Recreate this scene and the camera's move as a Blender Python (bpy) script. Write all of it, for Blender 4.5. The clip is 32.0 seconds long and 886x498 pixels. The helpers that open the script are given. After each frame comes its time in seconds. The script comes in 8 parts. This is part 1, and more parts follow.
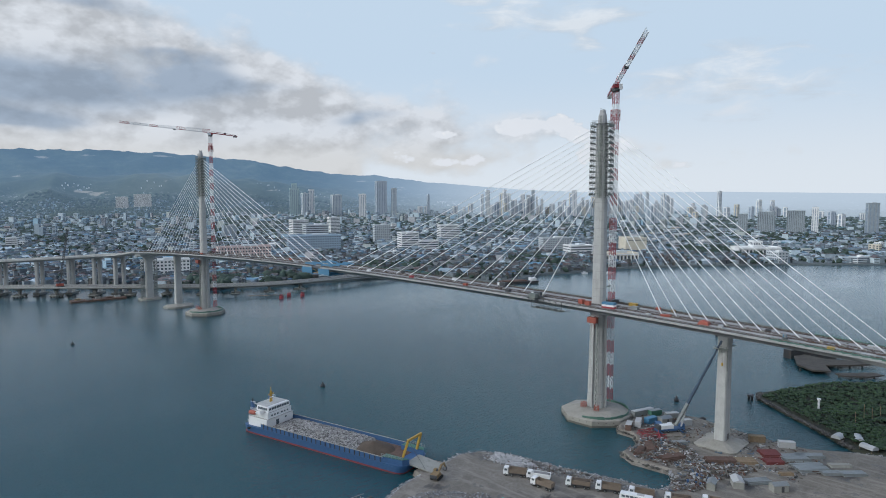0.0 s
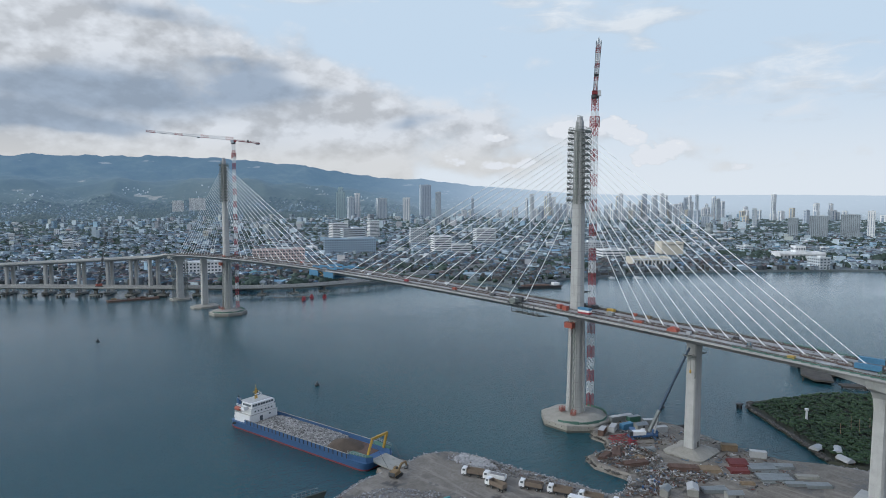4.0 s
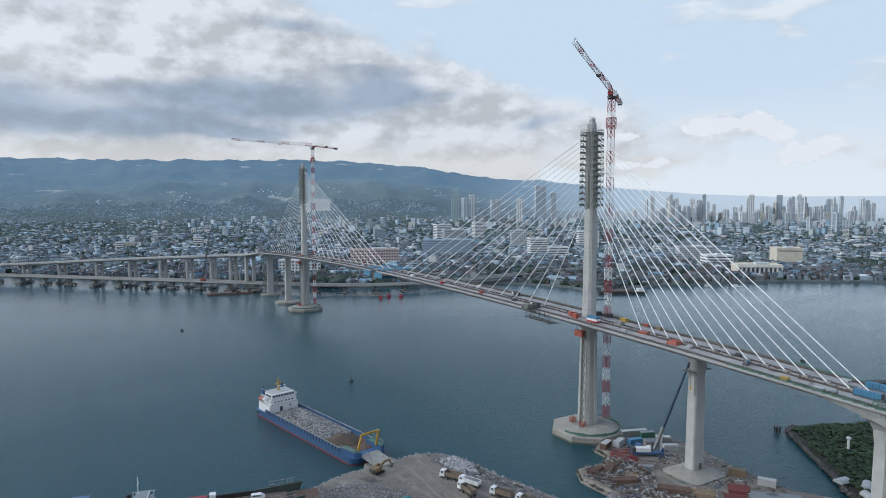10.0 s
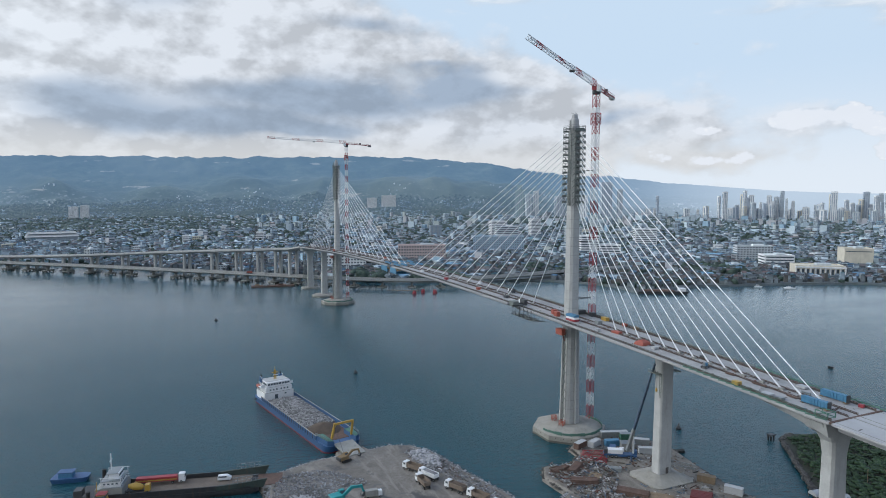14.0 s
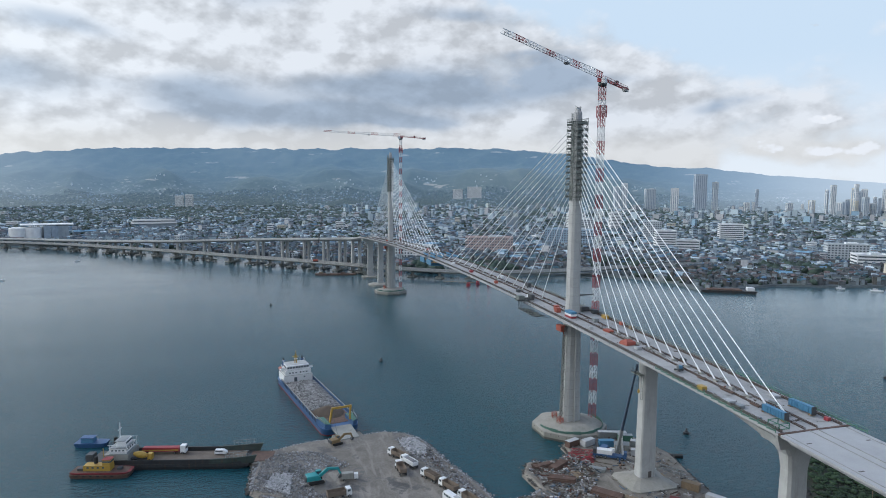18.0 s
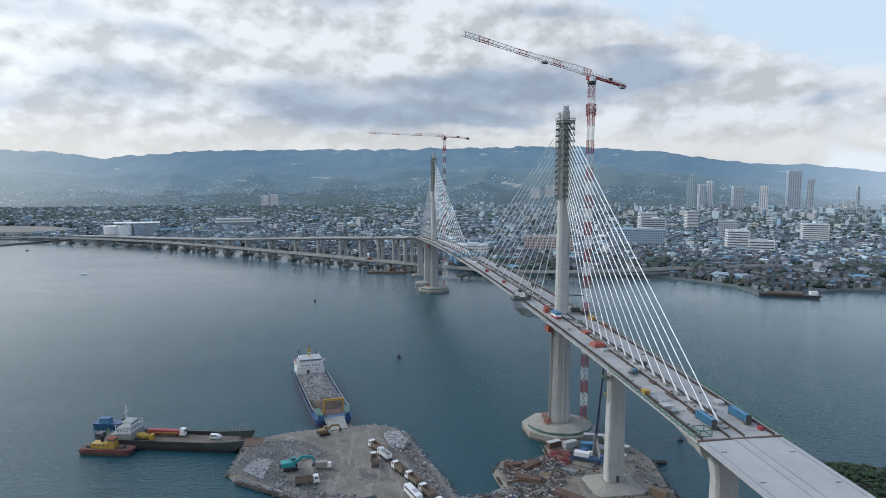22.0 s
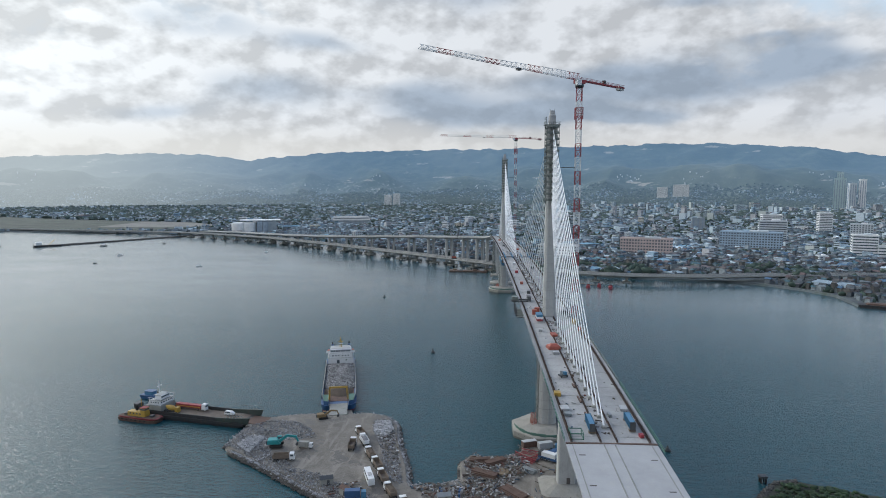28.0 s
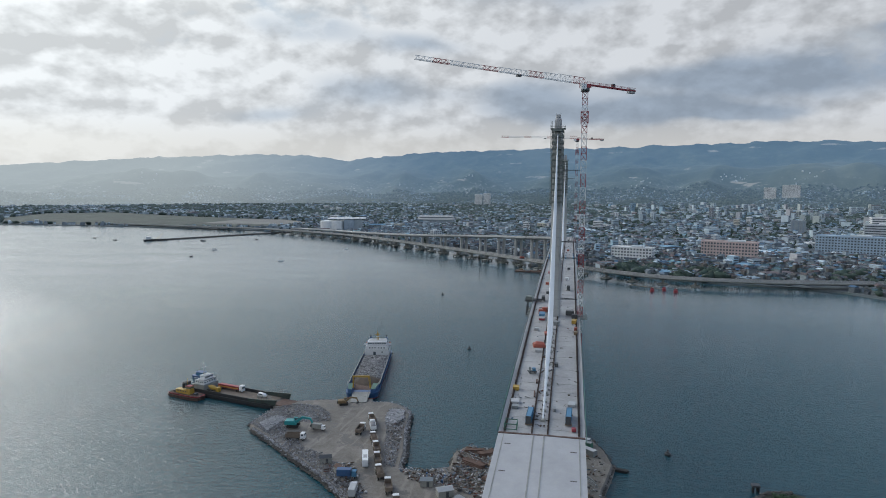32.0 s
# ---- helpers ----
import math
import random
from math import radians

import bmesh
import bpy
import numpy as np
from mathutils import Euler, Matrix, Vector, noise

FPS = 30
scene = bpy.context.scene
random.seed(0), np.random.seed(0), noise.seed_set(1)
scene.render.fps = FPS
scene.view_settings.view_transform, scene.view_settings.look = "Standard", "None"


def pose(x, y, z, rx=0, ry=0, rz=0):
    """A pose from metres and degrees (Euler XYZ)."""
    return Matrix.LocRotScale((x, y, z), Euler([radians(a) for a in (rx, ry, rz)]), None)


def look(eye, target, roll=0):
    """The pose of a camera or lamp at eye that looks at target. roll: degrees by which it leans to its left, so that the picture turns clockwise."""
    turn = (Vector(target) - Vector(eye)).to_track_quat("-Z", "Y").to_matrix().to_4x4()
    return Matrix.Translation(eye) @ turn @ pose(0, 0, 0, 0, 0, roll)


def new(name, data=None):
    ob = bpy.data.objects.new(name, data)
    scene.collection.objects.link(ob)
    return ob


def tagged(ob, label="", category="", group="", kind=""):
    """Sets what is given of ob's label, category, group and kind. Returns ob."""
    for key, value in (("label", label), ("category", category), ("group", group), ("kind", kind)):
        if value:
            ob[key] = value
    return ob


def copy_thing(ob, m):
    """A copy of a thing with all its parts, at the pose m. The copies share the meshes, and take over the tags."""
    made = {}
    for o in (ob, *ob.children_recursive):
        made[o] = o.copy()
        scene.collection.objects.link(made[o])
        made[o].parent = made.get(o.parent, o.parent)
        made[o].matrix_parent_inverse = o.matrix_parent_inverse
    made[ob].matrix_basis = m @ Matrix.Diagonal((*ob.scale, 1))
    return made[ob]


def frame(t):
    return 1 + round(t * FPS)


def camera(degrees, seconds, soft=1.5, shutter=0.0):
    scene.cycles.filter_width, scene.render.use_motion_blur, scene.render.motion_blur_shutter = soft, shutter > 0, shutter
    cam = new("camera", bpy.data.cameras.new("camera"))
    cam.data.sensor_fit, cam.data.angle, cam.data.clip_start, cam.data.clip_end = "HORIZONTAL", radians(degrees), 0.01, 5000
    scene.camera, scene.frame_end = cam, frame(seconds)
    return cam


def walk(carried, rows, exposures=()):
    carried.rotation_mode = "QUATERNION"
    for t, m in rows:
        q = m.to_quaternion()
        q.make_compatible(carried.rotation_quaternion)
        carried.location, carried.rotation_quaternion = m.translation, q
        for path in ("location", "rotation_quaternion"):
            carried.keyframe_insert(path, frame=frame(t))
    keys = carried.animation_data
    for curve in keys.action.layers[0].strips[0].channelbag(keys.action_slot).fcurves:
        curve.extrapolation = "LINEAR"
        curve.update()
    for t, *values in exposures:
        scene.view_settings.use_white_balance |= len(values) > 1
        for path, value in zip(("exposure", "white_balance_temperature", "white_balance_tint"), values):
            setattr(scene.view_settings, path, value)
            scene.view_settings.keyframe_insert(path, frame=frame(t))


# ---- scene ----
cam = camera(69.7, 32.0, soft=0.95)


def at(x, y, z, yaw, pitch, roll):
    """A camera pose from its place and its yaw to the left of +y, pitch and roll in degrees."""
    a, b = radians(yaw), radians(pitch)
    way = Vector((-math.sin(a) * math.cos(b), math.cos(a) * math.cos(b), math.sin(b)))
    return look((x, y, z), Vector((x, y, z)) + way * 100, roll)


ROWS = [
    (0, -267.7, -148.1, 105.0, -47.14, -4.75, 0.01),
    (0.5, -265.5, -151.9, 105.1, -46.88, -4.70, -0.02),
    (1, -263.3, -155.7, 105.3, -46.55, -4.66, -0.03),
    (1.5, -261.1, -159.4, 105.4, -46.23, -4.62, -0.03),
    (2, -258.8, -163.1, 105.6, -45.53, -4.58, -0.04),
    (2.5, -256.4, -166.7, 105.7, -44.91, -4.54, -0.04),
    (3, -254.0, -170.2, 105.9, -44.24, -4.49, -0.05),
    (3.5, -251.5, -173.7, 106.1, -43.43, -4.46, -0.06),
    (5.5, -240.5, -186.1, 106.8, -39.92, -4.43, -0.07),
    (6, -237.3, -189.0, 106.9, -39.01, -4.40, -0.07),
    (6.5, -234.0, -191.8, 107.1, -38.04, -4.38, -0.07),
    (7, -230.6, -194.6, 107.2, -37.00, -4.37, -0.08),
    (7.5, -227.2, -197.4, 107.3, -35.99, -4.35, -0.09),
    (8, -223.6, -200.2, 107.4, -34.97, -4.34, -0.09),
    (8.5, -219.8, -203.0, 107.5, -34.08, -4.34, -0.10),
    (9, -216.0, -205.9, 107.6, -33.24, -4.35, -0.08),
    (9.5, -212.0, -208.8, 107.7, -32.22, -4.35, -0.06),
    (10, -207.9, -211.8, 107.8, -31.40, -4.35, -0.02),
    (10.5, -203.8, -214.8, 107.8, -30.90, -4.35, 0.03),
    (11, -199.6, -217.7, 107.7, -30.35, -4.36, 0.06),
    (11.5, -195.4, -220.6, 107.7, -29.61, -4.39, 0.07),
    (12, -191.2, -223.4, 107.7, -28.80, -4.42, 0.07),
    (12.5, -186.9, -226.2, 107.7, -27.85, -4.47, 0.08),
    (13, -182.5, -229.0, 107.7, -26.86, -4.51, 0.09),
    (13.5, -178.1, -231.7, 107.8, -25.87, -4.58, 0.10),
    (14, -173.6, -234.3, 108.0, -25.01, -4.69, 0.12),
    (14.5, -169.1, -236.9, 108.1, -24.10, -4.90, 0.19),
    (16.5, -150.7, -246.2, 109.0, -19.87, -5.17, 0.30),
    (17, -146.1, -248.2, 109.2, -18.80, -5.37, 0.42),
    (17.5, -141.4, -250.1, 109.3, -17.81, -5.46, 0.48),
    (18, -136.6, -252.1, 109.3, -16.75, -5.51, 0.48),
    (18.5, -131.7, -254.0, 109.4, -15.76, -5.53, 0.44),
    (19, -126.8, -255.9, 109.4, -14.97, -5.56, 0.38),
    (19.5, -121.8, -257.7, 109.5, -14.22, -5.58, 0.34),
    (20, -116.8, -259.5, 109.6, -13.42, -5.61, 0.29),
    (20.5, -111.8, -261.3, 109.7, -12.47, -5.64, 0.25),
    (21, -106.7, -263.0, 109.8, -11.33, -5.64, 0.22),
    (21.5, -101.5, -264.7, 109.9, -10.23, -5.63, 0.19),
    (22, -96.4, -266.4, 110.1, -9.18, -5.64, 0.16),
    (22.5, -91.3, -268.0, 110.2, -8.13, -5.66, 0.13),
    (23, -86.1, -269.5, 110.4, -7.03, -5.68, 0.11),
    (23.5, -81.0, -270.9, 110.6, -5.88, -5.69, 0.09),
    (24, -75.9, -272.2, 110.8, -4.88, -5.71, 0.09),
    (24.5, -70.8, -273.5, 111.0, -4.07, -5.72, 0.09),
    (25, -65.8, -274.8, 111.2, -3.42, -5.73, 0.09),
    (25.5, -60.8, -276.0, 111.4, -2.63, -5.74, 0.08),
    (27.5, -40.3, -281.3, 112.2, 1.56, -5.75, 0.07),
    (28, -35.1, -282.5, 112.3, 2.51, -5.75, 0.06),
    (28.5, -29.8, -283.7, 112.5, 3.44, -5.76, 0.06),
    (29, -24.6, -284.9, 112.6, 4.39, -5.76, 0.08),
    (29.5, -19.4, -286.0, 112.8, 5.41, -5.75, 0.11),
    (30, -14.2, -287.1, 112.9, 6.54, -5.75, 0.12),
    (30.5, -9.0, -288.1, 113.0, 7.65, -5.76, 0.11),
    (31, -4.0, -289.1, 113.2, 8.81, -5.79, 0.09),
    (31.5, 1.1, -290.0, 113.4, 10.01, -5.81, 0.11),
    (32, 6.1, -290.9, 113.6, 11.30, -5.81, 0.18),
]
walk(cam, [(t, at(*r)) for t, *r in ROWS], [(0, -0.06, 6120, 10), (8, 0.0, 6080, 10), (14, 0.05, 6050, 10), (22, 0.12, 6130, 10), (27, 0.07, 6240, 10), (32, -0.16, 6250, 10)])

# ---- light ----
SUN_AZ, SUN_EL = radians(-56), radians(25)      # clockwise from +y
sun_way = Vector((math.sin(SUN_AZ) * math.cos(SUN_EL), math.cos(SUN_AZ) * math.cos(SUN_EL), math.sin(SUN_EL)))
lamp = bpy.data.lights.new("sun", "SUN")
lamp.energy, lamp.angle, lamp.color = 0.85, radians(19), (1.0, 0.97, 0.92)
sun = new("sun", lamp)
sun.matrix_world = look(sun_way * 1000, (0, 0, 0))
scene.view_settings.exposure = 0.0


class Nodes:
    """A short way to write node trees."""

    def __init__(self, tree):
        self.tree = tree
        tree.nodes.clear()

    def add(self, kind, inputs=None, **props):
        n = self.tree.nodes.new(kind)
        for k, v in props.items():
            setattr(n, k, v)
        for k, v in (inputs or {}).items():
            if isinstance(v, bpy.types.NodeSocket):
                self.tree.links.new(v, n.inputs[k])
            else:
                n.inputs[k].default_value = v
        return n

    def math(self, op, a, b=0.0, c=0.0):
        return self.add("ShaderNodeMath", {0: a, 1: b, 2: c}, operation=op).outputs[0]

    def noise(self, vec, scale, detail=4.0, rough=0.55, distortion=0.0):
        return self.add("ShaderNodeTexNoise", {"Vector": vec, "Scale": scale, "Detail": detail, "Roughness": rough, "Distortion": distortion}).outputs["Fac"]

    def ramp(self, fac, stops, interp="LINEAR"):
        n = self.add("ShaderNodeValToRGB", {0: fac})
        n.color_ramp.interpolation = interp
        els = n.color_ramp.elements
        while len(els) < len(stops):
            els.new(0.5)
        for e, (p, c) in zip(els, stops):
            e.position, e.color = p, (*c, 1) if len(c) == 3 else c
        return n.outputs["Color"]

    def mix(self, fac, a, b, blend="MIX"):
        n = self.add("ShaderNodeMix", data_type="RGBA", blend_type=blend)
        for i, v in ((0, fac), (6, a), (7, b)):
            if isinstance(v, bpy.types.NodeSocket):
                self.tree.links.new(v, n.inputs[i])
            else:
                n.inputs[i].default_value = (*v, 1) if isinstance(v, tuple) and len(v) == 3 else v
        return n.outputs[2]

    def step(self, v, lo, hi):
        return self.add("ShaderNodeMapRange", {"Value": v, "From Min": lo, "From Max": hi}, interpolation_type="SMOOTHSTEP").outputs[0]


# sky: a Nishita dome under broken stratocumulus, thinner and brighter towards the hidden sun
world = bpy.data.worlds.new("world")
scene.world = world
world.use_nodes = True
w = Nodes(world.node_tree)
sky = w.add("ShaderNodeTexSky", sky_type="NISHITA", sun_disc=False, sun_elevation=SUN_EL, sun_rotation=SUN_AZ, dust_density=2.0, air_density=1.0)
way = w.add("ShaderNodeTexCoord").outputs["Generated"]
sep = w.add("ShaderNodeSeparateXYZ", {0: way})
dx, dy, dz = sep.outputs
azim = w.math("ARCTAN2", dx, dy)
elev = w.math("ARCSINE", dz)
flat = w.add("ShaderNodeCombineXYZ", {0: w.math("MULTIPLY", azim, 3.0), 1: w.math("MULTIPLY", elev, 5.0), 2: 0.35}).outputs[0]
# the banks are torn by turbulence, so their outlines are bent before they are laid out
tear = w.add("ShaderNodeTexNoise", {"Vector": flat, "Scale": 1.5, "Detail": 4.0, "Roughness": 0.5}).outputs["Color"]
tx, ty, _ = w.add("ShaderNodeSeparateXYZ", {0: tear}).outputs
azw = w.math("ADD", azim, w.math("MULTIPLY", w.math("SUBTRACT", tx, 0.5), 0.17))
elw = w.math("ADD", elev, w.math("MULTIPLY", w.math("SUBTRACT", ty, 0.5), 0.06))


def shifted(du, dv):
    return w.add("ShaderNodeVectorMath", {0: flat, 1: (du, dv, 0.0)}, operation="ADD").outputs[0]


def density(vec):
    """Cloud thickness: banks, with heaped cauliflower tops on them."""
    bank = w.noise(vec, 1.3, 8.0, 0.50, 0.0)
    heap = w.add("ShaderNodeTexVoronoi", {"Vector": vec, "Scale": 4.2, "Detail": 4.0, "Roughness": 0.55, "Smoothness": 0.85}, feature="SMOOTH_F1").outputs["Distance"]
    return w.math("ADD", w.math("MULTIPLY", bank, 0.80), w.math("SUBTRACT", 0.20, w.math("MULTIPLY", heap, 0.22)))


def spots(places, a_, e_):
    """Soft patches: degrees of azimuth and elevation, and their spread."""
    total = 0.0
    for az, el, wide, tall in places:
        a = w.math("MULTIPLY", w.math("SUBTRACT", a_, radians(az)), 1 / radians(wide))
        e = w.math("MULTIPLY", w.math("SUBTRACT", e_, radians(el)), 1 / radians(tall))
        total = w.math("ADD", total, w.math("POWER", 2.718, w.math("MULTIPLY", w.math("ADD", w.math("MULTIPLY", a, a), w.math("MULTIPLY", e, e)), -1.0)))
    return total


body = density(flat)
relief = w.math("SUBTRACT", body, density(shifted(-0.035, 0.075)))
# one broad bank lies over the hills; its upper edge sinks towards the clear side
edge = w.math("SUBTRACT", 0.318, w.math("MULTIPLY", w.math("SUBTRACT", azw, 0.262), 0.36))
inner = w.math("MULTIPLY", w.step(w.math("SUBTRACT", edge, elw), -0.05, 0.07), w.step(w.math("SUBTRACT", azw, w.math("MULTIPLY", elev, 0.9)), 0.80, 0.50))
CUMULUS = ((56.0, 6.2, 3.0, 1.2), (53.2, 6.0, 1.7, 0.9), (58.5, 5.6, 1.9, 1.1), (62.0, 4.3, 2.5, 1.4), (60.2, 3.4, 2.6, 0.7), (47.0, 5.3, 2.2, 0.7), (43.2, 3.6, 1.7, 0.8), (50.5, 3.4, 2.0, 0.6), (46.4, 12.4, 1.1, 0.5), (68.0, 2.6, 2.6, 0.5), (47.2, 3.0, 3.0, 0.5))
heaps = spots(CUMULUS, azim, elev)
veil = w.math("MULTIPLY", w.math("MULTIPLY", w.step(elev, 0.24, 0.10), w.step(elev, 0.02, 0.06)), w.math("ADD", 0.06, w.math("MULTIPLY", w.step(azim, 1.0, 0.55), 0.06)))
thick = w.math("ADD", body, w.math("ADD", w.math("MULTIPLY", inner, 0.32), w.math("ADD", w.math("MULTIPLY", heaps, 0.12), veil)))
amount = w.step(thick, 0.46, 0.66)
# grey undersides of the thickest banks
GREY = ((17.5, 8.4, 8.0, 1.7), (27.0, 9.2, 6.0, 0.9), (41.0, 6.7, 2.4, 0.5), (2.5, 6.1, 9.0, 1.2), (11.0, 8.6, 6.0, 1.5), (-4.0, 7.7, 7.0, 1.7), (-13.5, 12.0, 4.5, 1.1), (9.5, 6.1, 5.0, 0.7), (-18.0, 8.0, 6.0, 1.6), (25.0, 11.0, 5.0, 0.9), (-24.5, 12.9, 5.0, 1.4), (-27.5, 6.0, 6.0, 0.9), (13.0, 5.9, 4.0, 0.5), (20.0, 14.5, 6.0, 1.0), (-60.0, 11.0, 12.0, 3.0), (-2.0, 17.0, 9.0, 1.5))
BRIGHT = ((21.5, 5.5, 3.0, 0.8), (33.5, 10.6, 4.0, 0.9), (25.0, 12.4, 4.5, 0.8), (4.0, 11.6, 5.0, 1.3), (-8.0, 9.8, 2.0, 0.7), (17.0, 12.8, 4.0, 1.0), (37.5, 8.8, 3.5, 0.7), (-36.0, 9.0, 9.0, 8.0))
low_noise = w.noise(shifted(4.0, 2.0), 1.5, 6.0, 0.48, 0.0)
under = w.math("SUBTRACT", spots(GREY, azw, elw), w.math("MULTIPLY", spots(BRIGHT, azw, elw), 0.8))
under = w.math("MULTIPLY", w.step(w.math("ADD", under, w.math("MULTIPLY", w.math("SUBTRACT", low_noise, 0.5), 1.3)), 0.0, 1.1), w.step(thick, 0.52, 0.74))
toward = w.math("MAXIMUM", w.add("ShaderNodeVectorMath", {0: way, 1: tuple(sun_way)}, operation="DOT_PRODUCT").outputs["Value"], 0.0)
glow = w.math("ADD", w.math("MULTIPLY", w.math("POWER", toward, 5.0), 0.75), w.math("MULTIPLY", w.math("POWER", toward, 9.0), w.math("MULTIPLY", w.step(elev, 0.22, 0.42), 5.5)))
under = w.math("MULTIPLY", under, w.math("SUBTRACT", 1.0, w.math("MULTIPLY", w.math("POWER", toward, 4.0), 0.55)))
cloud = w.mix(under, (0.80, 0.82, 0.84), (0.43, 0.51, 0.61))
lit = w.math("ADD", 1.0, w.math("MULTIPLY", w.math("MAXIMUM", w.math("MINIMUM", w.math("MULTIPLY", relief, 3.0), 0.16), -0.20), w.math("SUBTRACT", 1.0, w.math("MULTIPLY", under, 0.45))))
cloud = w.mix(1.0, cloud, w.add("ShaderNodeCombineXYZ", {0: lit, 1: lit, 2: lit}).outputs[0], "MULTIPLY")
# low cloud far off is warm and pale
cloud = w.mix(w.math("MULTIPLY", w.step(elev, 0.105, 0.05), 0.62), cloud, (0.86, 0.835, 0.78))
cloud = w.mix(1.0, cloud, w.add("ShaderNodeCombineXYZ", {i: w.math("ADD", 0.80, w.math("MULTIPLY", glow, g)) for i, g in enumerate((0.60, 0.60, 0.53))}).outputs[0], "MULTIPLY")
clear = w.mix(1.0, sky.outputs[0], (0.145, 0.145, 0.145), "MULTIPLY")
pale = w.mix(w.step(elev, 0.20, 0.015), (0.585, 0.70, 0.805), (0.76, 0.80, 0.825))
clear = w.mix(w.step(elev, 0.75, 0.28), clear, pale)
# crisp cumulus heads over the clear side
lumps = w.noise(flat, 5.5, 6.0, 0.6, 0.3)
puff = w.add("ShaderNodeTexVoronoi", {"Vector": flat, "Scale": 7.0, "Detail": 3.0, "Roughness": 0.6, "Smoothness": 0.6}, feature="SMOOTH_F1").outputs["Distance"]
head = w.math("SUBTRACT", w.math("ADD", w.math("MULTIPLY", heaps, 1.05), w.math("MULTIPLY", lumps, 0.45)), puff)
tops = w.math("MULTIPLY", w.step(head, -0.02, 0.30), 0.94)
shade = w.math("MULTIPLY", w.step(w.math("ADD", puff, w.math("MULTIPLY", lumps, 0.4)), 0.55, 0.95), 0.6)
cloud = w.mix(tops, cloud, w.mix(shade, (0.95, 0.925, 0.88), (0.70, 0.735, 0.79)))
# thin torn wisps high up
wisps = spots(((52.0, 15.6, 6.0, 1.3), (60.0, 15.2, 4.0, 1.0), (57.5, 13.2, 1.6, 1.6), (75.0, 16.0, 3.5, 1.2), (30.0, 17.0, 5.0, 1.0), (70.0, 9.0, 10.0, 2.5)), azw, elw)
torn = w.noise(w.add("ShaderNodeMapping", {"Vector": flat, "Scale": (1.4, 3.2, 1.0), "Rotation": (0, 0, 0.25)}).outputs[0], 2.4, 7.0, 0.62, 0.5)
cirrus = w.math("MULTIPLY", w.step(w.math("ADD", w.math("MULTIPLY", wisps, 0.36), torn), 0.60, 1.0), 0.8)
cloud = w.mix(w.math("MULTIPLY", cirrus, w.step(elev, 0.10, 0.18)), cloud, (0.86, 0.88, 0.88))
amount = w.math("MAXIMUM", w.math("MAXIMUM", amount, tops), w.math("MULTIPLY", cirrus, w.step(wisps, 0.02, 0.2)))
# the cloud cover is thinnest, and the sky brightest, overhead
zenith = w.math("ADD", 1.0, w.math("MULTIPLY", w.step(elev, 0.33, 0.9), 0.85))
bg = w.add("ShaderNodeBackground", {"Color": w.mix(amount, clear, cloud), "Strength": zenith})
w.add("ShaderNodeOutputWorld", {"Surface": bg.outputs[0]})

# ---- materials ----
def mat(name, color, rough=0.8, metal=0.0, vary=0.18, scale=0.6, grain=9.0, bump=0.15, stain=None, per=None, spread=0.0, coat=0.0):
    """A surface with stains at one scale and grain at another. per: 'object' or 'island' for a random tone of each piece."""
    m = bpy.data.materials.new(name)
    m.use_nodes = True
    n = Nodes(m.node_tree)
    pos = n.add("ShaderNodeTexCoord").outputs["Object"]
    big, small = n.noise(pos, scale, 5.0, 0.6), n.noise(pos, grain, 3.0, 0.6)
    dark = tuple(c * (1 - vary) for c in color)
    lite = tuple(min(1, c * (1 + vary)) for c in color)
    col = n.ramp(n.math("ADD", n.math("MULTIPLY", big, 0.65), n.math("MULTIPLY", small, 0.35)), [(0.3, dark), (0.7, lite)])
    if stain:
        streak = n.add("ShaderNodeMapping", {"Vector": pos, "Scale": (1.0, 1.0, 0.12)}).outputs[0]
        col = n.mix(n.math("MULTIPLY", n.step(n.noise(streak, scale * 2.2, 6.0, 0.65), 0.52, 0.72), 0.55), col, stain)
    if per:
        rnd = n.add("ShaderNodeObjectInfo").outputs["Random"] if per == "object" else n.add("ShaderNodeNewGeometry").outputs["Random Per Island"]
        col = n.mix(1.0, col, n.ramp(rnd, [(0, (1 - spread,) * 3), (1, (1 + spread,) * 3)]), "MULTIPLY")
    hgt = n.add("ShaderNodeBump", {"Height": small, "Strength": bump, "Distance": 0.05})
    rgh = n.math("ADD", rough - 0.08, n.math("MULTIPLY", big, 0.16))
    b = n.add("ShaderNodeBsdfPrincipled", {"Base Color": col, "Roughness": rgh, "Metallic": metal, "Normal": hgt.outputs[0], "Coat Weight": coat})
    n.add("ShaderNodeOutputMaterial", {"Surface": b.outputs[0]})
    return m


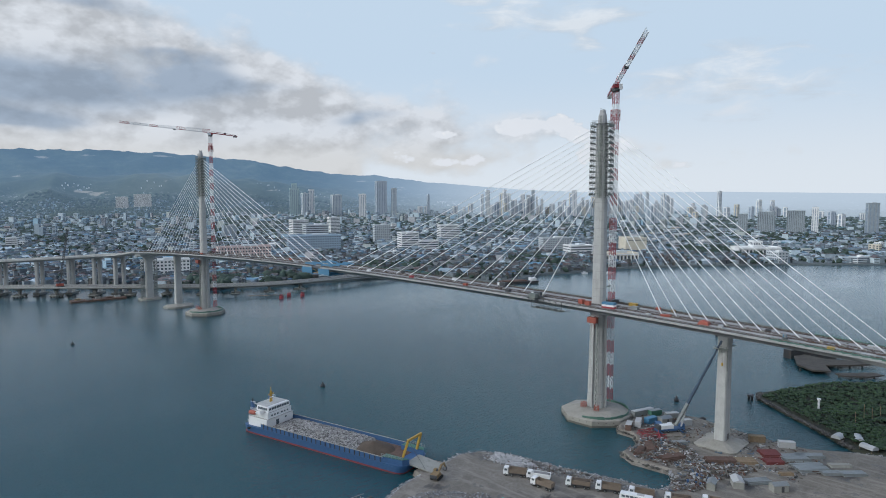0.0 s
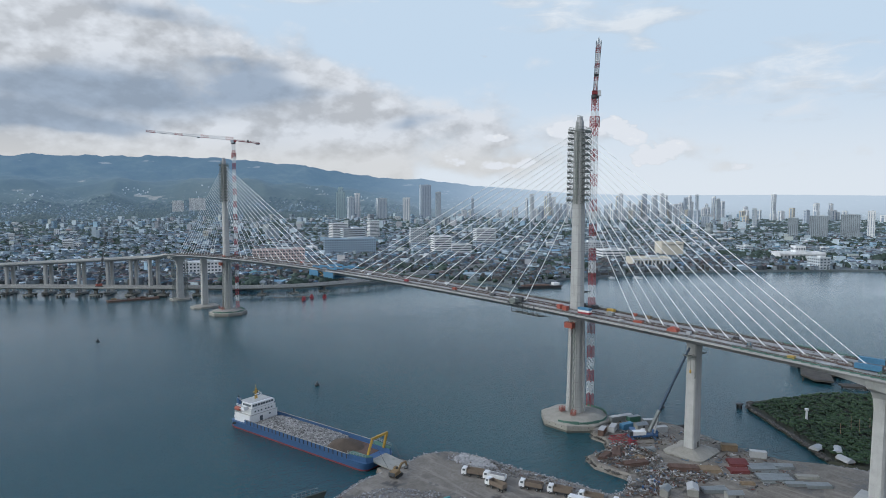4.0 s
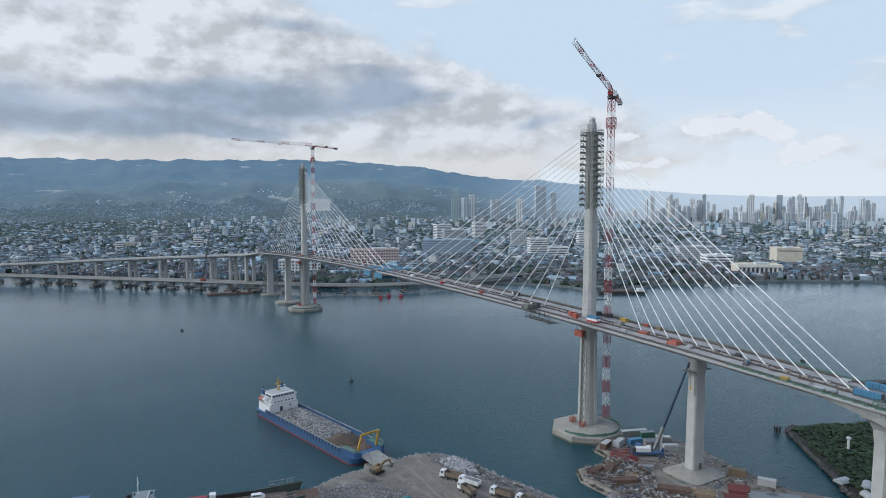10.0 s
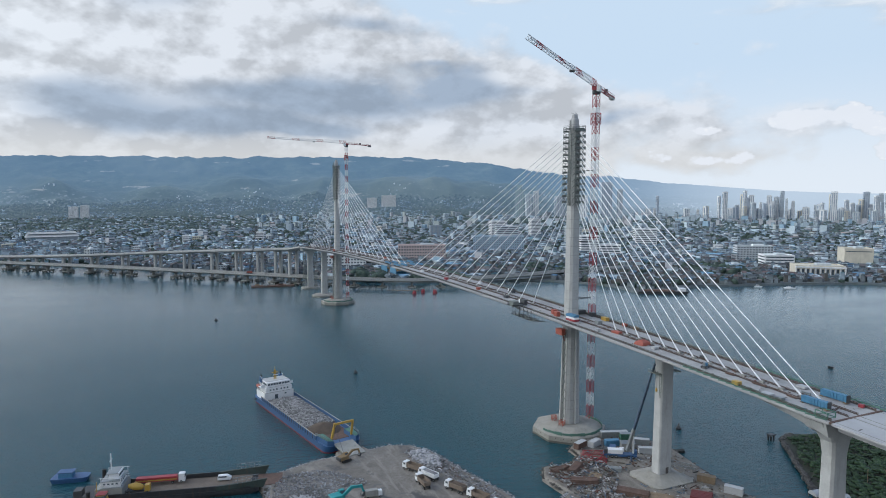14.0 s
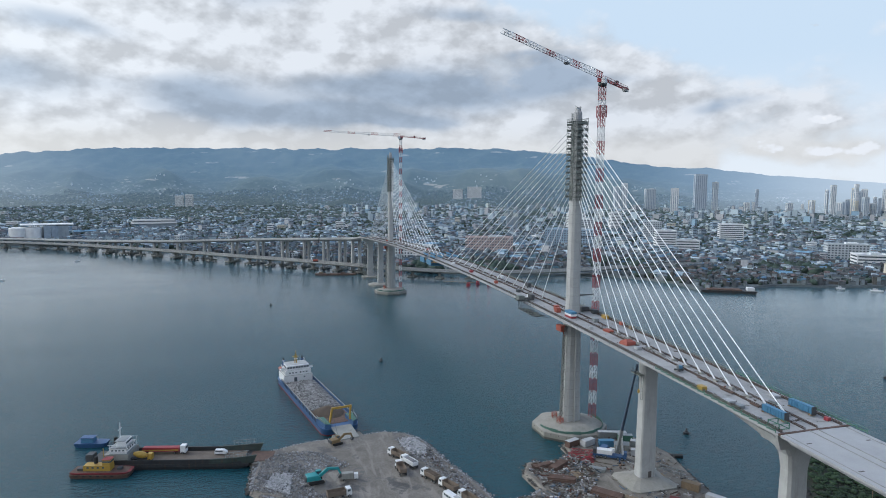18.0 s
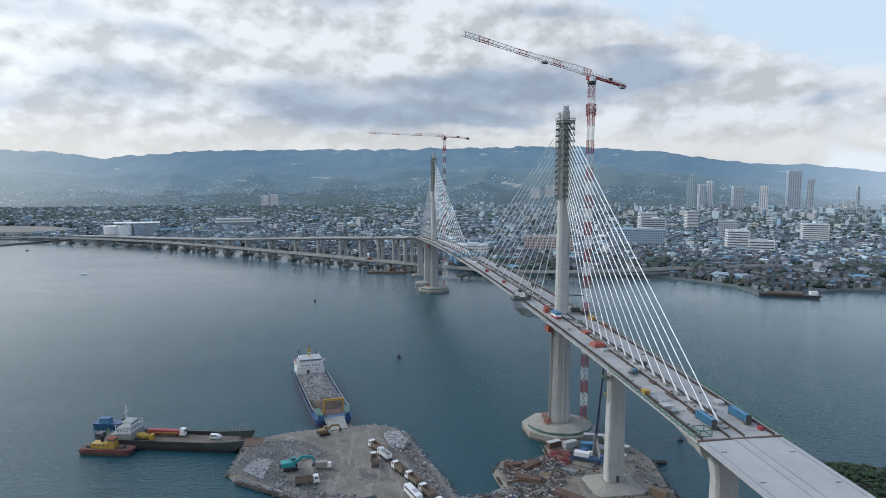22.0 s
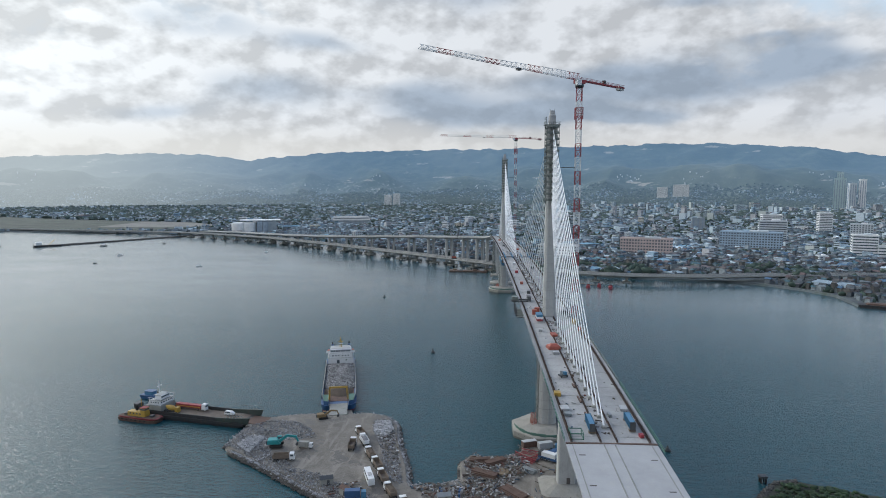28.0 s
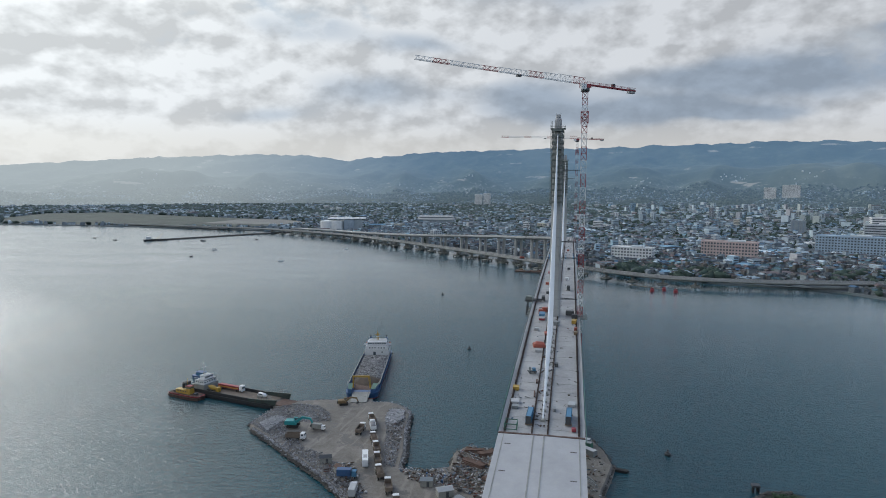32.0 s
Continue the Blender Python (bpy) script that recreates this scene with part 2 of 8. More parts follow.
def palette(name, colors, rough=0.85, scale=0.3, vary=0.25, metal=0.0, backdrop=False, haze_tint=False):
    """Each loose piece of the mesh takes one of the colours, with stains on it."""
    m = bpy.data.materials.new(name)
    m.use_nodes = True
    n = Nodes(m.node_tree)
    pos = n.add("ShaderNodeTexCoord").outputs["Object"]
    # blue cast of the hazy air, put into the base colours
    if haze_tint:
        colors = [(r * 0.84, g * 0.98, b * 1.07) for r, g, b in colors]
    rnd = n.add("ShaderNodeNewGeometry").outputs["Random Per Island"]
    col = n.ramp(rnd, [(i / len(colors), c) for i, c in enumerate(colors)], "CONSTANT")
    big = n.noise(pos, scale, 5.0, 0.65)
    col = n.mix(1.0, col, n.ramp(big, [(0.3, (1 - vary,) * 3), (0.7, (1 + vary * 0.6,) * 3)]), "MULTIPLY")
    b = n.add("ShaderNodeBsdfPrincipled", {"Base Color": col, "Roughness": rough, "Metallic": metal})
    # backdrop pieces get distance haze as a glow over their colours
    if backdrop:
        mix_in_haze(n, pos, b)
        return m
    n.add("ShaderNodeOutputMaterial", {"Surface": b.outputs[0]})
    return m


CONCRETE = mat("concrete", (0.38, 0.385, 0.38), 0.85, vary=0.18, scale=0.25, grain=4, stain=(0.23, 0.23, 0.215))
CAP = mat("tide_stained_concrete", (0.265, 0.255, 0.23), 0.88, vary=0.25, scale=0.16, grain=2, stain=(0.17, 0.16, 0.14))
JOINT = mat("formwork_joint", (0.25, 0.25, 0.24), 0.9, vary=0.3, scale=0.4)
CONCRETE_NEW = mat("new_concrete", (0.36, 0.362, 0.37), 0.85, vary=0.12, scale=0.2, grain=3, stain=(0.40, 0.39, 0.37))
CONCRETE_OLD = mat("old_concrete", (0.27, 0.27, 0.25), 0.9, vary=0.2, scale=0.2, grain=3, stain=(0.13, 0.13, 0.12))
DECK = mat("deck_concrete", (0.31, 0.308, 0.305), 0.88, vary=0.30, scale=0.09, grain=1.6)
WET = mat("wet_concrete", (0.10, 0.10, 0.085), 0.5, vary=0.3, scale=0.5)
STEEL = mat("dark_steel", (0.07, 0.075, 0.08), 0.6, 0.3, vary=0.3, scale=2)
GALV = mat("galvanised_steel", (0.26, 0.28, 0.285), 0.55, 0.5, vary=0.2, scale=2)
SCAFF = mat("scaffold_steel", (0.16, 0.18, 0.17), 0.7, 0.2, vary=0.35, scale=1.5)
RUST = mat("rusty_steel", (0.105, 0.066, 0.052), 0.9, vary=0.4, scale=0.8)
RED = mat("red_paint", (0.27, 0.035, 0.045), 0.55, vary=0.2, scale=2)
WHITE = mat("white_paint", (0.66, 0.67, 0.68), 0.5, vary=0.08, scale=1.5)
ORANGE = mat("orange_paint", (0.30, 0.075, 0.05), 0.6, vary=0.2, scale=1.5)
YELLOW = mat("yellow_paint", (0.38, 0.24, 0.04), 0.5, vary=0.15, scale=2)
BLUE = mat("blue_paint", (0.035, 0.09, 0.20), 0.5, vary=0.2, scale=0.8, stain=(0.02, 0.07, 0.2))
SKYBLUE = mat("light_blue_paint", (0.06, 0.18, 0.30), 0.55, vary=0.15, scale=1)
GREEN = mat("green_paint", (0.05, 0.14, 0.1), 0.55, vary=0.25, scale=1)
NETTING = mat("green_netting", (0.08, 0.16, 0.13), 0.9, vary=0.3, scale=2)
CYAN = mat("teal_paint", (0.025, 0.24, 0.25), 0.5, vary=0.2, scale=1)
HULLRED = mat("antifouling_red", (0.2, 0.03, 0.035), 0.7, vary=0.3, scale=0.5)
HULLBLACK = mat("black_hull_paint", (0.025, 0.027, 0.03), 0.55, vary=0.4, scale=0.4, stain=(0.09, 0.05, 0.03))
RUBBER = mat("rubber", (0.02, 0.02, 0.02), 0.9, vary=0.2)
CABLE = mat("cable_sheath", (0.86, 0.87, 0.88), 0.35, vary=0.04, scale=0.3)
GLASS = mat("dark_glazing", (0.09, 0.11, 0.13), 0.15, vary=0.3, scale=0.5, bump=0.0)
GLASSBLUE = mat("blue_glazing", (0.27, 0.33, 0.40), 0.25, vary=0.25, scale=0.2, bump=0.0)
TIMBER = mat("weathered_timber", (0.2, 0.15, 0.1), 0.9, vary=0.3, scale=1.2)
TARP = mat("white_tarpaulin", (0.38, 0.39, 0.40), 0.7, vary=0.12, scale=0.8)
LINE = mat("dark_joint", (0.09, 0.08, 0.075), 0.9, vary=0.3, scale=1)
DULLRED = mat("dull_red_formwork", (0.13, 0.03, 0.03), 0.8, vary=0.3, scale=1.5)
OCHRE = mat("dusty_yellow_formwork", (0.19, 0.13, 0.065), 0.8, vary=0.3, scale=1.5)
NAVY = mat("dusty_navy_formwork", (0.045, 0.07, 0.11), 0.8, vary=0.3, scale=1.5)

# ---- helpers for building ----
from mathutils.geometry import tessellate_polygon


def part(name, bm, material, parent=None, label=""):
    """Links a bmesh as one mesh object, under its thing if there is one."""
    me = bpy.data.meshes.new(name)
    bm.to_mesh(me)
    bm.free()
    me.materials.append(material)
    ob = new(name, me)
    ob.parent = parent
    if label:
        ob["label"] = label
    return ob


def share(name, me, parent, m, label=""):
    """One more object on a mesh that exists."""
    ob = new(name, me)
    ob.parent = parent
    ob.matrix_basis = m
    if label:
        ob["label"] = label
    return ob


def thing(name, label, category, m=Matrix(), group="", kind=""):
    ob = new(name)
    ob.empty_display_size = 0.5
    ob.matrix_basis = m
    return tagged(ob, label, category, group, kind)


def box(bm, c, s, rz=0.0, taper=1.0):
    """A box with its centre and size; taper shrinks the top."""
    m = Matrix.Translation(c) @ Matrix.Rotation(rz, 4, "Z")
    x, y, z = (v / 2 for v in s)
    low = [bm.verts.new(m @ Vector(p)) for p in ((-x, -y, -z), (x, -y, -z), (x, y, -z), (-x, y, -z))]
    top = [bm.verts.new(m @ Vector((p[0] * taper, p[1] * taper, z))) for p in ((-x, -y), (x, -y), (x, y), (-x, y))]
    for f in (low[::-1], top, *([low[i], low[(i + 1) % 4], top[(i + 1) % 4], top[i]] for i in range(4))):
        bm.faces.new(f)
    return bm


def B(c, s, rz=0.0, taper=1.0):
    return box(bmesh.new(), c, s, rz, taper)


def beam(bm, a, b, w, h=None, sides=4):
    """A straight bar from a to b."""
    a, b = Vector(a), Vector(b)
    d = (b - a).normalized()
    u = d.cross(Vector((0, 0, 1)) if abs(d.z) < 0.95 else Vector((1, 0, 0))).normalized()
    v = u.cross(d)
    h = h or w
    if sides == 4:
        ring = [(-w / 2, -h / 2), (w / 2, -h / 2), (w / 2, h / 2), (-w / 2, h / 2)]
    else:
        ring = [(w / 2 * math.cos(i * math.tau / sides), h / 2 * math.sin(i * math.tau / sides)) for i in range(sides)]
    ra, rb = ([bm.verts.new(e + u * p + v * q) for p, q in ring] for e in (a, b))
    n = len(ring)
    bm.faces.new(ra), bm.faces.new(rb[::-1])
    for i in range(n):
        bm.faces.new([ra[(i + 1) % n], ra[i], rb[i], rb[(i + 1) % n]])
    return bm


def prism(bm, rings):
    """Rings of points of one length, bottom to top, closed at both ends."""
    vs = [[bm.verts.new(p) for p in r] for r in rings]
    n = len(vs[0])
    for a, b in zip(vs, vs[1:]):
        for i in range(n):
            bm.faces.new([a[i], a[(i + 1) % n], b[(i + 1) % n], b[i]])
    bm.faces.new(vs[0][::-1]), bm.faces.new(vs[-1])
    return bm


def octa(wx, wy, c, z, x0=0.0, y0=0.0):
    """A rectangle with cut corners at height z."""
    x, y = wx / 2, wy / 2
    return [(x0 + a, y0 + b, z) for a, b in ((x, -y + c), (x, y - c), (x - c, y), (-x + c, y), (-x, y - c), (-x, -y + c), (-x + c, -y), (x - c, -y))]


def cyl(bm, c, r, z0, z1, n=12, r1=None):
    r1 = r if r1 is None else r1
    return prism(bm, [[(c[0] + q * math.cos(i * math.tau / n), c[1] + q * math.sin(i * math.tau / n), z) for i in range(n)] for q, z in ((r, z0), (r1, z1))])


def lathe(bm, c, prof, n=16):
    return prism(bm, [[(c[0] + r * math.cos(i * math.tau / n), c[1] + r * math.sin(i * math.tau / n), c[2] + z) for i in range(n)] for r, z in prof])


def sweep(bm, stations, section, closed=True):
    """A section of (across, up) points carried along stations (x, y, z, heading to the left of +y)."""
    rings = []
    for x, y, z, a in stations:
        c, s = math.cos(a), math.sin(a)
        rings.append([bm.verts.new((x + u * c, y + u * s, z + v)) for u, v in section])
    n = len(section)
    for a, b in zip(rings, rings[1:]):
        for i in range(n if closed else n - 1):
            bm.faces.new([a[i], a[(i + 1) % n], b[(i + 1) % n], b[i]])
    if closed:
        bm.faces.new(rings[0][::-1]), bm.faces.new(rings[-1])
    return bm


def rawmesh(name, verts, faces, material, label, category, kind="stuff"):
    me = bpy.data.meshes.new(name)
    me.from_pydata(verts, [], faces)
    me.materials.append(material)
    return tagged(new(name, me), label, category, kind=kind)


rng = np.random.default_rng(7)


def inside(poly, x, y):
    """Which of the points lie in the polygon."""
    hit = np.zeros(len(x), bool)
    for (ax, ay), (bx, by) in zip(poly, poly[1:] + poly[:1]):
        with np.errstate(divide="ignore", invalid="ignore"):
            hit ^= ((ay > y) != (by > y)) & (x < (bx - ax) * (y - ay) / (by - ay) + ax)
    return hit


def land(name, poly, z, depth, material, label, skirt=2.0):
    """A low bank of ground with a sloping edge."""
    bm = bmesh.new()
    n = len(poly)
    area = sum(a[0] * b[1] - b[0] * a[1] for a, b in zip(poly, poly[1:] + poly[:1]))
    pts = [Vector((*p, 0)) for p in (poly if area > 0 else poly[::-1])]
    out = []
    for i in range(n):
        t = (pts[(i + 1) % n] - pts[i - 1]).normalized()
        out.append(pts[i] + Vector((t.y, -t.x, 0)) * skirt)
    top = [bm.verts.new((p.x, p.y, z)) for p in pts]
    low = [bm.verts.new((p.x, p.y, -depth)) for p in out]
    for i in range(n):
        bm.faces.new([low[i], low[(i + 1) % n], top[(i + 1) % n], top[i]])
    for tri in tessellate_polygon([[v.co for v in top]]):
        f = [top[i] for i in tri]
        n3 = (f[1].co - f[0].co).cross(f[2].co - f[0].co)
        bm.faces.new(f if n3.z > 0 else f[::-1])
    ob = part(name, bm, material)
    return tagged(ob, label, "ground", kind="structure")


# ---- water and ground ----
def water_material():
    m = bpy.data.materials.new("sea_water")
    m.use_nodes = True
    n = Nodes(m.node_tree)
    pos = n.add("ShaderNodeTexCoord").outputs["Object"]
    wind = n.add("ShaderNodeMapping", {"Vector": pos, "Scale": (0.85, 1.9, 1.0), "Rotation": (0, 0, 0.5)}).outputs[0]
    wind = n.add("ShaderNodeMapping", {"Vector": wind, "Rotation": (0.62, 0.41, 0.3)}).outputs[0]
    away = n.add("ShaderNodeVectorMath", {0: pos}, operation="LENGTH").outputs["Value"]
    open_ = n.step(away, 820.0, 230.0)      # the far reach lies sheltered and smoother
    swell, chop = n.noise(wind, 0.07, 3.0, 0.6), n.noise(wind, 0.27, 4.0, 0.62, 0.6)
    calm = n.step(n.noise(n.add("ShaderNodeMapping", {"Vector": pos, "Scale": (1.0, 2.6, 1.0), "Rotation": (0, 0, -0.6)}).outputs[0], 0.006, 4.0, 0.6), 0.35, 0.7)
    hgt = n.math("ADD", n.math("ADD", n.math("MULTIPLY", swell, 0.35), n.math("MULTIPLY", chop, 1.15)), n.math("MULTIPLY", n.noise(wind, 0.9, 3.0, 0.6), 0.5))
    b1 = n.add("ShaderNodeBump", {"Height": hgt, "Strength": n.math("ADD", n.math("ADD", 0.09, n.math("MULTIPLY", open_, 0.40)), n.math("MULTIPLY", calm, 0.06)), "Distance": 1.0})
    col = n.ramp(n.noise(pos, 0.004, 4.0, 0.6), [(0.3, (0.010, 0.054, 0.070)), (0.7, (0.014, 0.062, 0.079))])
    # far water painted paler, in place of brighter sky reflection
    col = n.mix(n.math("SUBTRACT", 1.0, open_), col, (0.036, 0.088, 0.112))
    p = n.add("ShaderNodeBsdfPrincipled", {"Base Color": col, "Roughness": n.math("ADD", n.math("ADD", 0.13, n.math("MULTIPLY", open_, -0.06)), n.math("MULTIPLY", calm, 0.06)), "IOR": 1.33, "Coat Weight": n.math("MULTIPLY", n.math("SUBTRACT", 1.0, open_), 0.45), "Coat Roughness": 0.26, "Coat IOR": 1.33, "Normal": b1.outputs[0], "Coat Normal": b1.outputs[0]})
    n.add("ShaderNodeOutputMaterial", {"Surface": p.outputs[0]})
    return m


WATER = water_material()
bm = bmesh.new()
bmesh.ops.create_circle(bm, cap_ends=True, segments=96, radius=4950)
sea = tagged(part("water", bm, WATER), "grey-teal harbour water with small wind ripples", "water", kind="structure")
sea.location = (-140, -230, 0)

CITY_SOIL = mat("city_ground", (0.10, 0.118, 0.125), 0.95, vary=0.35, scale=0.02, grain=0.2, stain=(0.06, 0.085, 0.045))
SHORE = [(-4200, 1500), (-1900, 1230), (-1527, 1185), (-1084, 1175), (-820, 1140), (-660, 1120), (-560, 1060), (-455, 1012), (-330, 925), (-200, 815), (-100, 718),
         (0, 625), (60, 548), (110, 505), (200, 474), (262, 462), (292, 440), (318, 405), (333, 367), (325, 316), (345, 308), (372, 315), (433, 327), (490, 306), (560, 290), (620, 262),
         (670, 226), (705, 207), (805, 120), (905, 14), (1200, -330), (1900, -1150), (2600, -1900), (3300, -2400), (4700, -400), (4000, 2600), (2600, 4000), (0, 4750), (-2600, 4000), (-4200, 2700)]
land("ground_city", SHORE, 2.2, 3.0, CITY_SOIL, "low city shore of packed earth and pavement")

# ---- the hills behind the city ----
def mix_in_haze(n, pos, surface):
    """Air haze mixed into the backdrop as emission: blue, milky towards the sun and over the low far hills."""
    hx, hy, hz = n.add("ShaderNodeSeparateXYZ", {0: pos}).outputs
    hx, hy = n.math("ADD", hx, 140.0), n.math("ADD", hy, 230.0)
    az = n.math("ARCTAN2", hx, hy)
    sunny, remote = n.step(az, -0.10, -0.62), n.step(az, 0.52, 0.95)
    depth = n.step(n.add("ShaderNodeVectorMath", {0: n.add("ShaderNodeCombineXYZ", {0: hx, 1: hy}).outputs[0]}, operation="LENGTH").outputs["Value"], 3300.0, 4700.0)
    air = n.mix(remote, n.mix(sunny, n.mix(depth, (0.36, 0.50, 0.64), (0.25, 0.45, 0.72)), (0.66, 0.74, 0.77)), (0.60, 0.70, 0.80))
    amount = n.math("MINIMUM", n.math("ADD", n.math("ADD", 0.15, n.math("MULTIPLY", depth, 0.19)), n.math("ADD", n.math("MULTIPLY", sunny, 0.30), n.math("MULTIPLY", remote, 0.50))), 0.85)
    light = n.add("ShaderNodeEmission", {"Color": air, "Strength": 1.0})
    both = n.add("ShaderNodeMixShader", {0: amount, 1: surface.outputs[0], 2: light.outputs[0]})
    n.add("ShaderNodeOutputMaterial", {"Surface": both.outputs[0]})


def hills_material():
    m = bpy.data.materials.new("hazed_wooded_hills")
    m.use_nodes = True
    n = Nodes(m.node_tree)
    pos = n.add("ShaderNodeTexCoord").outputs["Object"]
    big, small = n.noise(pos, 0.003, 6.0, 0.62), n.noise(pos, 0.02, 5.0, 0.7)
    col = n.ramp(n.math("ADD", n.math("MULTIPLY", big, 0.6), n.math("MULTIPLY", small, 0.4)), [(0.35, (0.025, 0.042, 0.030)), (0.52, (0.05, 0.072, 0.05)), (0.70, (0.11, 0.13, 0.09))])
    wide = n.noise(pos, 0.0011, 4.0, 0.55)
    col = n.mix(n.math("MULTIPLY", n.step(wide, 0.45, 0.7), 0.5), col, (0.15, 0.165, 0.125))
    hx, hy, hz = n.add("ShaderNodeSeparateXYZ", {0: pos}).outputs
    settled = n.math("MULTIPLY", n.step(hz, 190.0, 20.0), n.step(n.noise(pos, 0.006, 4.0, 0.7), 0.36, 0.60))
    plots = n.add("ShaderNodeTexVoronoi", {"Vector": n.add("ShaderNodeMapping", {"Vector": pos, "Scale": (1.0, 1.0, 0.3)}).outputs[0], "Scale": 0.085}).outputs["Color"]
    plots = n.ramp(n.add("ShaderNodeSeparateXYZ", {0: plots}).outputs[0], [(0.0, (0.04, 0.07, 0.055)), (0.5, (0.09, 0.11, 0.11)), (0.82, (0.22, 0.23, 0.24)), (0.95, (0.5, 0.5, 0.5))], "CONSTANT")
    col = n.mix(n.math("MULTIPLY", settled, 0.75), col, plots)
    bare = n.step(n.noise(n.add("ShaderNodeMapping", {"Vector": pos, "Scale": (1.0, 1.0, 5.0)}).outputs[0], 0.0045, 5.0, 0.6), 0.65, 0.69)
    col = n.mix(n.math("MULTIPLY", n.math("MULTIPLY", bare, n.step(hz, 40.0, 70.0)), 0.7), col, (0.42, 0.37, 0.30))
    b = n.add("ShaderNodeBsdfPrincipled", {"Base Color": col, "Roughness": 1.0})
    mix_in_haze(n, pos, b)
    return m


RIDGE = [(-75, 0.8), (-60, 1.0), (-46, 1.35), (-36.5, 2.1), (-28, 2.55), (-22.5, 2.62), (-18.6, 2.15), (-11.4, 2.9), (-2.4, 3.15), (5.7, 3.3), (11, 3.4), (16.7, 3.5), (20, 3.5),
         (24, 3.34), (29, 2.9), (32, 2.45), (35, 1.95), (40, 1.7), (44, 1.2), (48, 0.9), (53, 0.5), (58, 0.3), (69.5, 0.32), (82, 0.15), (100, 0.2)]


def hill_z(d, r):
    """Height of the hill country at an azimuth in degrees and a distance."""
    s = min(1.0, max(0.0, (r - 3350) / 1450))
    ridge = 109 + 4800 * math.tan(radians(float(np.interp(d, [a for a, _ in RIDGE], [e for _, e in RIDGE]))))
    tall = min(1.0, max(0.0, (ridge - 115) / 220))
    x, y = -140 + r * math.sin(radians(d)), -230 + r * math.cos(radians(d))
    # folded spurs run down from the crest, with a row of lower hills before them
    bend = d + 3.0 * noise.noise((d / 9, r / 500, 2.2))
    fold = 1 - abs(noise.noise((bend / 5.5, s * 1.9, 0.4))) * 2.2
    gully = 1 - abs(noise.noise((bend / 2.6, s * 4.5, 5.1))) * 2.2
    front = max(0.0, noise.fractal((d / 10, r / 520, 6.3), 1.0, 2.1, 4) + 0.32)
    rough = noise.fractal((x / 140, y / 140, 3), 0.9, 2.1, 4)
    crest = noise.fractal((d / 1.6, r / 160, 8), 0.7, 2.1, 5)
    mid = 4 * s * (1 - s)
    z = 2.0 + (ridge - 2) * s ** 1.9 + tall * mid * (46 * fold + 9 * gully - 24) * (0.3 + 0.7 * s) + 75 * front * tall * math.sin(math.pi * min(1, max(0.0, s - 0.28) * 1.85)) ** 2
    return z + rough * 14 * tall * min(1, s * 3) * (1 - 0.6 * s) + crest * 15 * tall * s ** 2


def hills():
    """A ridge with spurs that run down to low foothills and the plain."""
    degs = np.arange(-75, 100.01, 0.2)
    rows, n = 60, len(degs)
    verts, faces = [], []
    for i in range(rows):
        r = 3350 + 1450 * i / (rows - 1)
        for d in degs:
            z = hill_z(d, r)
            verts.append((-140 + r * math.sin(radians(d)), -230 + r * math.cos(radians(d)), max(z, 2.0) if i else -1.0))
    for i in range(rows - 1):
        for j in range(n - 1):
            a = i * n + j
            faces.append((a, a + 1, a + n + 1, a + n))
    ob = rawmesh("backdrop", verts, faces, hills_material(), "long wooded ridge behind the city, blue haze in its material", "hills", "structure")
    for p in ob.data.polygons:
        p.use_smooth = True


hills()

# ---- the bridge ----
def deck_z(y):
    d = abs(y - 195)
    return 57.2 - 8.3e-5 * d * d if d < 360 else 57.2 - 8.3e-5 * 360 * 360 - 0.0598 * (d - 360)


HALF = 11.2
GIRDER = [(-HALF, -0.05), (-HALF, -0.75), (-HALF + 0.6, -0.85), (-5.2, -2.7), (-4.6, -3.5), (4.6, -3.5), (5.2, -2.7), (HALF - 0.6, -0.85), (HALF, -0.75), (HALF, -0.05), (0, 0.10)]
APPROACH = [(-HALF, 0), (-HALF, -0.6), (-8.8, -0.95), (-8.2, -2.7), (-7.2, -2.7), (-6.9, -1.0), (6.9, -1.0), (7.2, -2.7), (8.2, -2.7), (8.8, -0.95), (HALF, -0.6), (HALF, 0), (0, 0.15)]


def straight(y0, y1, step=6.9):
    n = max(1, round((y1 - y0) / step))
    return [(0, y0 + (y1 - y0) * i / n, deck_z(y0 + (y1 - y0) * i / n), 0.0) for i in range(n + 1)]


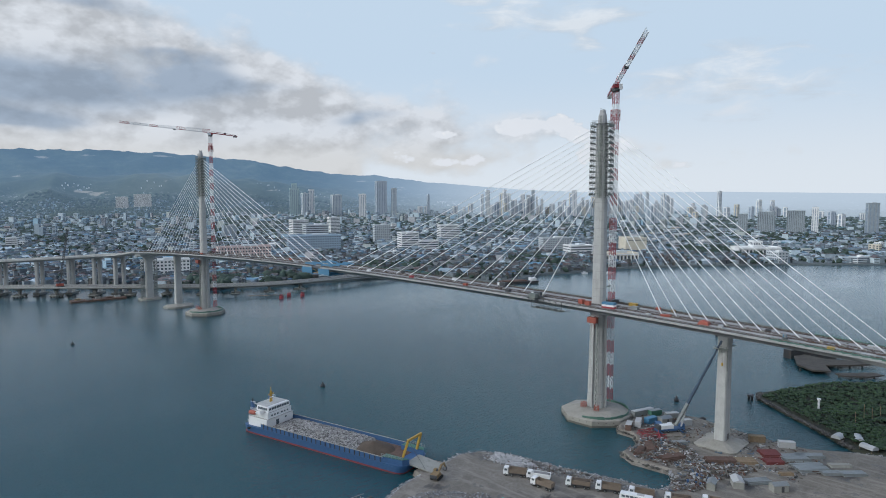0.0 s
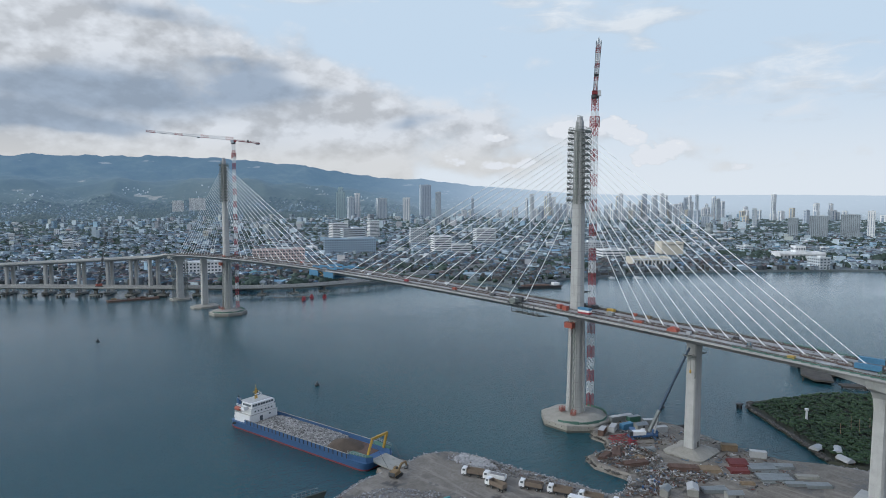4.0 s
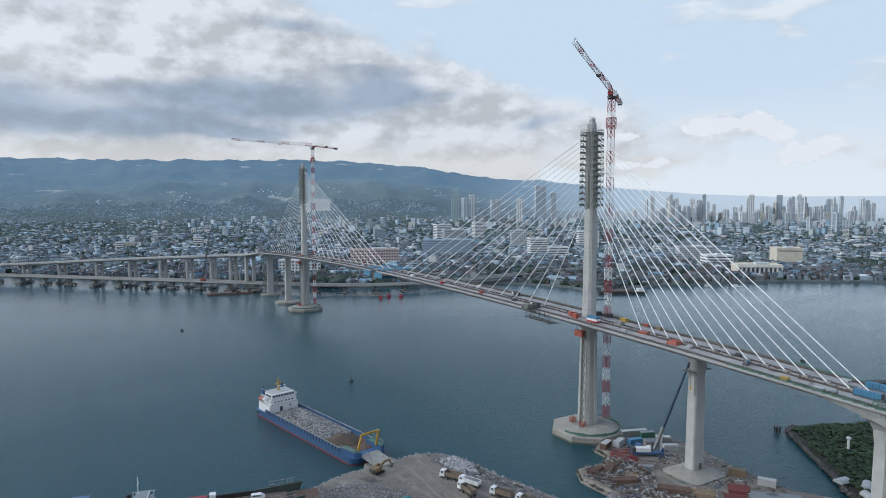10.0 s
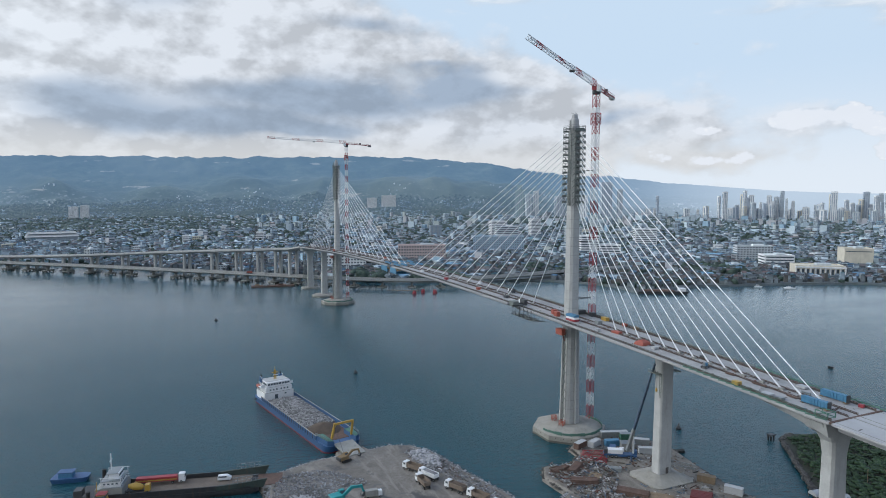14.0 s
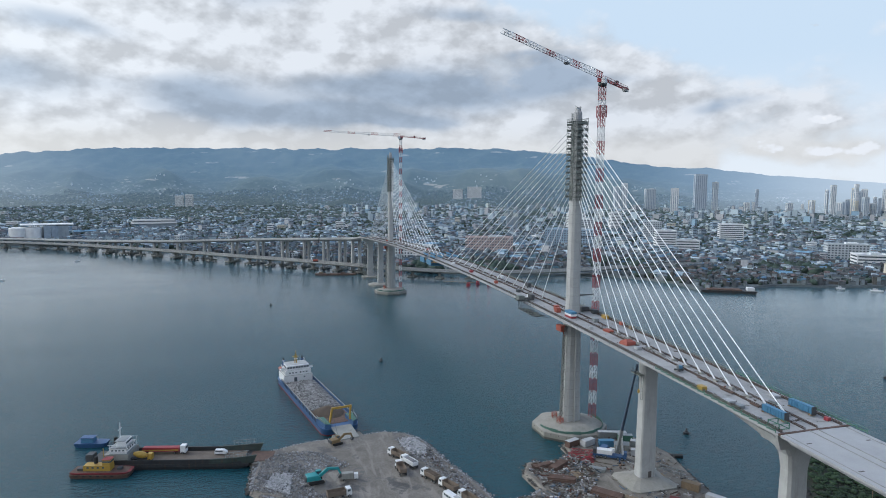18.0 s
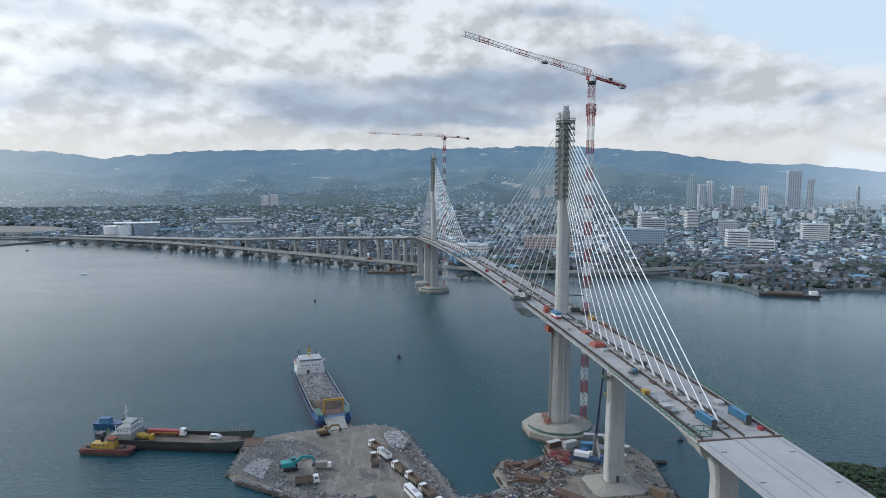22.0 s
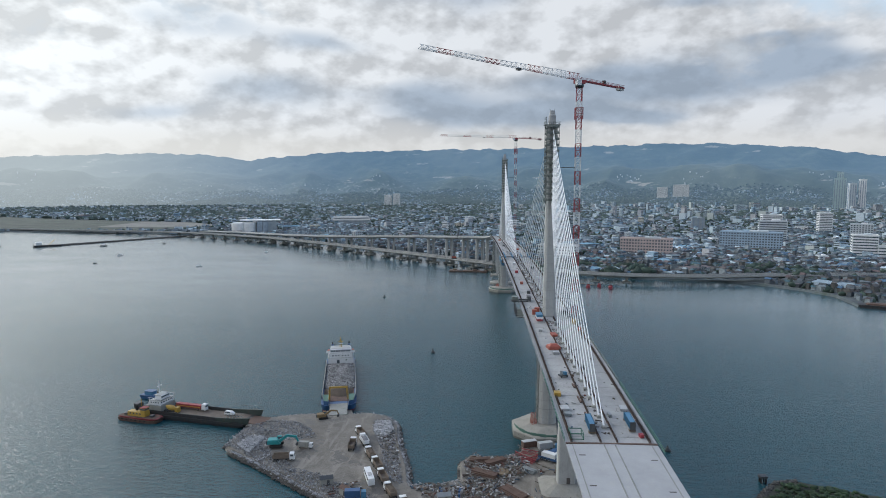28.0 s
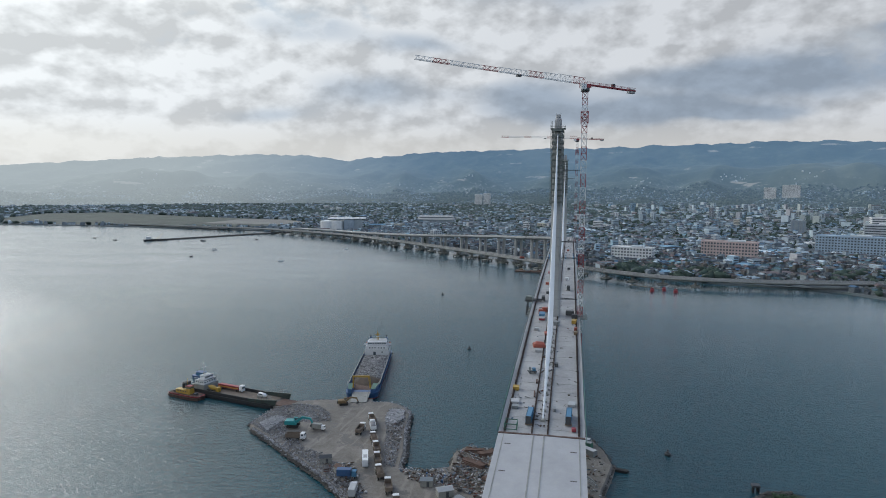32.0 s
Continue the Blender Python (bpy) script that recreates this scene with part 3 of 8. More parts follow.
def starter_bars(name, x, y0, y1, half, high, parent):
    """Two rows of bent bars with laced runners, for a barrier still to be cast."""
    y = np.arange(y0 + 0.3, y1 - 0.3, 0.36)
    y = y + rng_bars.normal(size=len(y)) * 0.05
    n = len(y)
    verts, faces = [], []
    for s in (-1, 1):
        top = high * (0.75 + 0.35 * rng_bars.random(n))
        lean = rng_bars.normal(size=(n, 2)) * 0.07
        for q in range(n):
            z, k = deck_z(y[q]), len(verts)
            for dx, dy in ((-0.04, -0.04), (0.05, 0), (0, 0.05)):
                verts += [(x + s * half + dx, y[q] + dy, z - 0.1), (x + s * half * 0.8 + dx + lean[q, 0], y[q] + dy + lean[q, 1], z + top[q])]
            faces += [(k, k + 2, k + 3, k + 1), (k + 2, k + 4, k + 5, k + 3), (k + 4, k, k + 1, k + 5)]
    for s in (-1, 1):
        for h in (0.25, 0.55):
            for a in np.arange(y0 + 0.3, y1 - 6, 6.0):
                k, b = len(verts), a + 6
                for e in (a, b):
                    verts += [(x + s * half * 0.9 + u, e, deck_z(e) + h + v) for u, v in ((-0.05, 0), (0.05, 0), (0, 0.08))]
                faces += [(k, k + 1, k + 4, k + 3), (k + 1, k + 2, k + 5, k + 4), (k + 2, k, k + 3, k + 5)]
    me = bpy.data.meshes.new(name)
    me.from_pydata(verts, [], faces)
    me.materials.append(REBAR)
    ob = new(name, me)
    ob.parent = parent
    tagged(ob, "rusty starter bars standing along the deck", kind="stuff")
    part(name.replace("rebar", "plinth"), sweep(bmesh.new(), straight(y0, y1), [(x + a, b) for a, b in ((-half - 0.1, -0.02), (half + 0.1, -0.02), (half + 0.05, 0.14), (-half - 0.05, 0.14))]), LINE, parent)


rng_bars = np.random.default_rng(17)
REBAR = mat("rebar_steel", (0.075, 0.05, 0.04), 0.9, vary=0.4, scale=0.6)


def bridge_span(y0, y1, label):
    t = thing("bridge_deck", label, "bridge deck", group="cable-stayed spans", kind="structure")
    part("box_girder", sweep(bmesh.new(), straight(y0, y1), GIRDER), DECK, t)
    for sx in (-1, 1):
        part("edge_beam", sweep(bmesh.new(), straight(y0, y1), [(sx * 10.9 + sx * a * 0.3, b) for a, b in ((1.2, -0.55), (1.2, 0.12), (-1, 0.12), (-1, -0.04))][::sx]), CONCRETE_NEW, t)
        # open starter bars of the barriers still to be cast
        starter_bars("barrier_rebar", sx * 9.7, y0, y1, 0.19, 0.85, t)
        starter_bars("median_rebar", -2.5 if sx < 0 else 1.6, y0, y1, 0.15, 0.65, t)
    y = y0 + 3.4
    seg = B((0, 0, 0), (2 * HALF - 3.6, 0.12, 0.02))
    me = part("segment_joint", seg, JOINT, t)
    me.location = (0, y, deck_z(y) + 0.075)
    while (y := y + 6.9) < y1 - 2:
        share("segment_joint", me.data, t, pose(0, y, deck_z(y) + 0.075))
    return t


bridge_span(-128.5, 203, "grey concrete bridge deck under construction, near half of the main span")
bridge_span(212, 520, "grey concrete bridge deck under construction, far half of the main span")

for s_, lab in ((-1, "near"), (1, "far")):
    y1 = 195 + s_ * 322
    rings = []
    for k in range(13):
        y = y1 - s_ * 44 * (1 - k / 12)
        dpt = 0.3 + 4.2 * (k / 12) ** 2.2
        rings.append([(x, y, deck_z(y) - 0.75 - q) for x, q in ((-10.2, 0), (-8.6, dpt), (8.6, dpt), (10.2, 0))])
    bm = bmesh.new()
    vs = [[bm.verts.new(p) for p in r] for r in rings]
    for a, b in zip(vs, vs[1:]):
        for i in range(4):
            bm.faces.new([a[i], a[(i + 1) % 4], b[(i + 1) % 4], b[i]])
    bm.faces.new(vs[0]), bm.faces.new(vs[-1])
    tagged(part("girder_haunch", bm, CONCRETE), "curved concrete haunch of the girder at the " + lab + " joint pier", "bridge girder", "girder haunches", "structure")

approach = thing("approach_deck", "pale new concrete approach deck with dark drainage slots", "bridge deck", kind="structure")
part("deck_slab", sweep(bmesh.new(), straight(-440, -129.3, 10), APPROACH), CONCRETE_NEW, approach)
for sx in (-1, 1):
    part("kerb", sweep(bmesh.new(), straight(-440, -129.3, 10), [(sx * 9.7 + a, b) for a, b in ((-0.12, 0.0), (0.12, 0.0), (0.12, 0.09), (-0.12, 0.09))]), CONCRETE_OLD, approach)
    part("median_kerb", sweep(bmesh.new(), straight(-440, -129.3, 10), [(sx * 1.35 - 0.6 + a, b) for a, b in ((-0.14, 0.10), (0.14, 0.10), (0.14, 0.24), (-0.14, 0.24))]), CONCRETE_OLD, approach)
slot = B((0, 0, 0), (1.5, 0.45, 0.03))
first = None
for k in range(10):
    for sx in (-1, 1):
        y = -135 - k * 14.0 - (2 if sx > 0 else 0)
        m = pose(sx * 8.2, y, deck_z(y) + 0.06)
        if first is None:
            first = part("drain_slot", slot, LINE, approach)
            first.matrix_basis = m
        else:
            share("drain_slot", first.data, approach, m)
part("expansion_joint", B((0, -128.9, deck_z(-128.9) - 0.05), (2 * HALF, 0.75, 0.5)), RUST, approach, "dark expansion joint with steel edges")


def pylon(y0, label):
    """A tapered pylon with cut corners, grooved faces and a stepped head."""
    t = thing("pylon", label, "pylon", pose(0, y0, 0), "pylons")
    part("lower_shaft", prism(bmesh.new(), [octa(8.0, 7.6, 1.4, 4.6), octa(7.6, 7.2, 1.35, 14), octa(6.5, 6.3, 1.2, 49.5)]), CONCRETE, t)
    part("crosshead", prism(bmesh.new(), [octa(6.6, 6.4, 1.2, 49.4), octa(8.6, 6.8, 1.2, 51), octa(8.6, 6.8, 1.2, 52)]), CONCRETE, t)
    z = deck_z(y0)
    part("upper_shaft", prism(bmesh.new(), [octa(5.3, 5.7, 1.0, z - 1.5), octa(4.5, 5.0, 0.85, 104.5), octa(4.0, 4.5, 0.7, 137.5)]), CONCRETE, t)
    part("pylon_head", prism(bmesh.new(), [octa(3.3, 3.7, 0.6, 137.4), octa(2.9, 3.3, 0.6, 142.2), octa(2.3, 2.5, 0.4, 142.8), octa(2.0, 2.2, 0.4, 144.4)]), CONCRETE_NEW, t)
    for s in (-1, 1):
        part("head_rail", beam(bmesh.new(), (s, -1.1, 144.4), (s, 1.1, 145.3), 0.14), SCAFF, t)
    # raised ribs and dark formwork lines on the shafts
    for (x, y) in ((4.0, 0), (-4.0, 0), (0, 3.8), (0, -3.8)):
        a = Vector((x, y, 5))
        b = Vector((x * 0.815, y * 0.83, 49))
        part("pilaster", beam(bmesh.new(), a, b, 2.3, 0.24) if x == 0 else beam(bmesh.new(), a, b, 0.24, 2.3), CONCRETE, t)
    for k in range(11):
        zz = 8 + k * 4.0
        f = (zz - 4.6) / 45
        ring = [octa(8.05 - 1.5 * f, 7.65 - 1.3 * f, 1.4 - 0.2 * f, zz + q) for q in (0, 0.09)]
        part("lift_joint", prism(bmesh.new(), ring), JOINT, t)
    for k in range(12):
        zz = 58 + k * 4.0
        f = (zz - 53) / 52
        ring = [octa(5.38 - 0.8 * f, 5.78 - 0.7 * f, 1.0 - 0.15 * f, zz + q) for q in (0, 0.08)]
        part("lift_joint", prism(bmesh.new(), ring), JOINT, t)
    # anchor boxes and service pipes on the head's flanks
    for s in (-1, 1):
        for u in (-1.3, -0.5, 0.6, 1.4):
            part("service_pipe", beam(bmesh.new(), (s * 2.42, u, 104), (s * 2.12, u * 0.9, 137), 0.16, sides=6), SCAFF, t)
        for k in range(13):
            part("anchor_frame", B((s * (2.42 - 0.3 * k / 12), 0.1, 106.2 + 2.45 * k), (0.22, 3.6, 0.35)), GALV, t)
    # stair tower up the lower shaft
    bm = bmesh.new()
    for x in (-1.0, 0.4):
        for y in (-0.7, 0.7):
            beam(bm, (-4.9 + x, y - 2.2, 4.8), (-4.2 + x, y - 2.2, 48.5), 0.1)
    for k in range(22):
        a, b = (-5.8 + 0.032 * k, -4.6 + 0.032 * k)
        beam(bm, (a if k % 2 else b, -2.2, 5 + 2 * k), (b if k % 2 else a, -2.2, 7 + 2 * k), 0.3, 0.12)
    tagged(part("stair_tower", bm, SCAFF, t, "grey scaffold stair up the shaft"), kind="stuff")
    return t


def pile_cap(y0):
    t = thing("pile_cap", "broad octagonal concrete pile cap with a dark waterline", "foundation", pose(0, y0, 0), "pylon foundations")
    ring = lambda r, z, s=1.0: [(r * math.cos((i + 0.5) * math.tau / 8), r * s * math.sin((i + 0.5) * math.tau / 8), z) for i in range(8)]
    part("tidal_band", prism(bmesh.new(), [ring(16.9, -1.5), ring(16.9, 0.9)]), WET, t, "dark wet band at the waterline")
    part("cap", prism(bmesh.new(), [ring(16.8, 0.8), ring(16.8, 3.0), ring(16.2, 3.3), ring(9.0, 5.2), ring(8.0, 5.3)]), CAP, t)
    for i in range(8):
        a = (i + 0.5) * math.tau / 8
        for s in (-3.5, 0, 3.5):
            c, q = math.cos(a + math.pi / 8), math.sin(a + math.pi / 8)
            part("fender_recess", B((15.55 * c - q * s, 15.55 * q + c * s, 2.2), (0.12, 0.5, 0.3), a + math.pi / 8), LINE, t)
    return t


PYLONS = [0.0, 390.0]
for y0, l in zip(PYLONS, ("tall grey concrete pylon with scaffolded head and a stepped top", "tall grey concrete pylon across the channel, scaffolded head")):
    pylon(y0, l)
    pile_cap(y0)


# working platforms on the pylon heads
def work_platform():
    t = thing("work_platform", "dark steel work platform hung on the pylon head", "scaffold platform", group="pylon work platforms")
    bm = bmesh.new()
    box(bm, (0, 1.35, 0), (5.4, 2.3, 0.14))
    part("floor_grating", bm, SCAFF, t)
    bm = bmesh.new()
    for x in (-2.6, 0, 2.6):
        beam(bm, (x, 0.3, -0.1), (x, 2.4, -0.1), 0.16)
        beam(bm, (x, 0.25, -1.3), (x, 2.3, -0.15), 0.12)
    tagged(part("bracket", bm, STEEL, t), kind="stuff")
    bm = bmesh.new()
    for x in (-2.6, -0.9, 0.9, 2.6):
        beam(bm, (x, 2.45, 0), (x, 2.45, 1.9), 0.1)
    for x in (-2.6, 2.6):
        beam(bm, (x, 0.5, 0), (x, 0.5, 1.9), 0.1)
    for z in (0.55, 1.1, 1.9):
        beam(bm, (-2.65, 2.45, z), (2.65, 2.45, z), 0.09)
        for x in (-2.6, 2.6):
            beam(bm, (x, 0.3, z), (x, 2.45, z), 0.09)
    tagged(part("guard_rail", bm, SCAFF, t), kind="stuff")
    part("toe_sheet", B((0, 2.5, 0.45), (5.2, 0.05, 0.8)), SCAFF, t)
    return t


proto = work_platform()
for y0 in PYLONS:
    for k in range(13):
        z = 105.5 + k * 2.62
        w = 2.42 - 0.2 * k / 12
        for turn, off in ((0, w), (180, -w)):
            m = pose(0, y0 + off, z, 0, 0, turn)
            if proto:
                proto.matrix_basis, first_proto, proto = m, proto, None
            else:
                copy_thing(first_proto, m)
    t = thing("head_platform", "steel platform round the top of the pylon with posts and rails", "scaffold platform", pose(0, y0, 138.2), "pylon work platforms")
    bm = bmesh.new()
    box(bm, (0, 2.9, 0), (6.6, 1.6, 0.15)), box(bm, (0, -2.9, 0), (6.6, 1.6, 0.15)), box(bm, (2.75, 0, 0), (1.2, 4.2, 0.15)), box(bm, (-2.75, 0, 0), (1.2, 4.2, 0.15))
    part("floor_grating", bm, SCAFF, t)
    for x in (-3.2, 0, 3.2):
        for y in (-3.6, 3.6):
            part("post", beam(bmesh.new(), (x, y, 0), (x, y, 1.4), 0.1), SCAFF, t)
    for z in (0.7, 1.35):
        bm = bmesh.new()
        for a, b in (((-3.2, -3.6), (3.2, -3.6)), ((3.2, -3.6), (3.2, 3.6)), ((3.2, 3.6), (-3.2, 3.6)), ((-3.2, 3.6), (-3.2, -3.6))):
            beam(bm, (*a, z), (*b, z), 0.09)
        part("guard_rail", bm, SCAFF, t)
    # climbing mast of the lift on the pylon's flank
    bm = bmesh.new()
    for x, y in ((0, 0), (0.6, 0), (0, 0.6), (0.6, 0.6)):
        beam(bm, (-3.2 + x, -1 + y, -34), (-3.2 + x, -1 + y, 3.5), 0.12)
    for k in range(25):
        beam(bm, (-3.2, -1, -34 + k * 1.5), (-2.6, -0.4, -32.5 + k * 1.5), 0.08)
    part("hoist_mast", bm, SCAFF, t)

# stay cables in one plane: fourteen a side
def stay_cable(y0, ya, zb):
    a, b = Vector((0, ya, deck_z(ya) + 0.1)), Vector((0, y0 + (2.2 if ya > y0 else -2.2), zb))
    t = thing("stay_cable", "white sheathed stay cable from the deck to the pylon", "stay cable", group="stay cables of the bridge")
    d = (b - a).normalized()
    part("sheath", beam(bmesh.new(), a + d * 3.4, b, 0.30, sides=6), CABLE, t)
    part("guide_pipe", beam(bmesh.new(), a, a + d * 3.6, 0.55, sides=8), WHITE, t)
    part("anchor_block", B((0, ya, deck_z(ya) + 0.35), (1.3, 1.5, 0.7), 0, 0.8), CONCRETE_OLD, t)


for y0 in PYLONS:
    inner = 1 if y0 == 0 else -1
    for k in range(14):
        zb = 106 + k * 2.4
        stay_cable(y0, y0 - inner * (30.8 + 6.86 * k), zb)
        stay_cable(y0, y0 + inner * (31.5 + 12.1 * k), zb)


# ---- piers ----
def slim_pier(y0, ground, label):
    t = thing("bridge_pier", label, "pier", pose(0, y0, 0), "side span piers")
    top = deck_z(y0) - 3.5
    part("shaft", prism(bmesh.new(), [octa(6.6, 4.4, 0.5, ground), octa(5.7, 4.0, 0.5, top - 7), octa(6.3, 4.4, 0.5, top)]), CONCRETE, t)
    if ground > 0:
        part("footing", prism(bmesh.new(), [octa(19, 17, 2, ground - 0.5), octa(19, 17, 2, ground + 0.5), octa(11, 8, 1.2, ground + 2.0), octa(8.5, 5.8, 0.8, ground + 2.4)]), CAP, t)
        part("access_door", B((0.6, -2.32, ground + 3.6), (1.3, 0.08, 2.3)), LINE, t, "dark access opening at the foot")
    else:
        part("pile_cap", prism(bmesh.new(), [octa(26, 20, 5, -1.5), octa(26, 20, 5, 1.6), octa(24, 18, 5, 2.1), octa(9, 6, 1, 3.0)]), CAP, t)
    for sx in (-1, 1):
        b = part("bracket_platform", B((sx * 4.6, 0, top - 5.2), (2.2, 5.2, 0.25)), SCAFF, t, "dark steel bracket platform")
        bm = bmesh.new()
        for y in (-2.5, 0, 2.5):
            beam(bm, (sx * 5.6, y, top - 5.2), (sx * 5.6, y, top - 3.9), 0.12)
        beam(bm, (sx * 5.6, -2.5, top - 4), (sx * 5.6, 2.5, top - 4), 0.12)
        part("guard_rail", bm, SCAFF, t)
    bm = bmesh.new()
    for x in (-0.8, 0.8):
        beam(bm, (-3.9 - 0.4 + x * 0.5, -2.6, top - 14), (-4.3 + x * 0.5, -2.6, top - 5), 0.14)
    for k in range(9):
        beam(bm, (-4.7, -2.6, top - 14 + k), (-3.9, -2.6, top - 14 + k), 0.1)
    part("ladder", bm, SCAFF, t)
    return t


slim_pier(-58, 2.2, "slender grey concrete pier on a sloped footing beside the scrap yard")
slim_pier(443, 0, "slender grey concrete pier on a pile cap in the water")


def head_pier(y0, ground, label):
    """A pier with a flared hammerhead under the deck's edge joint."""
    t = thing("bridge_pier", label, "pier", pose(0, y0, 0), "joint piers")
    top = deck_z(y0) - 2.7
    part("shaft", prism(bmesh.new(), [octa(7.4, 4.4, 0.7, ground - 1), octa(6.4, 4.0, 0.7, top - 10), octa(7.8, 4.6, 0.7, top - 5.5)]), CONCRETE, t)
    part("hammerhead", prism(bmesh.new(), [octa(7.9, 4.7, 0.7, top - 5.6), octa(11.0, 5.2, 0.6, top - 3.4), octa(17.4, 6.0, 0.3, top - 1.6), octa(20.6, 6.2, 0.3, top + 1.2)]), CONCRETE, t)
    if ground <= 0:
        part("pile_cap", prism(bmesh.new(), [octa(20, 16, 3, -1.5), octa(20, 16, 3, 1.6), octa(18, 14, 3, 2.0)]), CAP, t)
    else:
        part("footing", B((0, 0, ground + 0.4), (18, 14, 1.4)), CONCRETE, t)
    return t


head_pier(-123.3, 2.2, "flared concrete hammerhead pier under the expansion joint")
head_pier(-185, 2.2, "flared concrete hammerhead pier of the approach")
head_pier(-245, 2.2, "flared concrete hammerhead pier of the approach")
head_pier(508, 0, "scaffolded concrete pier at the end of the far span")


# ---- tower cranes ----
def mast_mesh(h, w, r):
    bm = bmesh.new()
    c = w / 2
    cor = [(-c, -c), (c, -c), (c, c), (-c, c)]
    for x, y in cor:
        beam(bm, (x, y, 0), (x, y, h), r)
    n = 2
    for k in range(n):
        z0, z1 = h * k / n, h * (k + 1) / n
        for i in range(4):
            a, b = cor[i], cor[(i + 1) % 4]
            beam(bm, (*a, z1), (*b, z1), r * 0.7)
            beam(bm, (*a, z0), (*b, z1), r * 0.6)
            beam(bm, (*b, z0), (*a, z1), r * 0.6)
    return bm


def jib_mesh(length, w, h, r):
    """A triangular truss along +x."""
    bm = bmesh.new()
    c = w / 2
    for p in ((-c, 0), (c, 0), (0, h)):
        beam(bm, (0, *p), (length, *p), r)
    n = max(2, round(length / 2.2))
    for k in range(n):
        a, b = length * k / n, length * (k + 1) / n
        m = (a + b) / 2
        for y in (-c, c):
            beam(bm, (a, y, 0), (m, 0, h), r * 0.6), beam(bm, (m, 0, h), (b, y, 0), r * 0.6)
        beam(bm, (a, -c, 0), (b, c, 0), r * 0.55), beam(bm, (a, -c, 0), (a, c, 0), r * 0.55)
    return bm


def tower_crane(x, y, z0, ztop, heading, reach, tail, rise, label, tones):
    t = thing("tower_crane", label, "tower crane", pose(x, y, 0), "tower cranes on the pylons")
    hs = 5.8
    n = int((ztop - 2.5 - z0) / hs)
    hs = (ztop - 2.5 - z0) / n
    data = {}
    for k in range(n):
        tone = RED if tones(k, n) else WHITE
        m = pose(0, 0, z0 + k * hs)
        if tone.name not in data:
            ob = part("mast_section", mast_mesh(hs, 2.3, 0.19), tone, t)
            ob.matrix_basis = m
            data[tone.name] = ob.data
        else:
            share("mast_section", data[tone.name], t, m)
    part("climbing_frame", mast_mesh(5.0, 3.1, 0.26), RED, t, "red climbing frame round the mast").location = (0, 0, ztop - 16)
    part("slewing_ring", lathe(bmesh.new(), (0, 0, ztop - 2.6), [(1.5, 0), (1.9, 0.5), (1.9, 1.5), (1.4, 1.9)], 16), STEEL, t)
    head = Matrix.Rotation(radians(heading), 4, "Z")
    top = part("slewing_platform", B((0, 0, ztop), (4.2, 3.0, 1.6)), RED, t)
    top.matrix_basis = head
    cab = part("operator_cab", box(B((2.4, 1.9, ztop - 0.6), (2.4, 1.5, 2.2)), (3.0, 1.9, ztop + 0.6), (1.0, 1.3, 0.2)), WHITE, t, "white operator cab")
    cab.matrix_basis = head
    tilt = head @ Matrix.Translation((0, 0, ztop + 0.7)) @ Matrix.Rotation(-math.atan2(rise, reach), 4, "Y")
    seg = 7.2
    k = int(reach / seg)
    seg = reach / k
    kinds = {}
    for i in range(k):
        tone = (RED, WHITE, WHITE)[i % 3] if i else RED
        h = 2.7 - 1.2 * (i >= 2) * min(1, (i - 1) / 5)
        ob = part("jib_section", jib_mesh(seg - 0.15, 1.8, h, 0.19), tone, t)
        ob.matrix_basis = tilt @ Matrix.Translation((i * seg, 0, 0))
    back = head @ Matrix.Translation((0, 0, ztop + 0.7)) @ Matrix.Rotation(math.pi, 4, "Z") @ Matrix.Rotation(0.05, 4, "Y")
    bm = bmesh.new()
    for y_ in (-0.9, 0.9):
        beam(bm, (0, y_, 0), (tail, y_, 0), 0.35, 0.5)
        beam(bm, (0, y_, 1.1), (tail, y_, 1.1), 0.12)
        for q in range(8):
            beam(bm, (tail * q / 8, y_, 0), (tail * q / 8, y_, 1.1), 0.1)
    for q in range(9):
        beam(bm, (tail * q / 9, -0.9, 0), (tail * q / 9, 0.9, 0), 0.25)
    part("counter_jib", bm, RED, t).matrix_basis = back
    part("winch", lathe(bmesh.new(), (tail * 0.55, 0, 0.3), [(0.9, 0), (0.9, 1.5)], 12), STEEL, t).matrix_basis = back
    for q in range(4):
        part("counterweight", B((tail - 0.7 - q * 0.85, 0, -0.25), (0.7, 1.9, 1.9), 0, 0.85), CONCRETE, t, "grey concrete counterweight slab").matrix_basis = back
    part("trolley", B((reach * 0.42, 0, -0.5), (1.8, 1.7, 0.7)), STEEL, t).matrix_basis = tilt
    return t


head1 = math.degrees(math.atan2(-46.0, -66.0))
tower_crane(11.3, -0.4, 5.2, 156.5, head1, 80, 27, 4.5, "red and white lattice tower crane beside the pylon, long jib", lambda k, n: k % 2 == (n - 1) % 2)
head2 = math.degrees(math.atan2(389 - 394, -67 - 11.5))
tower_crane(11.5, 394, 4.5, 160.5, head2, 79, 27, 2.0, "red and white lattice tower crane on the far pylon", lambda k, n: k % 2 == 0)
for z in (62, 88, 120):
    for y0 in PYLONS:
        t = tagged(part("crane_tie", beam(beam(bmesh.new(), (2.4, y0 + 1.5, z), (10.2, y0, z), 0.28), (2.4, y0 - 1.5, z), (10.2, y0 - 0.6, z), 0.28), STEEL), "dark steel tie between crane mast and pylon", "crane tie", "crane ties")

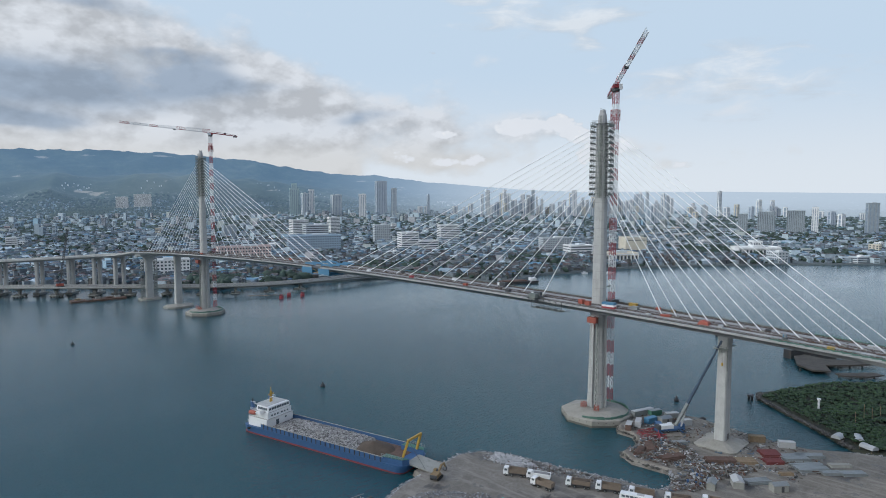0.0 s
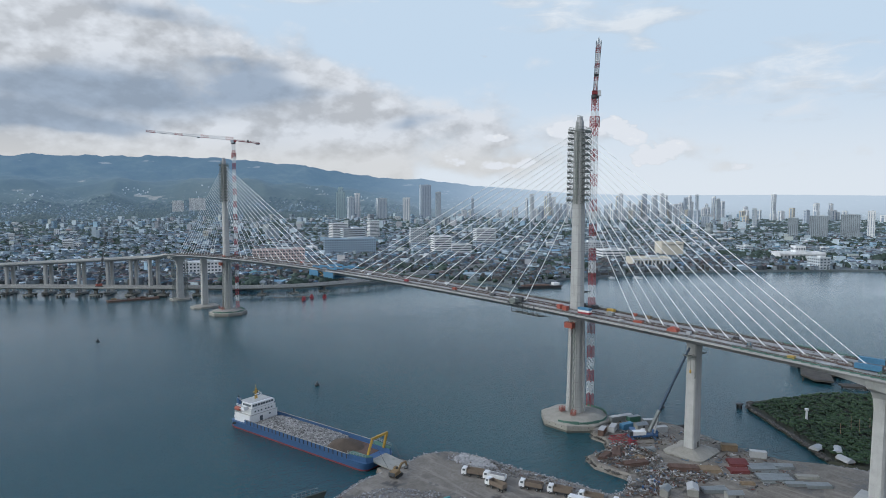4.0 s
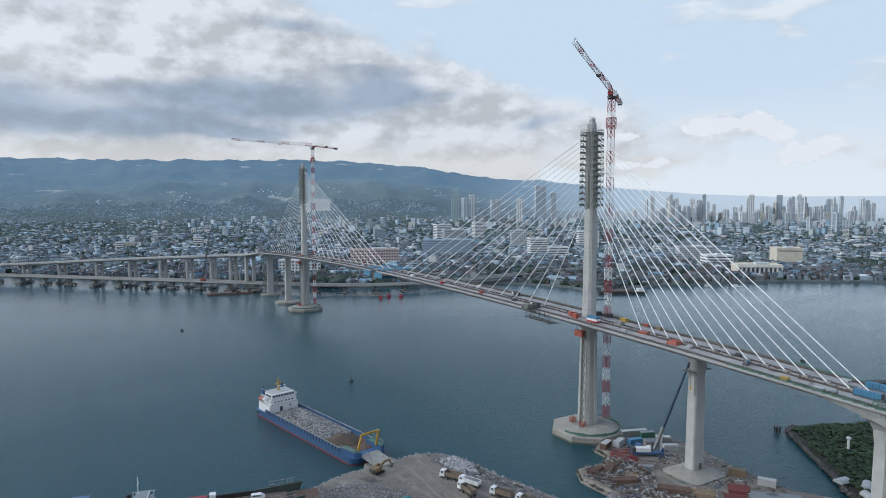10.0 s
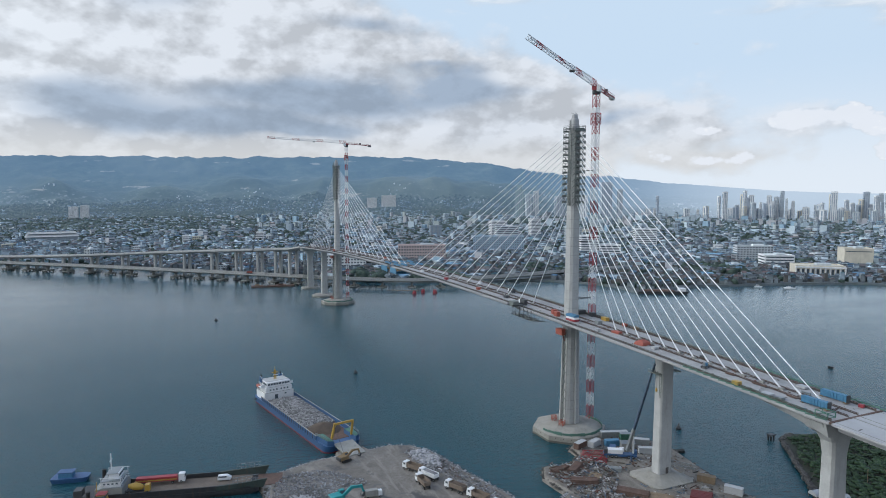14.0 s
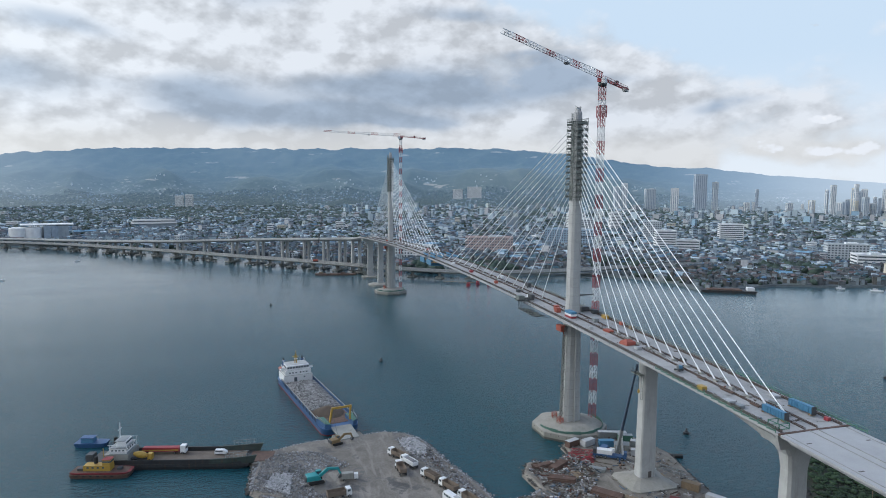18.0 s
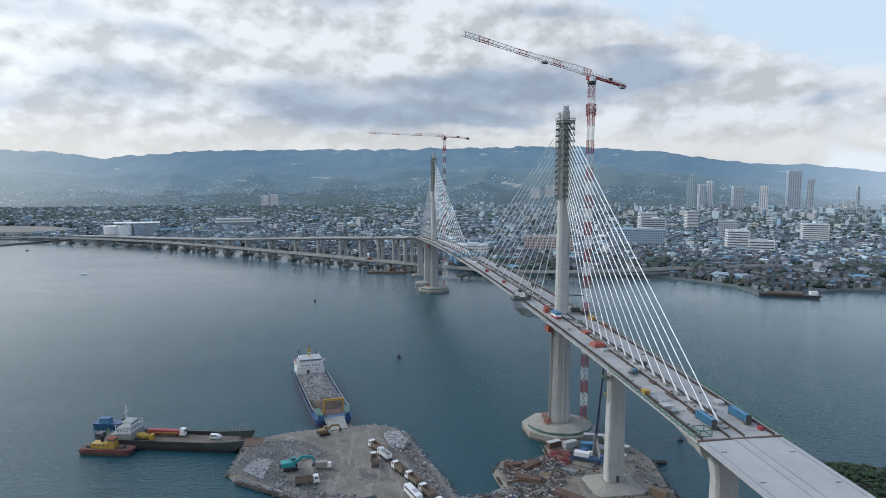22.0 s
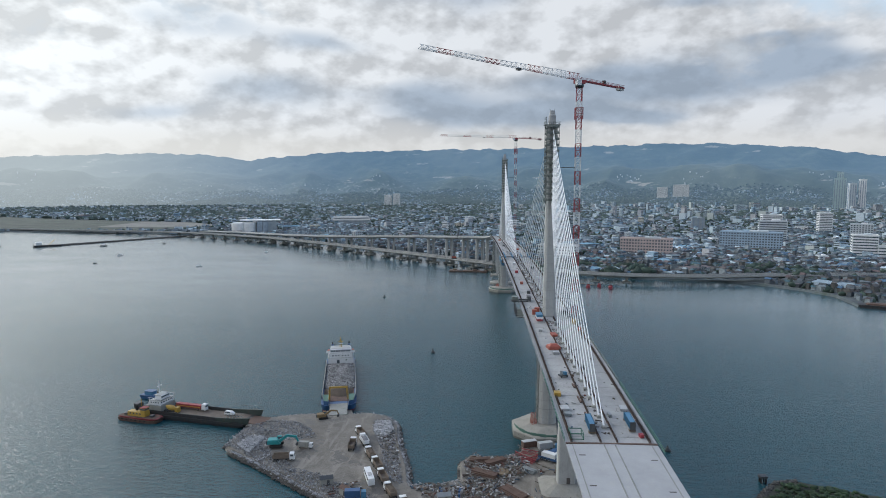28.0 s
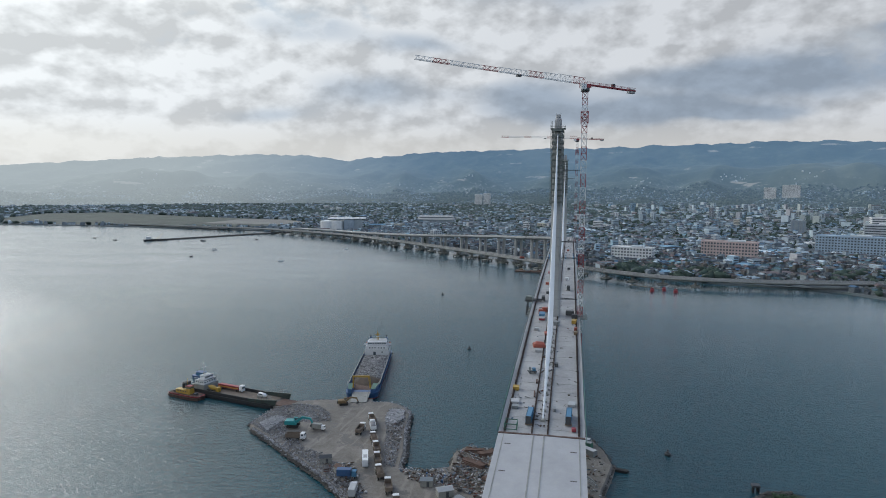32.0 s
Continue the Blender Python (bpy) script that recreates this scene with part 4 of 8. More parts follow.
# ---- the old coastal viaduct and the ramp beyond the far pylon ----
def curve(points, step):
    """Stations along a smooth line through (x, y, z) points."""
    p = [Vector(q) for q in points]
    out = []
    for i in range(len(p) - 1):
        a, b, c, d = p[max(i - 1, 0)], p[i], p[i + 1], p[min(i + 2, len(p) - 1)]
        n = max(1, round((c - b).length / step))
        for k in range(n):
            s = k / n
            out.append(0.5 * (2 * b + (c - a) * s + (2 * a - 5 * b + 4 * c - d) * s * s + (3 * b - a - 3 * c + d) * s ** 3))
    out.append(p[-1])
    res = []
    for i, q in enumerate(out):
        t = out[min(i + 1, len(out) - 1)] - out[max(i - 1, 0)]
        res.append((q.x, q.y, q.z, math.atan2(-t.x, t.y)))
    return res


VIADUCT = [(-1250, 1230, 5), (-900, 1150, 7), (-700, 1085, 9), (-560, 1010, 10.5), (-453, 943, 11), (-391, 898, 11.2), (-302, 820, 11.3), (-242, 767, 11.3), (-162, 690, 11.3), (-83, 615, 11.3), (-20, 556, 10.8), (51, 500, 9.5), (111, 466, 9), (178, 452, 9), (250, 454, 9), (320, 468, 8.6), (430, 492, 6.5), (540, 512, 3.4)]
road = thing("viaduct", "low grey concrete road viaduct along the shore", "viaduct", kind="structure")
stat = curve(VIADUCT, 18)
part("road_deck", sweep(bmesh.new(), stat, [(-9, 0), (-9, -0.9), (-6, -2.0), (6, -2.0), (9, -0.9), (9, 0)]), CONCRETE_OLD, road)
ASPHALT = mat("asphalt", (0.07, 0.07, 0.07), 0.9, vary=0.2, scale=0.1)
part("carriageway", sweep(bmesh.new(), [(x, y, z + 0.012, a) for x, y, z, a in stat], [(-8.2, 0), (8.2, 0), (8.2, 0.03), (-8.2, 0.03)]), ASPHALT, road)
for s in (-8.7, 8.7, 0):
    part("parapet", sweep(bmesh.new(), stat, [(s - 0.2, 0), (s + 0.2, 0), (s + 0.15, 0.95), (s - 0.15, 0.95)]), CONCRETE, road)


def stations(points, wanted):
    """Stations at given lengths along a line."""
    line, run, out = curve(points, 1), 0.0, []
    for q, e in zip(line, line[1:]):
        step = math.dist(q[:2], e[:2])
        out += [q for w_ in wanted if run <= w_ < run + step]
        run += step
    return out


p0 = None
for x, y, z, a in stations(VIADUCT, [605 + 37 * k for k in range(22)] + [1421, 1456, 1492, 1527, 1562, 1597, 1632]):
    m = pose(x, y, z - 10.3 if z < 10 else 0.6, 0, 0, math.degrees(a))
    if p0 is None:
        p0 = thing("viaduct_pier", "low concrete pier on a dark pile cap in the water", "pier", m, "viaduct piers")
        part("column", prism(bmesh.new(), [octa(4.4, 2.6, 0.8, 2.3), octa(4.4, 2.6, 0.8, 6.3), octa(14, 2.8, 0.3, 8.0)]), CONCRETE_OLD, p0)
        part("pile_cap", prism(bmesh.new(), [octa(15, 9, 1.6, 1.3), octa(15.4, 9.4, 1.6, 1.5), octa(15.4, 9.4, 1.6, 2.5)]), CONCRETE_OLD, p0)
        part("fender", B((0, 0, 1.05), (14, 8, 0.5)), WET, p0)
        for px in (-5.6, 0, 5.6):
            for py in (-3, 3):
                part("pile", cyl(bmesh.new(), (px, py), 0.8, -2, 1.3, 8), WET, p0)
    else:
        copy_thing(p0, m)

RAMP = [(0, 520, deck_z(520)), (-6, 556, 43.6), (-22, 586, 41.4), (-55, 616, 39), (-102, 660, 36), (-167, 722, 31), (-244, 790, 25), (-330, 870, 19.5), (-430, 965, 14.5), (-520, 1045, 11.5), (-640, 1130, 8)]
ramp = thing("ramp_deck", "curved concrete approach ramp on tall columns", "bridge deck", kind="structure")
part("deck_slab", sweep(bmesh.new(), curve(RAMP, 12), [(-10.5, 0), (-10.5, -0.6), (-7.5, -2.4), (7.5, -2.4), (10.5, -0.6), (10.5, 0)]), CONCRETE, ramp)
for s in (-10.2, 10.2):
    part("parapet", sweep(bmesh.new(), curve(RAMP, 12), [(s - 0.2, 0), (s + 0.2, 0), (s + 0.15, 1.0), (s - 0.15, 1.0)]), CONCRETE, ramp)
for x, y, z, a in stations(RAMP, [44, 72, 99, 131, 169, 213, 262, 316, 370, 421, 472, 524, 576, 628]):
    t = thing("ramp_pier", "pair of tall concrete columns with a crosshead", "pier", pose(x, y, 0, 0, 0, math.degrees(a)), "ramp piers")
    for s in (-5.2, 5.2):
        part("column", prism(bmesh.new(), [octa(4.2, 3.4, 0.6, -2), octa(3.8, 3.2, 0.6, z - 5.5), octa(4.8, 3.4, 0.5, z - 2.45)]), CONCRETE, t)
        t.children[-1].location = (s, 0, 0)
    part("crosshead", B((0, 0, z - 3.0), (6.4, 2.2, 1.0)), CONCRETE, t)
    part("pile_cap", B((0, 0, 1.6), (17, 7, 2.2)), CONCRETE_OLD, t)

# ---- the city ----
CENTRE = (-140.0, -230.0)
FIELD = [(-1560, 1215), (-1240, 1205), (-1040, 1200), (-760, 1190), (-700, 1400), (-860, 1560), (-1060, 1600), (-1337, 1690), (-1719, 1862), (-1887, 1717), (-1773, 1421)]
GRASS = mat("reclaimed_grass", (0.065, 0.08, 0.065), 0.95, vary=0.6, scale=0.02, grain=0.15, stain=(0.12, 0.12, 0.11))
BARE = mat("bare_fill", (0.19, 0.185, 0.17), 0.95, vary=0.35, scale=0.02, grain=0.2)
land("ground_field", FIELD, 2.6, 1.0, GRASS, "rough grass on reclaimed land by the shore")
land("ground_fill", [(-1010, 1330), (-720, 1330), (-715, 1420), (-870, 1540), (-1000, 1560)], 3.0, 1.0, BARE, "bare fill beside the shore road")
LOW = [(-1250, 1170), (-640, 1080), (-330, 950), (0, 650), (110, 520), (240, 480)]


def scatter(count, r0, r1, power, a0=-54, a1=90):
    u = rng.random(count)
    r = r0 + (r1 - r0) * u ** power
    a = np.radians(a0 + (a1 - a0) * rng.random(count))
    x, y = CENTRE[0] + r * np.sin(a), CENTRE[1] + r * np.cos(a)
    keep = inside(SHORE, x, y)
    # clear of the shoreline and of the roads
    for vx, vy, _, _ in curve(VIADUCT, 16):
        keep &= (x - vx) ** 2 + (y - vy) ** 2 > 16 ** 2
    for vx, vy, _, _ in curve(RAMP, 16):
        keep &= (x - vx) ** 2 + (y - vy) ** 2 > 16 ** 2
    for k in range(-1, 2):
        for q in range(-1, 2):
            keep &= inside(SHORE, x + k * 4, y + q * 4)
    keep &= ~inside(FIELD, x, y)
    for bx, by, br in FOOT:
        keep &= (x - bx) ** 2 + (y - by) ** 2 > br ** 2
    green = np.array([noise.noise((p / 260, q / 260, 9.1)) for p, q in zip(x, y)])
    return x[keep], y[keep], r[keep], green[keep]


# name, x, y, width, depth, height, turn, storeys, wall tone, window style
LANDMARKS = [
    ("apartment_tower", 2165, 2625, 62, 30, 190, 20, 46, 7, "strip", "very tall grey-blue apartment tower"),
    ("apartment_tower", 2250, 2610, 24, 26, 150, 20, 38, 1, "strip", "tall pale apartment tower beside a taller one"),
    ("office_tower", 1578, 2588, 46, 40, 140, 30, 36, 5, "strip", "green-grey office tower with a stepped top"),
    ("office_tower", 1578, 2588, 26, 22, 165, 30, 42, 5, "strip", "stepped crown of the green-grey office tower with upright glazed bays"),
    ("apartment_tower", 1607, 2091, 32, 26, 112, 35, 34, 0, "strip", "white and grey apartment tower of many storeys"),
    ("apartment_tower", 1676, 2586, 26, 24, 136, 20, 36, 0, "strip", "slim pale apartment tower of many storeys"),
    ("apartment_tower", 1950, 2760, 56, 26, 112, 10, 28, 1, "strip", "broad pale apartment block of many storeys"),
    ("apartment_tower", 1830, 2900, 30, 28, 122, 10, 30, 1, "strip", "tall pale apartment tower under the hills"),
    ("office_building", 784, 1229, 28, 22, 46, 12, 12, 0, "band", "white office block with blue-grey window bands"),
    ("market_hall", 466, 875, 100, 34, 27, 28, 6, 4, "grid", "long light blue public building with rows of windows"),
    ("office_building", 570, 720, 34, 26, 34, 25, 8, 0, "band", "white stepped office building with window bands"),
    ("office_building", 600, 700, 40, 24, 18, 25, 4, 0, "band", "low white wing of a stepped office building"),
    ("civic_hall", 662, 338, 60, 32, 13, 40, 2, 2, "arcade", "cream hall with a colonnade facing the water"),
    ("warehouse", 840, 398, 40, 34, 26, 40, 5, 2, "blank", "windowless cream hall with a band of small openings"),
    ("hotel", 734, 499, 56, 22, 26, 33, 7, 1, "grid", "pale hotel block with a grid of windows"),
    ("office_building", 700, 430, 42, 30, 18, 33, 4, 0, "band", "low white office block near the shore"),
    ("villa", 923, 208, 74, 30, 14, 45, 2, 0, "arcade", "white waterfront palace with columns and a raised centre"),
    ("villa", 923, 208, 16, 18, 24, 45, 3, 0, "grid", "raised centre of the white waterfront palace"),
    ("apartment_tower", 1655, 400, 44, 22, 58, 75, 22, 3, "grid", "dark grey apartment slab with many windows"),
    ("apartment_tower", 1630, 455, 24, 20, 52, 75, 18, 3, "grid", "dark grey apartment slab with green panels"),
    ("apartment_tower", 1690, 335, 44, 22, 62, 75, 22, 3, "grid", "dark grey apartment slab with many windows"),
    ("apartment_tower", 1700, 290, 16, 16, 72, 75, 24, 0, "strip", "white and grey apartment tower of many storeys"),
    ("office_tower", 1770, 170, 26, 22, 84, 60, 22, 3, "strip", "tall grey tower near the shore"),
    ("apartment_tower", -462, 2991, 36, 22, 58, 5, 18, 0, "grid", "broad white apartment slab on the plain"),
    ("apartment_tower", -418, 2991, 34, 22, 64, 5, 20, 0, "grid", "white apartment slab on the plain"),
    ("apartment_slab", 1040, 3363, 58, 22, 60, 16, 20, 0, "grid", "pale apartment slab under the hills"),
    ("apartment_slab", 1134, 3333, 84, 22, 64, 18, 22, 0, "grid", "broad pale apartment slab under the hills"),
    ("office_building", 820, 845, 46, 28, 36, 30, 9, 0, "band", "white office block with window bands"),
    ("office_building", 690, 930, 36, 24, 38, 30, 10, 1, "grid", "pale office block of ten storeys"),
    ("office_building", 560, 1000, 50, 30, 40, 20, 9, 1, "band", "pale office block with a flat roof"),
    ("school", 250, 760, 80, 24, 24, 20, 5, 6, "grid", "pink school building with rows of windows"),
    ("school", 100, 700, 60, 20, 18, 20, 4, 0, "grid", "white school building with rows of windows"),
    ("office_building", 640, 1180, 40, 30, 44, 15, 11, 0, "band", "white office block with window bands"),
    ("office_building", 520, 1300, 30, 22, 30, 15, 8, 3, "strip", "grey office tower with upright glazed bays"),
]
FOOT = [(q[1], q[2], max(q[3], q[4]) * 0.62 + 6) for q in LANDMARKS] + [(-530, 1175, 62), (-378, 1530, 72)]

TONES = [mat("wall_white", (0.72, 0.73, 0.735), stain=(0.58, 0.58, 0.57), scale=0.1), mat("wall_pale", (0.50, 0.54, 0.57), stain=(0.4, 0.4, 0.38), scale=0.1), mat("wall_cream", (0.58, 0.54, 0.45), stain=(0.42, 0.39, 0.33), scale=0.1),
         mat("wall_grey", (0.29, 0.335, 0.37), stain=(0.15, 0.15, 0.16), scale=0.1), mat("wall_blue", (0.34, 0.44, 0.54), stain=(0.26, 0.34, 0.42), scale=0.1), mat("wall_green_grey", (0.36, 0.47, 0.49), scale=0.1), mat("wall_pink", (0.52, 0.42, 0.40), stain=(0.4, 0.32, 0.3), scale=0.1), mat("wall_blue_grey", (0.45, 0.50, 0.56), stain=(0.38, 0.42, 0.48), scale=0.1)]


def slope(x, y, r):
    """How far the ground at these places lies above the plain."""
    d = np.degrees(np.arctan2(x - CENTRE[0], y - CENTRE[1]))
    return np.array([max(0.0, hill_z(a, b) - 2.0) if b > 3350 else 0.0 for a, b in zip(d, r)])


def building(name, x, y, wd, dp, h, turn, floors, tone, style, label):
    far = math.dist((x, y), CENTRE)
    if far > 3280 and name != "apartment_slab":      # kept on the plain before the hills
        k = (3280 - 0.12 * (far - 3280)) / far
        x, y, wd, dp, h = CENTRE[0] + (x - CENTRE[0]) * k, CENTRE[1] + (y - CENTRE[1]) * k, wd * k, dp * k, h * k + 109 * (1 - k) * 0.8
    t = thing(name, label, name.replace("_", " "), pose(x, y, 2.0 + float(slope(np.array([x]), np.array([y]), np.array([math.dist((x, y), CENTRE)]))[0]), 0, 0, -turn), "city buildings")
    bm = box(bmesh.new(), (0, 0, h / 2 - 0.5), (wd, dp, h + 1))
    part("wall", bm, TONES[tone], t)
    bm = bmesh.new()
    for a, b, c, d in ((0, dp / 2, wd + 0.8, 0.5), (0, -dp / 2, wd + 0.8, 0.5), (wd / 2, 0, 0.5, dp - 0.2), (-wd / 2, 0, 0.5, dp - 0.2)):
        box(bm, (a, b, h + 0.6), (c, d, 1.6))
    part("parapet", bm, TONES[tone], t)
    part("roof_house", B((wd * 0.12, dp * 0.05, h + 1.6), (wd * 0.3, dp * 0.4, 3.2)), TONES[1 if tone != 1 else 0], t)
    fh = h / floors
    if style == "arcade":
        n = max(5, round(wd / 6))
        for i in range(n + 1):
            part("column", B((-wd / 2 + wd * i / n, -dp / 2 - 1.6, h * 0.42), (1.3, 1.3, h * 0.84)), TONES[0], t)
        part("entablature", B((0, -dp / 2 - 1.2, h * 0.9), (wd + 2, 2.6, h * 0.14)), TONES[0], t)
        for i in range(n):
            part("window", B((-wd / 2 + wd * (i + 0.5) / n, -dp / 2 - 0.05, h * 0.42), (wd / n * 0.5, 0.3, h * 0.55)), GLASS, t)
        return
    if style == "blank":
        part("window_band", B((0, -dp / 2 - 0.03, h * 0.86), (wd * 0.9, 0.3, h * 0.05)), GLASS, t)
        return
    if style == "strip":
        # upright glazed bays
        n = max(3, round(wd / 9))
        for i in range(n):
            for s in (-1, 1):
                part("window_bay", B((-wd / 2 + wd * (i + 0.5) / n, s * dp / 2, h * 0.5), (wd / n * 0.32, 0.9, h * 0.93)), GLASSBLUE, t)
        for s in (-1, 1):
            part("window_bay", B((s * wd / 2, 0, h * 0.5), (0.9, dp * 0.45, h * 0.93)), GLASSBLUE, t)
        data = None
        for k in range(1, floors, 3 if far < 2900 else 6):
            m = pose(0, 0, k * fh)
            if data is None:
                bm = bmesh.new()
                for s in (-1, 1):
                    box(bm, (0, s * (dp / 2 + 0.2), 0), (wd + 0.8, 0.9, fh * 0.32)), box(bm, (s * (wd / 2 + 0.2), 0, 0), (0.9, dp - 0.6, fh * 0.32))
                ob = part("floor_band", bm, TONES[tone], t)
                ob.matrix_basis, data = m, ob.data
            else:
                share("floor_band", data, t, m)
        return
    data = None
    for k in range(floors):
        m = pose(0, 0, (k + 0.55) * fh)
        if data is None:
            bm = bmesh.new()
            if style == "band":
                for s in (-1, 1):
                    box(bm, (0, s * dp / 2, 0), (wd * 0.94, 0.3, fh * 0.42)), box(bm, (s * wd / 2, 0, 0), (0.3, dp * 0.9, fh * 0.42))
            else:
                n = max(4, round(wd / 4.5))
                for i in range(n):
                    for s in (-1, 1):
                        box(bm, (-wd / 2 + wd * (i + 0.5) / n, s * dp / 2, 0), (wd / n * 0.55, 0.3, fh * 0.5))
                n = max(2, round(dp / 5))
                for i in range(n):
                    for s in (-1, 1):
                        box(bm, (s * wd / 2, -dp / 2 + dp * (i + 0.5) / n, 0), (0.3, dp / n * 0.5, fh * 0.5))
            ob = tagged(part("window_band", bm, GLASS, t), kind="stuff")
            ob.matrix_basis, data = m, ob.data
        else:
            tagged(share("window_band", data, t, m), kind="stuff")


for q in LANDMARKS:
    building(*q)

# towers of the business district, far over to the clear side
for k in range(140):
    a = radians(48 + 16 * rng.random() if k < 80 else 41 + 33 * rng.random() if k < 120 else 60 + 26 * rng.random())
    r = 3000 + 1000 * rng.random() if k < 120 else 2200 + 1500 * rng.random()
    x, y = CENTRE[0] + r * math.sin(a), CENTRE[1] + r * math.cos(a)
    h = (44 + 92 * rng.random() ** 2.0) if k < 120 else 30 + 40 * rng.random()
    tone = int(rng.choice([0, 0, 0, 0, 1, 1, 2, 7]))
    building("apartment_tower", x, y, 11 + 17 * rng.random() ** 1.6, 12 + 9 * rng.random(), h, float(rng.random() * 60), int(h / 4), tone, "strip",
             ("white", "pale grey", "cream", "", "", "", "", "blue-grey")[tone] + " high-rise in the distant business district")
# blocks of middle height over the town
mid = 0
for x, y, r, g in zip(*scatter(900, 900, 3300, 0.75, -20, 88)):
    if mid < 190 and rng.random() < 0.75:
        mid += 1
        h = 7 + 15 * rng.random() ** 2.2
        tone = int(rng.choice([0, 0, 1, 1, 2, 3, 4, 6], p=[.26, .18, .2, .12, .08, .04, .08, .04]))
        building("town_building", float(x), float(y), 10 + 20 * rng.random() ** 1.6, 9 + 9 * rng.random(), h, float(rng.choice([25, 115]) + rng.normal() * 8), max(3, int(h / 3.6)), tone, "band" if rng.random() < 0.5 else "grid",
                 ("white", "pale grey", "cream", "dark grey", "light blue", "", "pink")[tone] + " town building of several storeys with flat roof")


def town(name, count, r0, r1, power, small, roofs, walls, label, a0=-54, a1=90, cluster=-9.0, tall=0.0):
    """Low houses with gabled and flat roofs, walls and roofs in one mesh each."""
    x, y, r, green = (q for q in scatter(count, r0, r1, power, a0, a1))
    x, y, r = x[green > cluster], y[green > cluster], r[green > cluster]
    n = len(x)
    grow = np.clip(r / 2200, 1.0, 1.25)
    wd, dp = (small + small * 1.5 * rng.random(n) ** 2.5) * grow, (small * 0.8 + small * rng.random(n) ** 2) * grow
    h = 3.2 + 3.4 * rng.random(n) + (rng.random(n) < 0.14) * 5 * rng.random(n)
    turn = np.radians(25 + 12 * np.sin(x / 310) + 14 * np.cos(y / 270) + 90 * (rng.random(n) < 0.5) + 5 * rng.normal(size=n))
    h = h + tall * (0.35 + rng.random(n) ** 2)
    pitch = np.where(rng.random(n) < (0.7 if not tall else 0.1), 0.9 + 1.5 * rng.random(n), 0.12)
    c, s = np.cos(turn), np.sin(turn)

    def place(u, v, z):
        return np.stack([x + u * c - v * s, y + u * s + v * c, z], 1)

    a, b = wd / 2, dp / 2
    rise = slope(x, y, r)
    base, eave = 1.2 + rise - 5 * (rise > 1), 2.2 + h + rise
    wall = np.stack([place(-a, -b, base), place(a, -b, base), place(a, b, base), place(-a, b, base), place(-a, -b, eave), place(a, -b, eave), place(a, b, eave), place(-a, b, eave)], 1).reshape(-1, 3)
    k = np.arange(n)[:, None] * 8
    wf = np.concatenate([k + q for q in ([0, 1, 5, 4], [1, 2, 6, 5], [2, 3, 7, 6], [3, 0, 4, 7])])
    a, b = a + 0.45, b + 0.45
    low, ridge = eave - 0.06, eave + pitch
    roof = np.stack([place(-a, -b, low), place(a, -b, low), place(a, b, low), place(-a, b, low), place(-a * 0.96, 0 * b, ridge), place(a * 0.96, 0 * b, ridge)], 1).reshape(-1, 3)
    k = np.arange(n)[:, None] * 6
    rf = [f for q in ([0, 1, 5, 4], [2, 3, 4, 5]) for f in (k + q).tolist()] + [f for q in ([1, 2, 5], [3, 0, 4], ) for f in (k + q).tolist()]
    if tall:
        # strips of glazing, one to a storey and side
        verts, faces = [], []
        for q in range(n):
            for f in range(int((h[q] - 1) / 3.4)):
                z0, z1 = 3.4 + f * 3.4, 5.1 + f * 3.4
                for u0, v0, u1, v1 in ((-wd[q] / 2 + 0.8, -dp[q] / 2 - 0.06, wd[q] / 2 - 0.8, -dp[q] / 2 - 0.06), (wd[q] / 2 + 0.06, -dp[q] / 2 + 0.8, wd[q] / 2 + 0.06, dp[q] / 2 - 0.8), (-wd[q] / 2 - 0.06, dp[q] / 2 - 0.8, -wd[q] / 2 - 0.06, -dp[q] / 2 + 0.8)):
                    m_ = len(verts)
                    verts += [(x[q] + u * c[q] - v * s[q], y[q] + u * s[q] + v * c[q], z) for u, v, z in ((u0, v0, z0), (u1, v1, z0), (u1, v1, z1), (u0, v0, z1))]
                    faces.append((m_, m_ + 1, m_ + 2, m_ + 3))
        rawmesh(name + "_glazing", verts, faces, GLASS, "window strips of " + label, "windows")
    rawmesh(name + "_walls", wall.tolist(), wf.tolist(), walls, "walls of " + label, "houses")
    rawmesh(name + "_roofs", roof.tolist(), rf, roofs, "roofs of " + label, "houses")


ROOFS = palette("town_roofs", [(0.15, 0.165, 0.185), (0.11, 0.085, 0.085), (0.22, 0.235, 0.255), (0.09, 0.10, 0.112), (0.14, 0.10, 0.098), (0.62, 0.63, 0.64), (0.125, 0.138, 0.155), (0.09, 0.15, 0.17), (0.17, 0.18, 0.19), (0.50, 0.51, 0.525), (0.15, 0.11, 0.108), (0.13, 0.20, 0.27), (0.08, 0.088, 0.10), (0.12, 0.13, 0.143), (0.30, 0.31, 0.32)], vary=0.35, haze_tint=True)
WALLS = palette("town_walls", [(0.38, 0.39, 0.405), (0.26, 0.27, 0.282), (0.50, 0.51, 0.525), (0.34, 0.335, 0.33), (0.20, 0.21, 0.222), (0.60, 0.61, 0.62), (0.30, 0.33, 0.36)], vary=0.3, haze_tint=True)
SHANTY = palette("shanty_roofs", [(0.09, 0.095, 0.105), (0.11, 0.095, 0.09), (0.17, 0.18, 0.19), (0.07, 0.07, 0.075), (0.13, 0.10, 0.095), (0.07, 0.13, 0.15), (0.11, 0.115, 0.12), (0.09, 0.15, 0.22), (0.10, 0.075, 0.065), (0.30, 0.31, 0.32), (0.08, 0.085, 0.09), (0.16, 0.105, 0.10)], vary=0.4, haze_tint=True)
